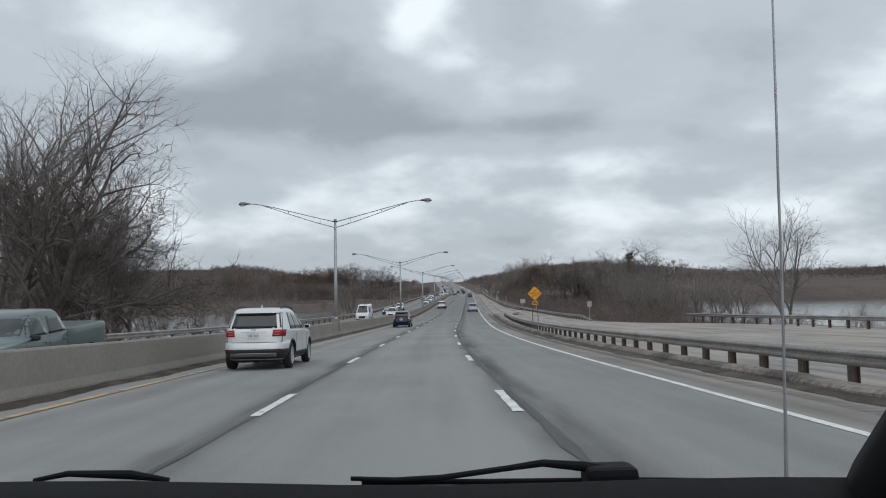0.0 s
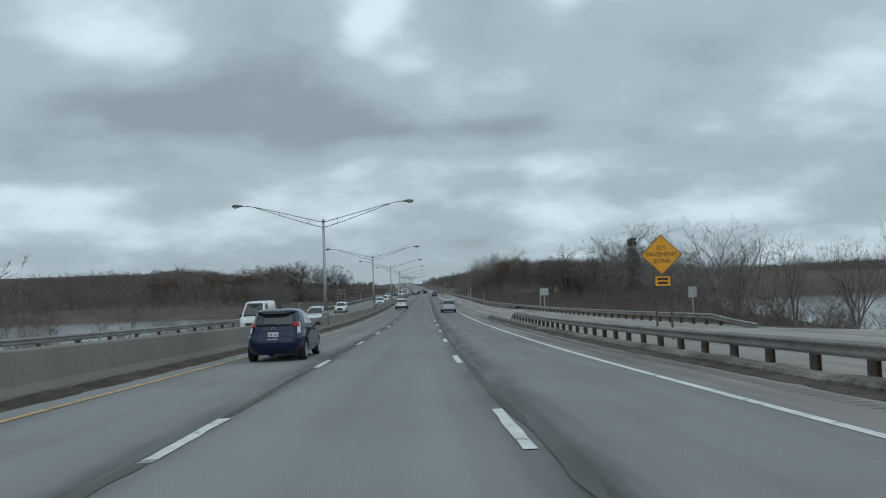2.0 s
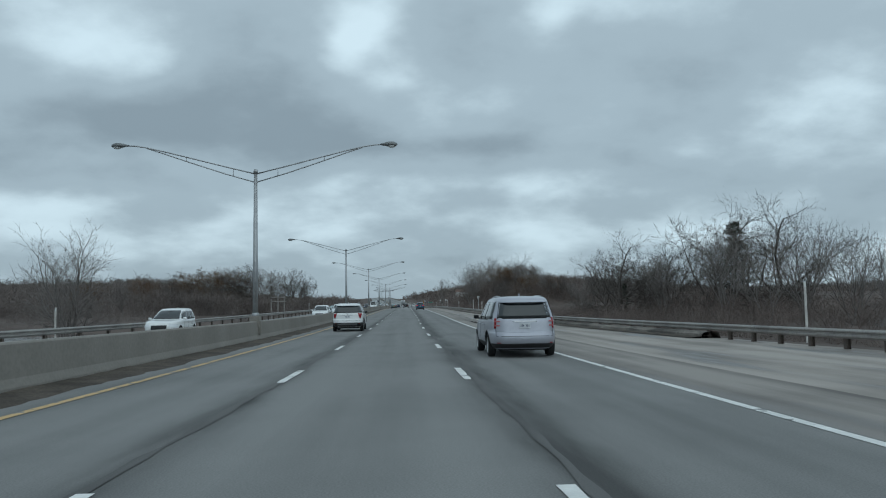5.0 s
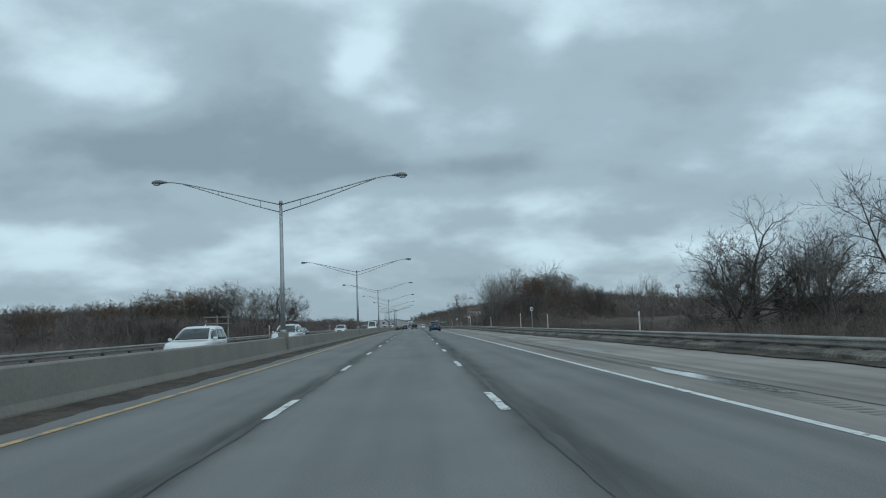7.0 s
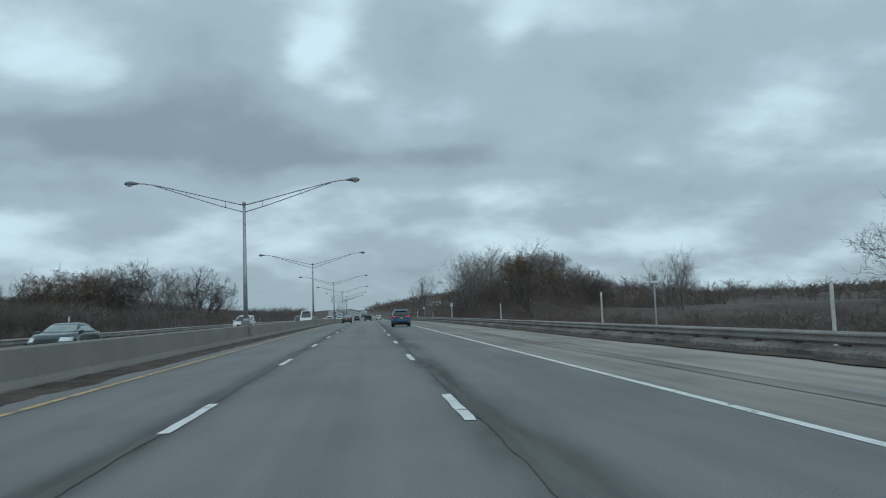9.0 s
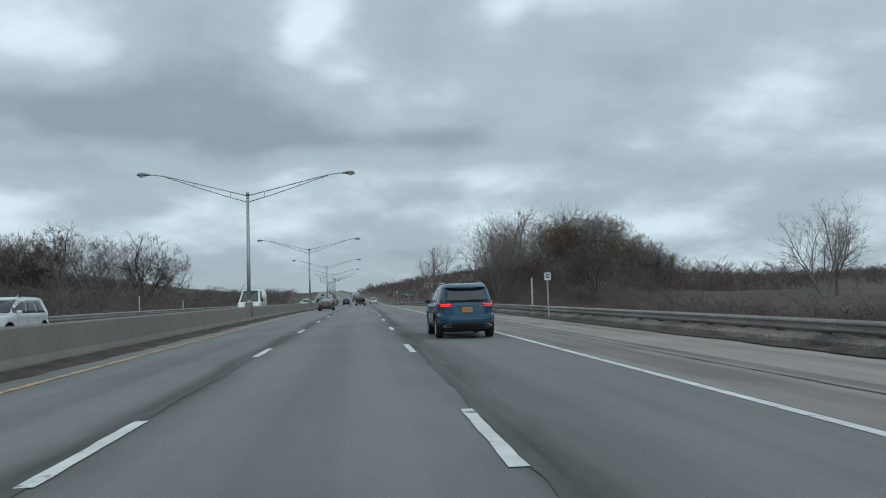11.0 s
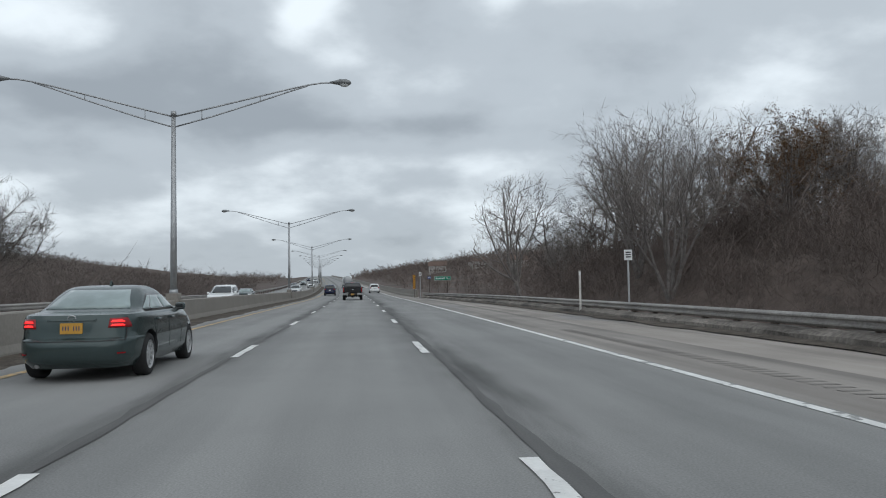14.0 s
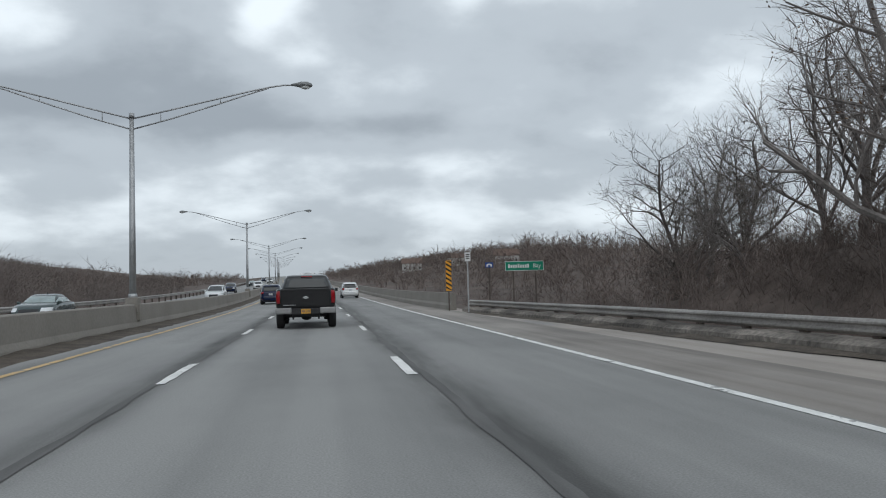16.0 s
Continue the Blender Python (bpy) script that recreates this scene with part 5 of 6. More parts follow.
def cargo_van(s, u, turn, label):
    v = family_car("cargo_van", label, "van", CARGO, P_WHITE, 1.0, 3.3, 0.36, 1.22, (3.45, 4.6, 3.5, 4.1), (1.4, 1.95), (0.7, 0.66), [(0.9, 1.3, 0.90, 0.2, 0.88, 0.2)], pillars=(0.5,), mirror=(4.5, 1.3, M_PLASTIC), aerial=False, handle_y=[3.4])
    return park(v, s, u, 1.0, turn)


cargo_van(92.0, -12.4, 180, "white cargo van in the oncoming lanes")
cargo_van(333.0, -9.1, 180, "white cargo van on the oncoming carriageway")
park(copy_thing(journey, Matrix()), 101.5, -9.2, 0.98, 180)["label"] = "grey crossover in the oncoming lane next to the barrier"
park(copy_thing(bmw, Matrix()), 122.0, -12.0, 0.96, 180)["label"] = "dark sedan in the oncoming lanes"
park(copy_thing(white_suv, Matrix()), 192.0, -8.7, 0.95, 180)["label"] = "white suv passing along the barrier in the oncoming lane"
grey_suv = copy_thing(journey, Matrix())
park(grey_suv, 217.0, -9.0, 0.98, 180)["label"] = "silver crossover in the oncoming lane"
flat = build_pickup("pickup_truck", "faded teal pickup truck in the oncoming lanes", P_TEAL, M_PLATE_W)
park(flat, -3.7, -9.2, 1.25, 180)
for k, (s, u) in enumerate([(150, -12.2), (245, -12.3), (292, -12.2), (352, -12.2), (395, -9.0), (430, -12.3), (470, -9.2), (520, -12.2), (545, -9.0), (590, -12.4), (640, -9.0), (700, -12.3)]):
    src = (white_suv, bmw, journey, blue_suv)[k % 4]
    park(copy_thing(src, Matrix()), s, u, 0.95, 180)["label"] = ("white suv", "dark sedan", "silver crossover", "dark blue suv")[k % 4] + " far off in oncoming traffic"


def build_tanker():
    car = thing("tanker_truck", "grey tanker truck far ahead in the middle lane", "truck", "traffic")
    bm = bmesh.new()
    tube(bm, [(0, 0.3, 2.0), (0, 0.5, 2.0), (0, 8.5, 2.0), (0, 8.7, 2.0)], [0.7, 1.05, 1.05, 0.8], 22)
    part("tank", bm, M_GALV, car, "dull grey round tank", True)
    bm = bmesh.new()
    box(bm, -1.15, 1.15, 8.9, 10.9, 0.9, 3.0, 0.15)
    part("cab", bm, P_WHITE, car)
    bm = bmesh.new()
    box(bm, -1.1, 1.1, 0.1, 10.5, 0.7, 0.95, 0.03)
    part("chassis", bm, M_PLASTIC, car)
    bm = bmesh.new()
    box(bm, -1.1, 1.1, 0.0, 0.12, 0.5, 0.7, 0.02)
    part("rear_bumper", bm, M_PLATE_W, car)
    add_wheels(car, 2.1, (1.2, 2.4, 9.8), 0.5, 0.3, 8)
    return car


park(build_tanker(), 520.0, 0.2, 1.2)


# ---------- signs ----------
M_SIGN_Y = material("warning_sign_yellow", (0.80, 0.37, 0.025), 0.5, vary=0.12, scale=3, fine=30)
M_SIGN_K = material("sign_black", (0.02, 0.02, 0.02), 0.6, vary=0)
M_SIGN_G = material("sign_green", (0.0, 0.22, 0.13), 0.45, vary=0.1, scale=2, fine=20)
M_SIGN_W = material("sign_white", (0.72, 0.73, 0.73), 0.5, vary=0.1, scale=4, fine=20)
M_SIGN_B = material("sign_blue", (0.03, 0.08, 0.28), 0.5, vary=0.1)
M_BACK = material("sign_back_aluminium", (0.42, 0.43, 0.43), 0.5, 0.6, vary=0.15)
M_MARKER = material("marker_post_white", (0.62, 0.60, 0.57), 0.7, vary=0.25, scale=6, fine=30)


def lettering(text, size, x, z, mat, parent, y=-0.012):
    cu = bpy.data.curves.new("lettering", "FONT")
    cu.body, cu.size, cu.align_x, cu.align_y, cu.extrude = text, size, "CENTER", "CENTER", 0.001
    tmp = new("lettering", cu)
    bpy.context.view_layer.update()
    me = bpy.data.meshes.new_from_object(tmp.evaluated_get(bpy.context.evaluated_depsgraph_get()))
    bpy.data.objects.remove(tmp)
    me.materials.clear()
    me.materials.append(mat)
    ob = new("lettering", me)
    ob.parent = parent
    ob.matrix_basis = Matrix.Translation((x, y, z)) @ Matrix.Rotation(math.pi / 2, 4, "X")
    return ob


def sign_plate(name, pts, mat, parent, y=0.0, thick=0.006, label=""):
    bm = bmesh.new()
    a = [bm.verts.new((x, y, z)) for x, z in pts]
    b = [bm.verts.new((x, y + thick, z)) for x, z in pts]
    bm.faces.new(a)
    bm.faces.new(b[::-1])
    for i in range(len(pts)):
        j = (i + 1) % len(pts)
        bm.faces.new((a[j], a[i], b[i], b[j]))
    return part(name, bm, mat, parent, label)


def sign_post(parent, x, z0, z1, mat=None):
    bm = bmesh.new()
    box(bm, x - 0.035, x - 0.025, 0.02, 0.07, z0, z1)
    box(bm, x + 0.025, x + 0.035, 0.02, 0.07, z0, z1)
    box(bm, x - 0.035, x + 0.035, 0.014, 0.022, z0, z1)
    part("post", bm, mat or M_POST, parent)


def diamond(r, cz):
    return [(0, cz - r), (r, cz), (0, cz + r), (-r, cz)]


icy = thing("warning_sign", "yellow diamond icy pavement warning sign with small plaque below", "road sign")
sign_post(icy, -0.28, -0.6, 3.4)
sign_post(icy, 0.28, -0.6, 3.4)
p = sign_plate("sign_face", diamond(0.78, 3.17), M_SIGN_Y, icy, -0.004)
sign_plate("border", diamond(0.765, 3.17), M_SIGN_K, p, -0.006, 0.0015)
sign_plate("panel", diamond(0.735, 3.17), M_SIGN_Y, p, -0.008, 0.0015)
lettering("ICY", 0.24, 0, 3.42, M_SIGN_K, p)
lettering("PAVEMENT", 0.235, 0, 3.17, M_SIGN_K, p)
lettering("ZONE", 0.24, 0, 2.92, M_SIGN_K, p)
q = sign_plate("plaque", [(-0.28, 1.98), (0.28, 1.98), (0.28, 2.34), (-0.28, 2.34)], M_SIGN_Y, icy, -0.004)
for z in (2.24, 2.09):
    sign_plate("text_bar", [(-0.2, z - 0.04), (0.2, z - 0.04), (0.2, z + 0.04), (-0.2, z + 0.04)], M_SIGN_K, q, -0.007, 0.002)
icy.matrix_basis = rm(57.2, 10.1, 0, -4)

bay = thing("place_name_sign", "green place name sign with white border for the bay", "road sign")
sign_post(bay, -0.55, -0.6, 2.4)
sign_post(bay, 0.55, -0.6, 2.4)
p = sign_plate("sign_face", [(-0.95, 1.98), (0.95, 1.98), (0.95, 2.44), (-0.95, 2.44)], M_SIGN_W, bay, -0.004)
sign_plate("panel", [(-0.93, 2.0), (0.93, 2.0), (0.93, 2.42), (-0.93, 2.42)], M_SIGN_G, p, -0.007, 0.002)
for k in range(9):
    x = -0.80 + k * 0.118
    sign_plate("text_bar", [(x, 2.12), (x + 0.085, 2.12), (x + 0.085, 2.27 + 0.04 * (k in (0, 4, 8))), (x, 2.27 + 0.04 * (k in (0, 4, 8)))], M_SIGN_W, p, -0.009, 0.002)
lettering("Bay", 0.27, 0.62, 2.21, M_SIGN_W, p, -0.010)
bay.matrix_basis = rm(426.4, 10.4, 0, -6)

blue = thing("bridge_sign", "small blue sign with a white bridge shape", "road sign")
sign_post(blue, 0, -0.6, 2.35)
p = sign_plate("sign_face", [(-0.2, 2.2), (0.2, 2.2), (0.2, 2.46), (-0.2, 2.46)], M_SIGN_B, blue, -0.004)
sign_plate("symbol", [(-0.15, 2.25), (-0.07, 2.25), (-0.04, 2.33), (0.04, 2.33), (0.07, 2.25), (0.15, 2.25), (0.13, 2.36), (0.05, 2.40), (-0.05, 2.40), (-0.13, 2.36)], M_SIGN_W, p, -0.007, 0.002)
blue.matrix_basis = rm(428.0, 9.0, 0, -6)

chev = thing("object_marker", "tall yellow and black striped object marker on the parapet end", "road sign")
sign_post(chev, 0, -0.2, 2.2)
p = sign_plate("sign_face", [(-0.155, 1.05), (0.155, 1.05), (0.155, 2.7), (-0.155, 2.7)], M_SIGN_Y, chev, -0.004)
for k in range(7):
    z = 1.0 + k * 0.255
    pts = [(-0.15, z + 0.30), (-0.15, z + 0.19), (0.15, z + 0.0), (0.15, z + 0.11)]
    pts = [(x, min(2.69, max(1.06, zz))) for x, zz in pts]
    sign_plate("stripe", pts, M_SIGN_K, p, -0.007, 0.002)
chev.matrix_basis = rm(431.2, 7.45, 0, -3)


def white_sign(s, u, w, h, top, label, turn=-4, back=False):
    t = thing("road_sign", label, "road sign")
    sign_post(t, 0, -1.0, top - 0.05, M_GALV)
    p = sign_plate("sign_face", [(-w / 2, top - h), (w / 2, top - h), (w / 2, top), (-w / 2, top)], M_BACK if back else M_SIGN_W, t, -0.004)
    if not back:
        for k in range(3):
            z = top - h * (0.25 + 0.22 * k)
            sign_plate("text_bar", [(-w * 0.32, z - h * 0.06), (w * 0.32, z - h * 0.06), (w * 0.32, z + h * 0.06), (-w * 0.32, z + h * 0.06)], M_SIGN_K, p, -0.006, 0.0015)
    t.matrix_basis = rm(s, u, 0, turn)


white_sign(428.3, 7.95, 0.3, 0.45, 3.0, "small white sign beside the parapet")
white_sign(368.9, 11.8, 0.34, 0.44, 2.7, "small white sign behind the guard rail")
white_sign(242.4, 13.4, 0.34, 0.40, 2.7, "small white sign on a thin post")
white_sign(302.0, 10.6, 0.34, 0.40, 2.4, "small white sign beside the rail")
for s, u, w, h, top, label in ((96.5, 11.6, 0.75, 0.62, 2.6, "square sign seen from its grey back"), (81, 19.5, 0.6, 0.75, 2.2, "grey back of a sign beside the slip road")):
    white_sign(s, u, w, h, top, label, 0, True)


def marker_post(s, u, top, label="thin weathered marker post"):
    t = thing("marker_post", label, "marker post", "marker posts")
    bm = bmesh.new()
    box(bm, -0.05, 0.05, -0.02, 0.02, -1.0, top, 0.008)
    part("stake", bm, M_MARKER, t)
    bm = bmesh.new()
    box(bm, -0.04, 0.04, -0.026, -0.018, top - 0.22, top - 0.06)
    part("reflector", bm, M_SIGN_W, t)
    t.matrix_basis = rm(s, u, 0, -3)


for s, u, top in ((137.1, 17.3, 2.3), (249.4, 13.1, 2.1), (205, 14.3, 1.6), (228, 12.6, 1.8), (276, 12.2, 1.9), (310, 11.5, 2.3), (338, 11.2, 1.4), (372, 10.6, 1.9), (150, -19.0, 1.8), (262, -19, 1.9), (330, -18.5, 2.0), (346, -18.5, 1.6)):
    marker_post(s, u, top)


# ---------- houses on the hill ----------
M_SIDING = material("pale_siding", (0.48, 0.47, 0.45), 0.8, vary=0.15, scale=1, fine=10)
M_ROOF = material("brown_shingles", (0.16, 0.11, 0.09), 0.9, vary=0.3, scale=1, fine=8)


def build_house(s, u, w, dpt, h, turn, label):
    t = thing("house", label, "house")
    bm = bmesh.new()
    box(bm, -w / 2, w / 2, 0, dpt, -3, h)
    part("wall", bm, M_SIDING, t)
    bm = bmesh.new()
    a = [bm.verts.new(v) for v in ((-w / 2 - 0.4, -0.4, h), (w / 2 + 0.4, -0.4, h), (w / 2 + 0.4, dpt + 0.4, h), (-w / 2 - 0.4, dpt + 0.4, h), (-w / 2 - 0.4, dpt / 2, h + w * 0.28), (w / 2 + 0.4, dpt / 2, h + w * 0.28))]
    for q in ((0, 1, 5, 4), (2, 3, 4, 5), (0, 4, 3), (1, 2, 5), (3, 2, 1, 0)):
        bm.faces.new([a[i] for i in q])
    part("roof", bm, M_ROOF, t)
    for row in range(int(h // 2.8)):
        for k in range(4):
            x = -w / 2 + w * (k + 0.5) / 4
            z = 1.0 + 2.8 * row
            bm = bmesh.new()
            box(bm, x - 0.55, x + 0.55, -0.05, 0.05, z, z + 1.3)
            win = part("window", bm, M_SIGN_W, t)
            bm = bmesh.new()
            box(bm, x - 0.47, x + 0.47, -0.06, 0.0, z + 0.08, z + 1.22)
            part("pane", bm, M_GLASS, win)
    t.matrix_basis = Matrix.Translation(place(s, u)) @ Matrix.Rotation(road_turn(s) + radians(turn), 4, "Z")


build_house(812, 66, 11, 8, 4.2, -10, "pale two-storey house on the wooded hill")
build_house(790, 88, 9, 7, 4.0, 8, "small pale house among trees on the hill")
build_house(742, 100, 12, 8, 3.8, -15, "house with a brown roof on the hilltop")


# ---------- frames beyond the oncoming lanes ----------
M_TIMBER = material("weathered_timber", (0.30, 0.28, 0.26), 0.85, vary=0.3, scale=2, fine=14)
rack = thing("timber_frame", "weathered grey timber frame with crossbars beyond the oncoming lanes", "frame")
for x, z1 in ((-1.9, 3.0), (0.0, 3.6), (1.9, 3.6)):
    bm = bmesh.new()
    box(bm, x - 0.09, x + 0.09, -0.09, 0.09, -2.5, z1, 0.01)
    part("post", bm, M_TIMBER, rack)
for x0, x1, z in ((-2.0, 2.3, 2.55), (-2.5, 2.3, 3.35)):
    bm = bmesh.new()
    box(bm, x0, x1, -0.16, -0.09, z - 0.07, z + 0.07, 0.01)
    part("crossbar", bm, M_TIMBER, rack)
rack.matrix_basis = rm(254.5, -24.0, -0.2, 60)

tower = thing("water_tower", "pale water tower far off on the wooded ridge", "tower")
bm = bmesh.new()
tube(bm, [(0, 0, -8), (0, 0, 9)], [0.9, 0.7], 10)
part("stem", bm, M_MARKER, tower)
bm = bmesh.new()
tube(bm, [(0, 0, 8.6), (0, 0, 9.6), (0, 0, 11.6), (0, 0, 12.4)], [0.8, 2.2, 2.2, 0.9], 14)
part("tank", bm, M_MARKER, tower)
tower.matrix_basis = rm(758.7, 225.7, 10.0)


# ---------- the car that carries the camera, standing at the start of the drive ----------
M_DASH = material("black_dashboard", (0.010, 0.010, 0.011), 0.75, vary=0.2, scale=6, fine=60, spec=0.2)
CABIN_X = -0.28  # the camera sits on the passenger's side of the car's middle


def build_own_car():
    car = thing("car", "dark grey car with black dashboard, wiper and bent aerial", "car")
    mid = Matrix.Translation((CABIN_X, 0, 0))
    body = Shell([(0.26, -2.1, 1.95, 0.80, 5), (0.42, -2.25, 2.15, 0.90, 4.8), (0.55, -2.3, 2.2, 0.91, 4.8), (0.66, -2.28, 2.1, 0.91, 4.8), (0.74, -2.2, 1.75, 0.90, 4.8), (0.82, -2.1, 1.35, 0.88, 4.8), (0.86, -2.0, 1.1, 0.86, 4.8)])
    ob = solid_body("body", [body], P_GREY, car, (-1.45, 1.25), 0.33, 0.91, "dark grey car body and bonnet")
    ob.matrix_basis = mid
    meshes = wheel_meshes(0.33, 0.22, 10)
    for y in (-1.45, 1.25):
        for sx in (-1, 1):
            w = new("wheel")
            w.parent = car
            w.matrix_basis = mid @ Matrix.Translation((sx * 0.77, y, 0.33)) @ Matrix.Rotation(0 if sx > 0 else math.pi, 4, "Z")
            for me in meshes:
                new(me.name.split(".")[0], me).parent = w
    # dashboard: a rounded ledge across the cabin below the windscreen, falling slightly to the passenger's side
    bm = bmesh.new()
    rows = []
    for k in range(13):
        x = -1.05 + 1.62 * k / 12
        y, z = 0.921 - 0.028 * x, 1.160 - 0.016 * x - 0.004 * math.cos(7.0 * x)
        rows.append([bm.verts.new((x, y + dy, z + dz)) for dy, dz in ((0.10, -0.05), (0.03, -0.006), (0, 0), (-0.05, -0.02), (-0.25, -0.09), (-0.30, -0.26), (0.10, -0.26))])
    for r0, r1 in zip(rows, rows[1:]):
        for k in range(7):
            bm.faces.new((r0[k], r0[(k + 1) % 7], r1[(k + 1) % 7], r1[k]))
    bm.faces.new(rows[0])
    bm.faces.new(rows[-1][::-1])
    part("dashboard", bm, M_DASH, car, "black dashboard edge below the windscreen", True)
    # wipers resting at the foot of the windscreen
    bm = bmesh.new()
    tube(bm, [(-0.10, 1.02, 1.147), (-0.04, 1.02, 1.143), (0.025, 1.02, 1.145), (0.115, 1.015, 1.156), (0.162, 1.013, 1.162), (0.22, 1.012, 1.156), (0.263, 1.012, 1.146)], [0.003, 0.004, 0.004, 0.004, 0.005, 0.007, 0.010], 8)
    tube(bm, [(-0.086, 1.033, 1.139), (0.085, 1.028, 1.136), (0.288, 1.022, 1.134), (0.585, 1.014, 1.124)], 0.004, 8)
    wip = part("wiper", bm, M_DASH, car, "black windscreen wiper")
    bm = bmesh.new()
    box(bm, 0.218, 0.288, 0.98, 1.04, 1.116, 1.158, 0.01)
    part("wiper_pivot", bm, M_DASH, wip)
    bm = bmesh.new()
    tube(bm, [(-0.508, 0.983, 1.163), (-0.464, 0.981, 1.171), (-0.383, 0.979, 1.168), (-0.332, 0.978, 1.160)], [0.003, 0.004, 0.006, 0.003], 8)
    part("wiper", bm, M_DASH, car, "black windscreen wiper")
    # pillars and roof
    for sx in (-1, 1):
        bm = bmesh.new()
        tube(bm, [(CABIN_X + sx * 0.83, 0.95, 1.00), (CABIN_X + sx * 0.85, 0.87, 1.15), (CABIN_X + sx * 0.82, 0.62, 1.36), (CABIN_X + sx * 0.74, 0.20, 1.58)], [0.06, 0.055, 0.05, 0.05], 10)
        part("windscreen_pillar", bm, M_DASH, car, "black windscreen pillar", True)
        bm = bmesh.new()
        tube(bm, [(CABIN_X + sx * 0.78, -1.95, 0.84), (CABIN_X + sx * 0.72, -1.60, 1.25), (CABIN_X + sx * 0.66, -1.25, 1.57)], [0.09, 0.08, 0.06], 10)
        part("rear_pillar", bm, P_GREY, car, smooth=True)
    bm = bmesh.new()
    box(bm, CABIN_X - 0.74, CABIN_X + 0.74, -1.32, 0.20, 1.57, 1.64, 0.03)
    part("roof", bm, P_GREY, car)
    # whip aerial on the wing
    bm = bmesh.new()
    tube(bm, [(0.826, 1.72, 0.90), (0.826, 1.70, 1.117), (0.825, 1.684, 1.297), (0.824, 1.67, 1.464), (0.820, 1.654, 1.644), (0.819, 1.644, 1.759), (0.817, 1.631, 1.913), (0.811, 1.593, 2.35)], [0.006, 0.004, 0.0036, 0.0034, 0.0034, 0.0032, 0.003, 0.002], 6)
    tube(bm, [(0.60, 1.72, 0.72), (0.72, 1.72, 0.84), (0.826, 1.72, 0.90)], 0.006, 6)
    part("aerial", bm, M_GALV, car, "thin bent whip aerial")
    car.matrix_basis = rm(PATH[0][1], PATH[0][2], 0.0)


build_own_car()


# ---------- trees ----------
def grow(seed, height, spread=0.5, leaders=1, crook=0.10, limbs=6, fork=0.34, twigs=2, thick=0.017):
    """Segments (from, to, radius, radius, level) of a bare tree: trunk, limbs, branches, twigs."""
    rnd = random.Random(seed)
    segs = []

    def turn_out(d, angle, spin):
        side = d.cross(Vector((0.3, 0.2, 0.9)) if abs(d.z) < 0.9 else Vector((1, 0.2, 0))).normalized()
        return (Matrix.Rotation(spin, 3, d) @ (d * math.cos(angle) + side * math.sin(angle))).normalized()

    def limb(p, d, length, r, level, count):
        spin = rnd.uniform(0, 6.28)
        for i in range(count):
            bend = crook * (1.0 + 0.5 * level)
            d = (d + Vector((rnd.gauss(0, bend), rnd.gauss(0, bend), rnd.gauss(0.06 if level < 3 else 0.02, bend * 0.7)))).normalized()
            q = p + d * (length / count)
            r2 = max(r * (1 - 0.75 * (i + 1) / count) if level else r * 0.93, r * 0.2)
            r1 = max(r * (1 - 0.75 * i / count) if level else r, r * 0.2)
            segs.append((p.copy(), q.copy(), r1, r2, level))
            p = q
            if level == 1 and i >= 1:
                for _ in range(rnd.choice((1, 2, 2))):
                    spin += 2.4 + rnd.uniform(-0.4, 0.4)
                    limb(p, turn_out(d, rnd.uniform(0.45, 0.95), spin), length * rnd.uniform(0.28, 0.5) * (1.15 - 0.5 * i / count), r1 * 0.5, 2, 4)
            elif level == 2:
                for _ in range(rnd.choice((1, 2))):
                    spin += 2.4 + rnd.uniform(-0.4, 0.4)
                    limb(p, turn_out(d, rnd.uniform(0.4, 0.9), spin), length * rnd.uniform(0.35, 0.6), r1 * 0.5, 3, 3)
            elif level == 3:
                for _ in range(twigs):
                    spin += 2.4 + rnd.uniform(-0.4, 0.4)
                    limb(p, turn_out(d, rnd.uniform(0.35, 0.8), spin), length * rnd.uniform(0.4, 0.75), r1 * 0.55, 4, 1)
        return p, d

    r0 = height * thick
    if leaders == 1:
        p, d = limb(Vector((0, 0, -0.4)), Vector((rnd.gauss(0, 0.05), rnd.gauss(0, 0.05), 1)).normalized(), height * fork, r0, 0, 4)
        for k in range(limbs):
            a = 0.12 if k == 0 else rnd.uniform(0.35, 0.75) * (0.6 + spread)
            o = p - d * height * fork * (0 if k < 2 else rnd.uniform(0, 0.45))
            limb(o, turn_out(d, a, k * 2.4 + rnd.uniform(-0.4, 0.4)), height * (0.62 if k == 0 else rnd.uniform(0.42, 0.6)), r0 * (0.72 if k == 0 else 0.5), 1, 6)
    else:
        for k in range(leaders):
            a = k * 6.283 / leaders + rnd.uniform(-0.4, 0.4)
            o = Vector((0.10 * math.cos(a), 0.10 * math.sin(a), -0.4))
            d0 = turn_out(Vector((0, 0, 1)), 0.05 + spread * rnd.uniform(0.3, 0.75), a)
            p, d = limb(o, d0, height * 0.22, r0 * 0.7, 0, 3)
            for m in range(3):
                limb(p, turn_out(d, rnd.uniform(0.08, 0.42), a + m * 2.1), height * rnd.uniform(0.5, 0.74), r0 * 0.5, 1, 7)
    f = height / max(q.z for _, q, *_ in segs)
    return [(p * f, q * f, a * f, b * f, lv) for p, q, a, b, lv in segs]


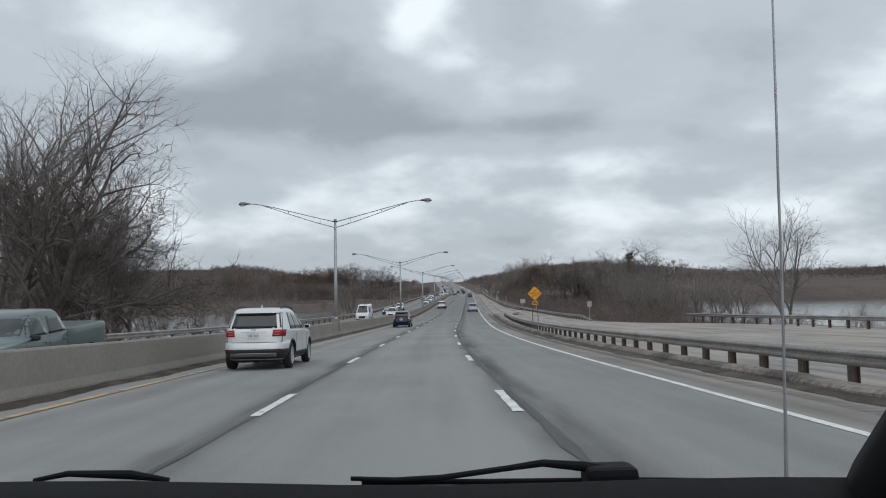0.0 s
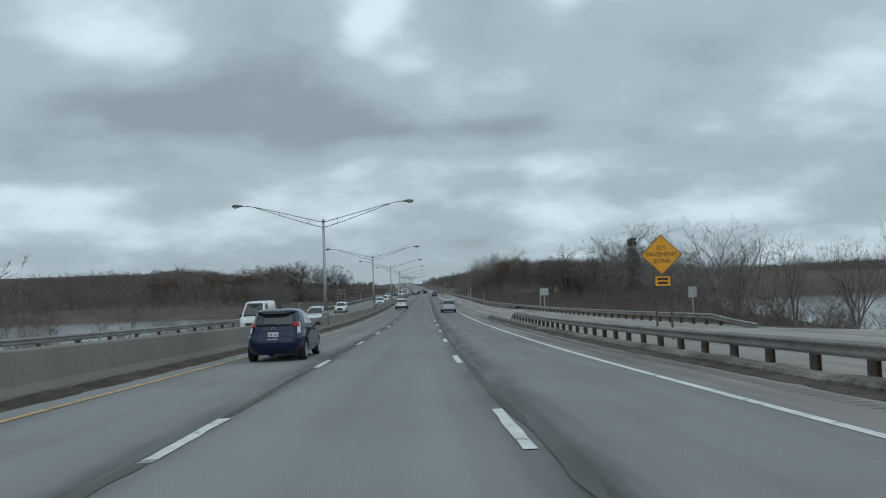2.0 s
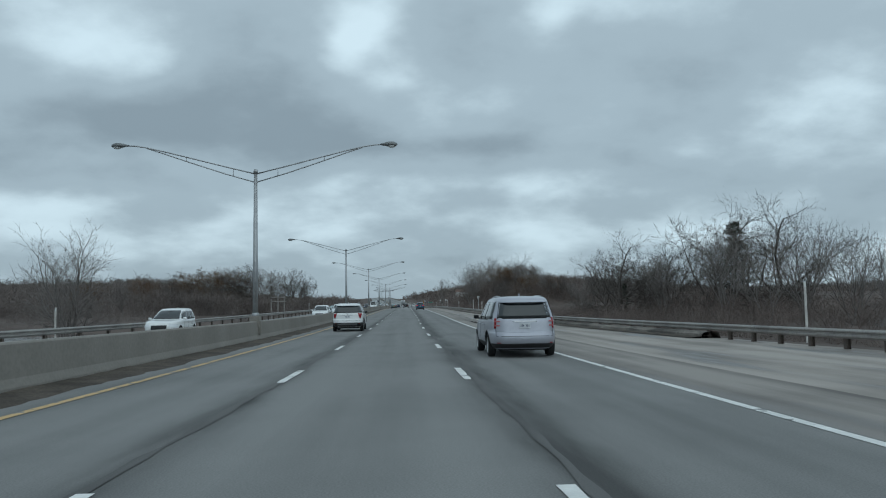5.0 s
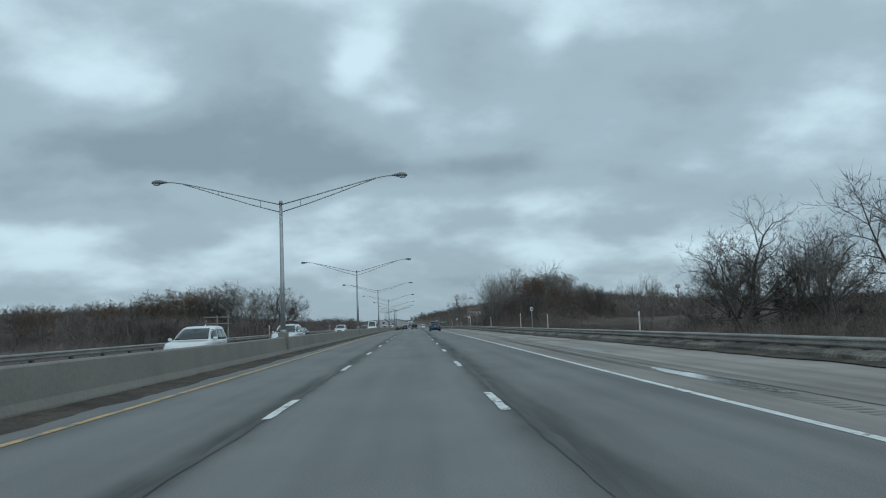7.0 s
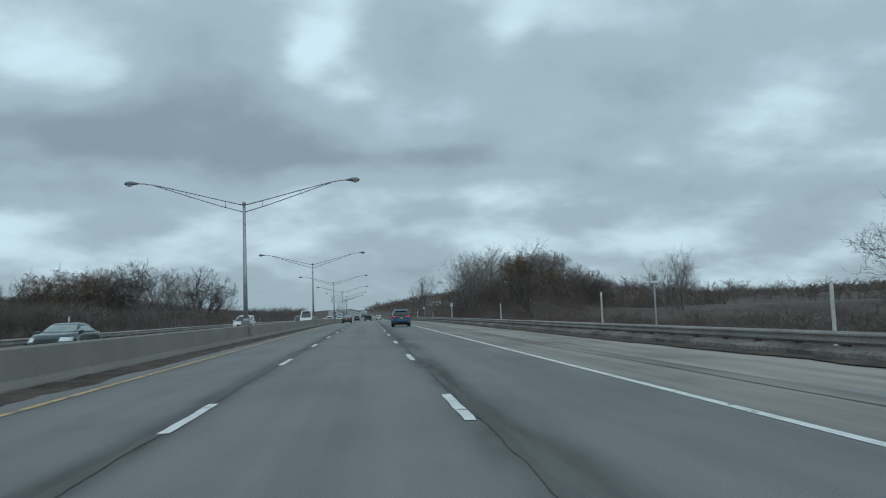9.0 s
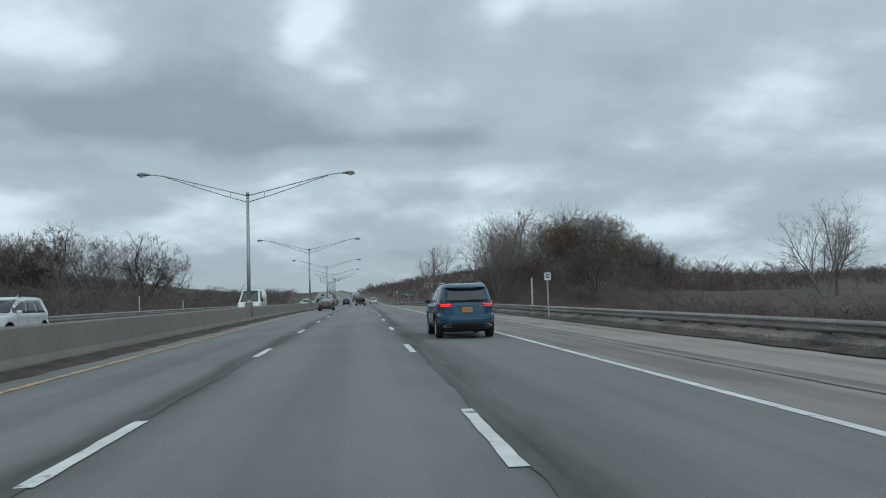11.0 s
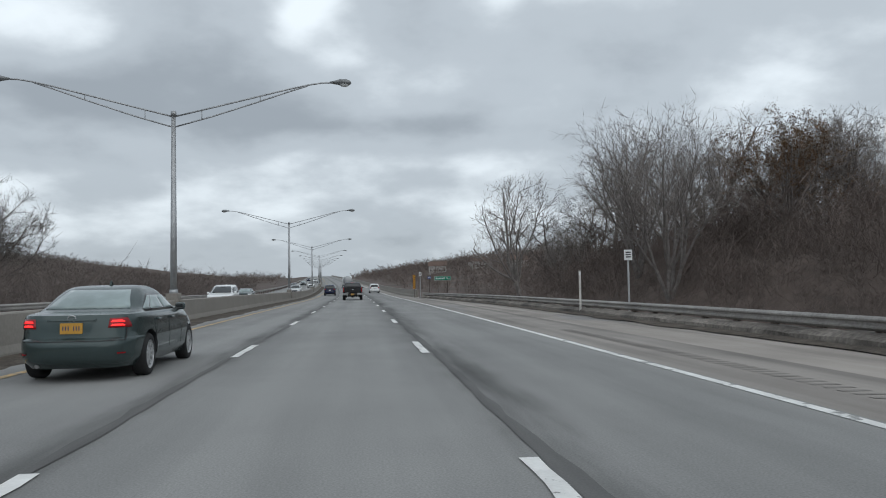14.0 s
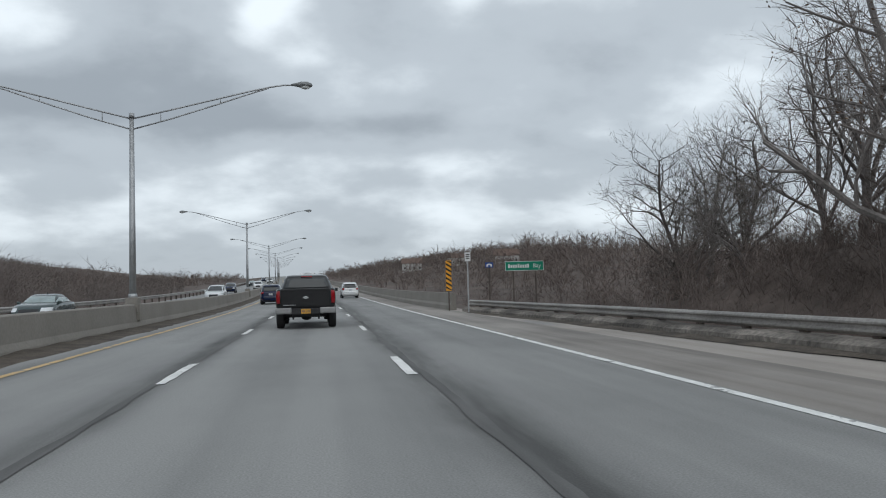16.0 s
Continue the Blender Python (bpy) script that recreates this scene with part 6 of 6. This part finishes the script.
def prisms(segs, sides, grow_by=1.0, least=0.0):
    verts, faces = [], []
    for p, q, a, b, _ in segs:
        d = (q - p).normalized()
        x = d.cross(Vector((0.3, 0.9, 0.2)) if abs(d.y) < 0.9 else Vector((1, 0, 0))).normalized()
        y = d.cross(x)
        o = len(verts)
        for c, r in ((p, max(a * grow_by, least)), (q, max(b * grow_by, least * 0.6))):
            for k in range(sides):
                t = 2 * math.pi * k / sides
                verts.append(c + (x * math.cos(t) + y * math.sin(t)) * r)
        for k in range(sides):
            k2 = (k + 1) % sides
            faces.append((o + k, o + k2, o + sides + k2, o + sides + k))
    return verts, faces


def spikes(segs, least):
    """Twigs as thin tapering blades, each turned its own way about its length."""
    verts, faces = [], []
    for k, (p, q, a, _, _) in enumerate(segs):
        d = (q - p).normalized()
        x = d.cross(Vector((0.3, 0.9, 0.2)) if abs(d.y) < 0.9 else Vector((1, 0, 0))).normalized()
        x = (x * math.cos(k * 2.4) + d.cross(x) * math.sin(k * 2.4)) * max(a, least) * 1.15
        o = len(verts)
        verts += [p - x, p + x, q]
        faces.append((o, o + 1, o + 2))
    return verts, faces


def joined(a, b):
    n = len(a[0])
    return a[0] + b[0], a[1] + [tuple(i + n for i in f) for f in b[1]]


def add_mesh(name, data, mat, parent, label=""):
    ob = mesh_object(name, *data, mat)
    ob.parent = parent
    if label:
        ob["label"] = label
    return ob


def leaf_cards(segs, count, size, seed):
    """Small folded leaves sprinkled over the outer twigs."""
    rnd = random.Random(seed)
    pool = [s for s in segs if s[4] >= 3]
    verts, faces = [], []
    for _ in range(count):
        p, q, *_ = rnd.choice(pool)
        c = p.lerp(q, rnd.random()) + Vector((rnd.gauss(0, 0.1), rnd.gauss(0, 0.1), rnd.gauss(0, 0.1)))
        a = Vector((rnd.gauss(0, 1), rnd.gauss(0, 1), rnd.gauss(0, 1))).normalized() * size * rnd.uniform(0.6, 1.3)
        b = a.cross(Vector((rnd.gauss(0, 1), rnd.gauss(0, 1), 1))).normalized() * size * 0.45
        n = a.cross(b).normalized() * size * 0.15
        o = len(verts)
        verts += [c - a, c + b + n, c + a, c - b + n]
        faces += [(o, o + 1, o + 2), (o, o + 2, o + 3)]
    return verts, faces


def rounded(segs, height, dome):
    """Trims a crown to a dome of the given half width, as the light shapes old oaks, and brings it back to its height."""
    def inside(q, lv):
        r = math.hypot(q.x, q.y) / (height * dome)
        z = (q.z - 0.45 * height) / (height * 0.40)
        return r * r + (z * z if z > 0 else 0.5 * z * z) < (1.0 + 0.12 * noise.noise(q * (6.0 / height))) - 0.04 * (4 - lv)
    key = lambda v: (round(v.x, 4), round(v.y, 4), round(v.z, 4))
    joints, tips, keep = {key(sg[1]) for sg in segs}, set(), []
    for sg in segs:
        # a twig goes with the branch that bore it
        if sg[4] == 0 or (inside(sg[1], sg[4]) and (key(sg[0]) in tips or key(sg[0]) not in joints)):
            keep.append(sg)
            tips.add(key(sg[1]))
    f = height / max(q.z for _, q, *_ in keep)
    return [(p * f, q * f, a * f, b * f, lv) for p, q, a, b, lv in keep]


def fine_twigs(segs, count, long, wide, seed):
    """The finest twigs of a crown: thin blades that leave the branchlets forwards and upwards."""
    rnd = random.Random(seed)
    pool = [s for s in segs if s[4] >= 3]
    verts, faces = [], []
    for _ in range(count):
        p, q, *_ = rnd.choice(pool)
        c = p.lerp(q, rnd.uniform(0.1, 1.0))
        d = ((q - p).normalized() + Vector((rnd.gauss(0, 0.45), rnd.gauss(0, 0.45), rnd.gauss(0.25, 0.4)))).normalized()
        x = d.cross(Vector((rnd.gauss(0, 1), rnd.gauss(0, 1), rnd.gauss(0, 1)))).normalized() * wide
        o = len(verts)
        verts += [c - x, c + x, c + d * long * rnd.uniform(0.5, 1.4)]
        faces.append((o, o + 1, o + 2))
    return verts, faces


def build_tree(seed, height, label, leaves=0, leaf_size=0.16, bark=None, fine=0, dome=0.0, **kw):
    tree = thing("bare_tree", label, "tree")
    segs = grow(seed, height, **kw)
    if dome:
        segs = rounded(segs, height, dome)
    if fine:
        add_mesh("twig_haze", fine_twigs(segs, fine, height * 0.06, height * 0.0011, seed), bark or M_TWIG, tree, "haze of fine bare twigs")
    add_mesh("trunk", prisms([s for s in segs if s[4] <= 2], 6), bark or M_BARK, tree)
    add_mesh("crown", joined(prisms([s for s in segs if s[4] == 3], 3, 1.0, 0.007), spikes([s for s in segs if s[4] > 3], 0.008)), bark or M_TWIG, tree, "bare twigs")
    if leaves:
        add_mesh("leaves", leaf_cards(segs, leaves, leaf_size, seed), M_LEAF, tree, "withered brown leaves")
    return tree


def set_tree(tree, s, u, turn=0.0, height=None, base=None, first=False, label=""):
    k = (max(4.0, height - mound(s, u)) / base) if height else 1.0
    m = Matrix.Translation(place(s, u, -0.1)) @ Matrix.Rotation(radians(turn), 4, "Z")
    ob = tree
    if first:
        tree.matrix_basis = m @ Matrix.Scale(k, 4)
    else:
        ob = copy_thing(tree, m)
        ob.scale = (k, k, k)
    if label:
        ob["label"] = label
    return ob


fan = build_tree(11, 18, "tall bare tree with a broad fan of upright grey limbs", leaders=4, spread=0.36, crook=0.06, fine=1200)
oak = build_tree(5, 14, "bare spreading oak with crooked dark limbs", bark=M_LIMB, spread=0.8, crook=0.15, fork=0.26, limbs=10, twigs=3, fine=4800, dome=0.46)
slim = build_tree(23, 12, "slender bare tree with fine open twigs", spread=0.55, leaders=2, crook=0.08)
leafy = build_tree(8, 16, "oak still holding withered brown leaves", leaves=13000, leaf_size=0.105, spread=0.75, crook=0.12, fork=0.28, limbs=10, twigs=3, dome=0.44)
tallt = build_tree(31, 26, "very tall bare tree at the edge of the wood", spread=0.45, crook=0.09, fork=0.4, limbs=7)

roundt = build_tree(52, 13, "bare tree with a rounded crown of fine twigs", spread=0.5, crook=0.11, fork=0.24, limbs=10, twigs=3, fine=5500, dome=0.40)
lone = build_tree(52, 12, "lone bare tree with a rounded open crown beside the rail", spread=0.5, crook=0.11, fork=0.24, limbs=8, fine=900, dome=0.38, leaves=900, leaf_size=0.05)
gnarled = build_tree(41, 15, "bare open oak with dark crooked limbs", bark=M_LIMB, spread=0.95, crook=0.15, fork=0.28, limbs=8, twigs=3, thick=0.02, fine=2200)


def build_pine(seed, height, label):
    """A ragged evergreen: leader, drooping whorled boughs, tufts of needles along them."""
    rnd = random.Random(seed)
    pine = thing("pine_tree", label, "tree")
    boughs, verts, faces = [(Vector((0, 0, -0.4)), Vector((0, 0, height)), height * 0.016, 0.02, 0)], [], []
    for k in range(70):
        t = rnd.uniform(0.12, 0.98)
        p = Vector((0, 0, height * t))
        reach = height * 0.30 * (1 - t) ** 0.7 * rnd.uniform(0.5, 1.1) + 0.25
        a = rnd.uniform(0, 6.283)
        q = p + Vector((math.cos(a) * reach, math.sin(a) * reach, reach * rnd.uniform(-0.15, 0.3)))
        boughs.append((p, q, 0.05, 0.015, 1))
        for _ in range(90):
            c = p.lerp(q, rnd.uniform(0.2, 1.0)) + Vector((rnd.gauss(0, 0.22), rnd.gauss(0, 0.22), rnd.gauss(0.05, 0.14)))
            x = Vector((rnd.gauss(0, 1), rnd.gauss(0, 1), rnd.gauss(0.4, 0.6))).normalized() * 0.26
            y = x.cross(Vector((rnd.gauss(0, 1), rnd.gauss(0, 1), 1))).normalized() * 0.05
            o = len(verts)
            verts += [c - y, c + y, c + x]
            faces.append((o, o + 1, o + 2))
    add_mesh("trunk", prisms(boughs, 5), M_LIMB, pine)
    add_mesh("crown", (verts, faces), M_PINE, pine, "dark green needles")
    return pine


pine = build_pine(3, 12, "ragged dark green pine among bare trees")

# kind, chainage, offset, height over the ground there, turn
NEAR_TREES = [
    (tallt, 26, 60, -46.5, 35, 45), (gnarled, 15, 56, -42, 29, 160), (roundt, 13, 62, -39.5, 16, 30), (tallt, 26, 66, -45, 36, 0), (fan, 18, 72, -47, 28, 40), (tallt, 26, 64, -52, 38, 90), (roundt, 13, 68, -37.5, 13, 10), (fan, 18, 74, -43, 17, 120), (fan, 18, 64, -40, 24, 200), (tallt, 26, 70, -56, 30, 130),
    (slim, 12, 62, -43, 20, 60), (tallt, 26, 80, -58, 31, 200), (fan, 18, 88, -64, 28, 250), (oak, 14, 60, -40, 11, 300),
    (slim, 12, 170, -26.5, 13, 33), (slim, 12, 172, -28.5, 12, 210),
    (slim, 12, 56, 36, 15, 0), (slim, 12, 97, 29, 11, 70), (gnarled, 15, 236, 53, 23, 140), (fan, 18, 240, 46, 13, 20), (gnarled, 15, 228, 57, 19, 260),
    (gnarled, 15, 248, 39.7, 17.5, 75), (gnarled, 15, 247, 46, 15.5, 190), (gnarled, 15, 256, 42, 12, 300), (slim, 12, 246, 33, 7, 310), (slim, 12, 252, 48, 10, 10), (fan, 18, 222, 50, 17, 350), (gnarled, 15, 231, 62, 22, 44), (fan, 18, 218, 60, 17, 99),
    (slim, 12, 112, 40, 9, 20), (slim, 12, 121, 46, 11, 130), (fan, 18, 128, 42, 9, 75), (slim, 12, 134, 38, 8, 250), (slim, 12, 141, 47, 12, 310), (fan, 18, 150, 44, 10, 15), (slim, 12, 158, 40, 8, 200),
    (slim, 12, 163, 48, 11, 95), (slim, 12, 172, 43, 9, 160), (fan, 18, 104, 44, 10, 280), (slim, 12, 88, 42, 10, 40), (slim, 12, 78, 38, 9, 222), (fan, 18, 182, 46, 11, 133), (slim, 12, 192, 42, 10, 60),
    (gnarled, 15, 243, 37, 13, 330), (gnarled, 15, 251, 50, 15.5, 60), (gnarled, 15, 264, 45, 13.5, 20), (gnarled, 15, 271, 52, 14.5, 215), (gnarled, 15, 258, 54, 15, 120), (pine, 12, 252, 42.5, 6.5, 0), (pine, 12, 250, 45, 6, 100), (pine, 12, 236, 57.5, 17, 50),
    (fan, 18, 409, 27.4, 20, 0), (fan, 18, 395, 24.5, 17.6, 130), (lone, 12, 404, 14.9, 12.3, 45), (leafy, 16, 400, 36.9, 17.5, 0), (oak, 14, 369.5, 35, 11.5, 220),
    (leafy, 16, 420, 60, 13, 100), (leafy, 16, 392, 45, 13, 200),
    (oak, 14, 440, -49.4, 20.8, 30), (fan, 18, 446, -55, 19.6, 200), (roundt, 13, 440, -59, 21.5, 130), (oak, 14, 438, -67.5, 22.9, 160), (leafy, 16, 446, -75, 22.3, 80), (leafy, 16, 440, -85, 21.6, 10), (roundt, 13, 448, -80, 21.2, 280), (leafy, 16, 444, -94, 20.8, 0),
    (oak, 14, 450, -103, 19.1, 45), (leafy, 16, 446, -113, 18.6, 90), (roundt, 13, 452, -124, 18.0, 15), (leafy, 16, 448, -136, 18.0, 200), (oak, 14, 455, -150, 18.0, 111),
    (roundt, 13, 402, 44, 17.5, 20), (roundt, 13, 409, 50, 17, 140), (leafy, 16, 412, 47, 17.5, 310), (roundt, 13, 417, 57, 14, 250), (oak, 14, 424, 64, 12.5, 80), (roundt, 13, 430, 70, 10, 190), (slim, 12, 352, 58, 12, 40), (slim, 12, 356, 62, 13.5, 140),
    (tallt, 26, 426, 31, 23, 40), (tallt, 26, 436, 37, 24, 300), (tallt, 26, 448, 46, 26, 10), (roundt, 13, 424, 42, 18, 100), (tallt, 26, 416, 40, 20.5, 310), (roundt, 13, 438, 29, 10, 77),
    (gnarled, 15, 452, 31, 16, 20), (tallt, 26, 455, 36, 19, 70), (gnarled, 15, 449, 36.5, 19, 200), (slim, 12, 447, 30, 10, 150), (tallt, 26, 444, 40, 22, 255),
    (leafy, 16, 407, 40, 16, 240),
]
_used = set()
for kind, base, s, u, high, turn in NEAR_TREES:
    set_tree(kind, s, u, turn, high, base, kind.name not in _used)
    _used.add(kind.name)


def spiky_woods(name, spots, mat, label, per=34, fat=0.02, seed=0, low=0.25, crown=0.3, stems=3, split=0.3):
    """Woods too far or too many to count: each tree has stems, boughs off the stems and twigs off the boughs, tapering within a rounded crown."""
    rng = np.random.default_rng(seed)
    base = np.array([[*place(s, u, -0.4)] for s, u, h in spots])
    high = np.array([h for _, _, h in spots])
    n = len(spots)
    rows = np.arange(n)[:, None]
    wide = high * crown * rng.uniform(0.7, 1.35, n)
    nb = max(2, int((per - stems) * split))
    nt = int(2.6 * (per - stems - nb))
    flat = lambda k, f: np.concatenate([rng.normal(0, 1, (n, k, 2)) * wide[:, None, None] * f, np.zeros((n, k, 1))], -1)
    foot = base[:, None] + flat(stems, 0.25)
    top = foot + flat(stems, 0.4) + np.stack([np.zeros((n, stems)), np.zeros((n, stems)), high[:, None] * rng.uniform(0.6, 0.9, (n, stems))], -1)
    which = rng.integers(0, stems, (n, nb))
    t = rng.uniform(low, 0.98, (n, nb))
    b0 = foot[rows, which] + (top - foot)[rows, which] * t[..., None]
    ang, lift = rng.uniform(0, 2 * np.pi, t.shape), rng.uniform(0.3, 1.3, t.shape)
    reach = wide[:, None] * np.sqrt(np.clip(1 - ((t - 0.5) / 0.75) ** 2, 0.05, 1)) * rng.uniform(0.35, 0.85, t.shape)
    b1 = b0 + np.stack([np.cos(ang) * reach, np.sin(ang) * reach, lift * reach], -1)
    pick = rng.integers(0, nb, (n, nt))
    f = rng.uniform(0.25, 1.0, (n, nt))
    t0 = b0[rows, pick] + (b1 - b0)[rows, pick] * f[..., None]
    way = (b1 - b0)[rows, pick]
    size = np.linalg.norm(way, axis=-1, keepdims=True)
    jit = rng.normal(0, 0.55, (n, nt, 3))
    jit[..., 2] = rng.normal(0.25, 0.35, (n, nt))
    t1 = t0 + (way * 0.35 + jit * size * 0.5) * rng.uniform(0.5, 1.1, (n, nt, 1))
    start, end = np.concatenate([foot, b0, t0], 1), np.concatenate([top, b1, t1], 1)
    rad = fat * high[:, None] * np.concatenate([np.full((n, stems), 0.8), np.full((n, nb), 0.42), rng.uniform(0.17, 0.32, (n, nt))], 1)
    d = end - start
    d /= np.linalg.norm(d, axis=-1, keepdims=True) + 1e-9
    x = np.cross(d, [0.31, 0.87, 0.37])
    x /= np.linalg.norm(x, axis=-1, keepdims=True) + 1e-9
    y = np.cross(d, x)
    # stems and boughs are three-sided spikes, twigs thin blades
    m = stems + nb
    big = np.empty((n, m, 4, 3))
    for k in range(3):
        a = 2 * np.pi * k / 3
        big[:, :, k] = start[:, :m] + (x[:, :m] * np.cos(a) + y[:, :m] * np.sin(a)) * rad[:, :m, None]
    big[:, :, 3] = end[:, :m]
    spin = rng.uniform(0, np.pi, (n, nt, 1))
    wide_way = (x[:, m:] * np.cos(spin) + y[:, m:] * np.sin(spin)) * rad[:, m:, None]
    fine = np.stack([start[:, m:] - wide_way, start[:, m:] + wide_way, end[:, m:]], 2)
    o = np.arange(n * m)[:, None, None] * 4
    f = np.concatenate([(o + np.array([[0, 1, 3], [1, 2, 3], [2, 0, 3]])[None]).reshape(-1, 3), n * m * 4 + np.arange(n * nt * 3).reshape(-1, 3)])
    v = np.concatenate([big.reshape(-1, 3), fine.reshape(-1, 3)])
    me = bpy.data.meshes.new(name)
    me.vertices.add(len(v))
    me.vertices.foreach_set("co", v.ravel())
    me.loops.add(len(f) * 3)
    me.loops.foreach_set("vertex_index", f.ravel().astype(np.int32))
    me.polygons.add(len(f))
    me.polygons.foreach_set("loop_start", (np.arange(len(f)) * 3).astype(np.int32))
    me.materials.append(mat)
    me.update(calc_edges=True)
    return tagged(new(name, me), label, "woods", "", "stuff")


def scatter(count, s_range, u_range, h_range, seed, keep=lambda s, u: True):
    rnd = random.Random(seed)
    out = []
    while len(out) < count:
        s, u = rnd.uniform(*s_range), rnd.uniform(*u_range)
        if keep(s, u) and ground_z(s, u) > WATER + 0.1:
            out.append((s, u, rnd.uniform(*h_range) * (0.85 + 0.5 * max(0.0, noise.noise((s * 0.03, u * 0.03, 1.0))))))
    return out


far_left = scatter(3800, (60, 1300), (-360, -195), (8, 14), 1)
spiky_woods("far_woods", far_left, M_SCRUB, "brown leafless woods on the hills across the bay", 20, 0.052, 1, crown=0.42)
left_slope = scatter(2600, (560, 1700), (-330, -45), (5, 9), 41)
spiky_woods("far_woods", left_slope, M_BRUSH, "brown leafless woods on the low slope beyond the bay", 18, 0.05, 14, crown=0.5, low=0.1)
far_right = scatter(3800, (40, 900), (425, 650), (8, 13), 2)
spiky_woods("far_woods", far_right, M_BRUSH, "brown leafless woods on the far shore", 16, 0.06, 2, crown=0.45)
hill_far = scatter(3600, (650, 1900), (230, 950), (5, 9), 22) + scatter(800, (1050, 1500), (40, 240), (6, 10), 42)
spiky_woods("far_woods", hill_far, M_BRUSH, "brown leafless woods on the distant slopes", 14, 0.06, 12, crown=0.5)
hill_right = scatter(1900, (490, 1050), (22, 240), (3.2, 7.0), 3) + scatter(520, (530, 1050), (50, 240), (8, 13), 33)
spiky_woods("hill_woods", hill_right, M_BRUSH, "brown leafless woods on the hillside", 42, 0.027, 3, crown=0.36)
grove_left = scatter(200, (440, 490), (-200, -60), (8, 12), 11) + scatter(200, (470, 600), (-320, -130), (6, 10), 31)
grove_left += [(a, b, (6.0 + 0.11 * (-b - 24)) * c / 2.8) for a, b, c in scatter(620, (404, 470), (-100, -24), (2.3, 3.0), 51)] + [(a, b, (5.6 + 0.06 * (-b - 24)) * c / 2.8) for a, b, c in scatter(240, (470, 560), (-70, -24), (2.3, 3.0), 52)]
spiky_woods("grove", grove_left, M_SCRUB, "grove of brown bare trees beyond the oncoming lanes", 110, 0.013, 8, crown=0.34, low=0.1)
near_right = scatter(440, (205, 330), (24, 82), (1.5, 3.4), 4) + scatter(340, (205, 366), (18, 40), (1.8, 3.4), 18) + scatter(170, (330, 372), (18, 46), (1.2, 2.6), 5) + scatter(330, (430, 480), (20, 110), (3, 6), 12) + scatter(480, (368, 440), (23, 76), (2.8, 5.2), 15, lambda s, u: mound(s, u) > 1.0) + scatter(330, (364, 430), (19, 34), (1.0, 2.4), 16) + scatter(560, (362, 440), (21, 76), (1.6, 3.2), 17, lambda s, u: mound(s, u) > 0.4)
spiky_woods("thicket", near_right, M_BRUSH, "dense brown thicket beside the highway", 84, 0.012, 4, low=0.05, crown=0.5, stems=6)
wood_right = scatter(95, (214, 262), (42, 92), (4, 8), 13) + scatter(90, (430, 450), (50, 110), (4, 8), 14) + scatter(170, (384, 434), (30, 70), (6, 9), 34, lambda s, u: mound(s, u) > 1.5)
spiky_woods("grove", wood_right, M_BRUSH, "grove of grey-brown bare trees on the bank", 140, 0.009, 9, crown=0.34)
verge_right = scatter(420, (60, 215), (21, 50), (2.2, 4.6), 6) + scatter(800, (150, 475), (12.2, 27), (1.0, 2.4), 7, lambda s, u: u > right_rail(s) + 2.4)
spiky_woods("brush", verge_right, M_BRUSH, "brown leafless brush behind the guard rail", 84, 0.010, 5, low=0.02, crown=0.5, stems=8)
verge_left = scatter(420, (30, 320), (-34, -19), (0.6, 1.7), 8) + scatter(400, (320, 520), (-34, -19), (1.0, 3.2), 28) + scatter(420, (300, 395), (-190, -22), (2.5, 5.0), 9) + scatter(1100, (395, 900), (-190, -24), (1.2, 2.8), 29)
spiky_woods("scrub", verge_left, M_SCRUB, "brown leafless scrub beyond the oncoming lanes", 50, 0.015, 6, low=0.05, crown=0.45, stems=6)
left_wood = scatter(220, (40, 120), (-110, -32), (5, 11), 10)
spiky_woods("thicket", left_wood, M_SCRUB, "dense undergrowth below tall bare trees", 110, 0.009, 7, low=0.1)
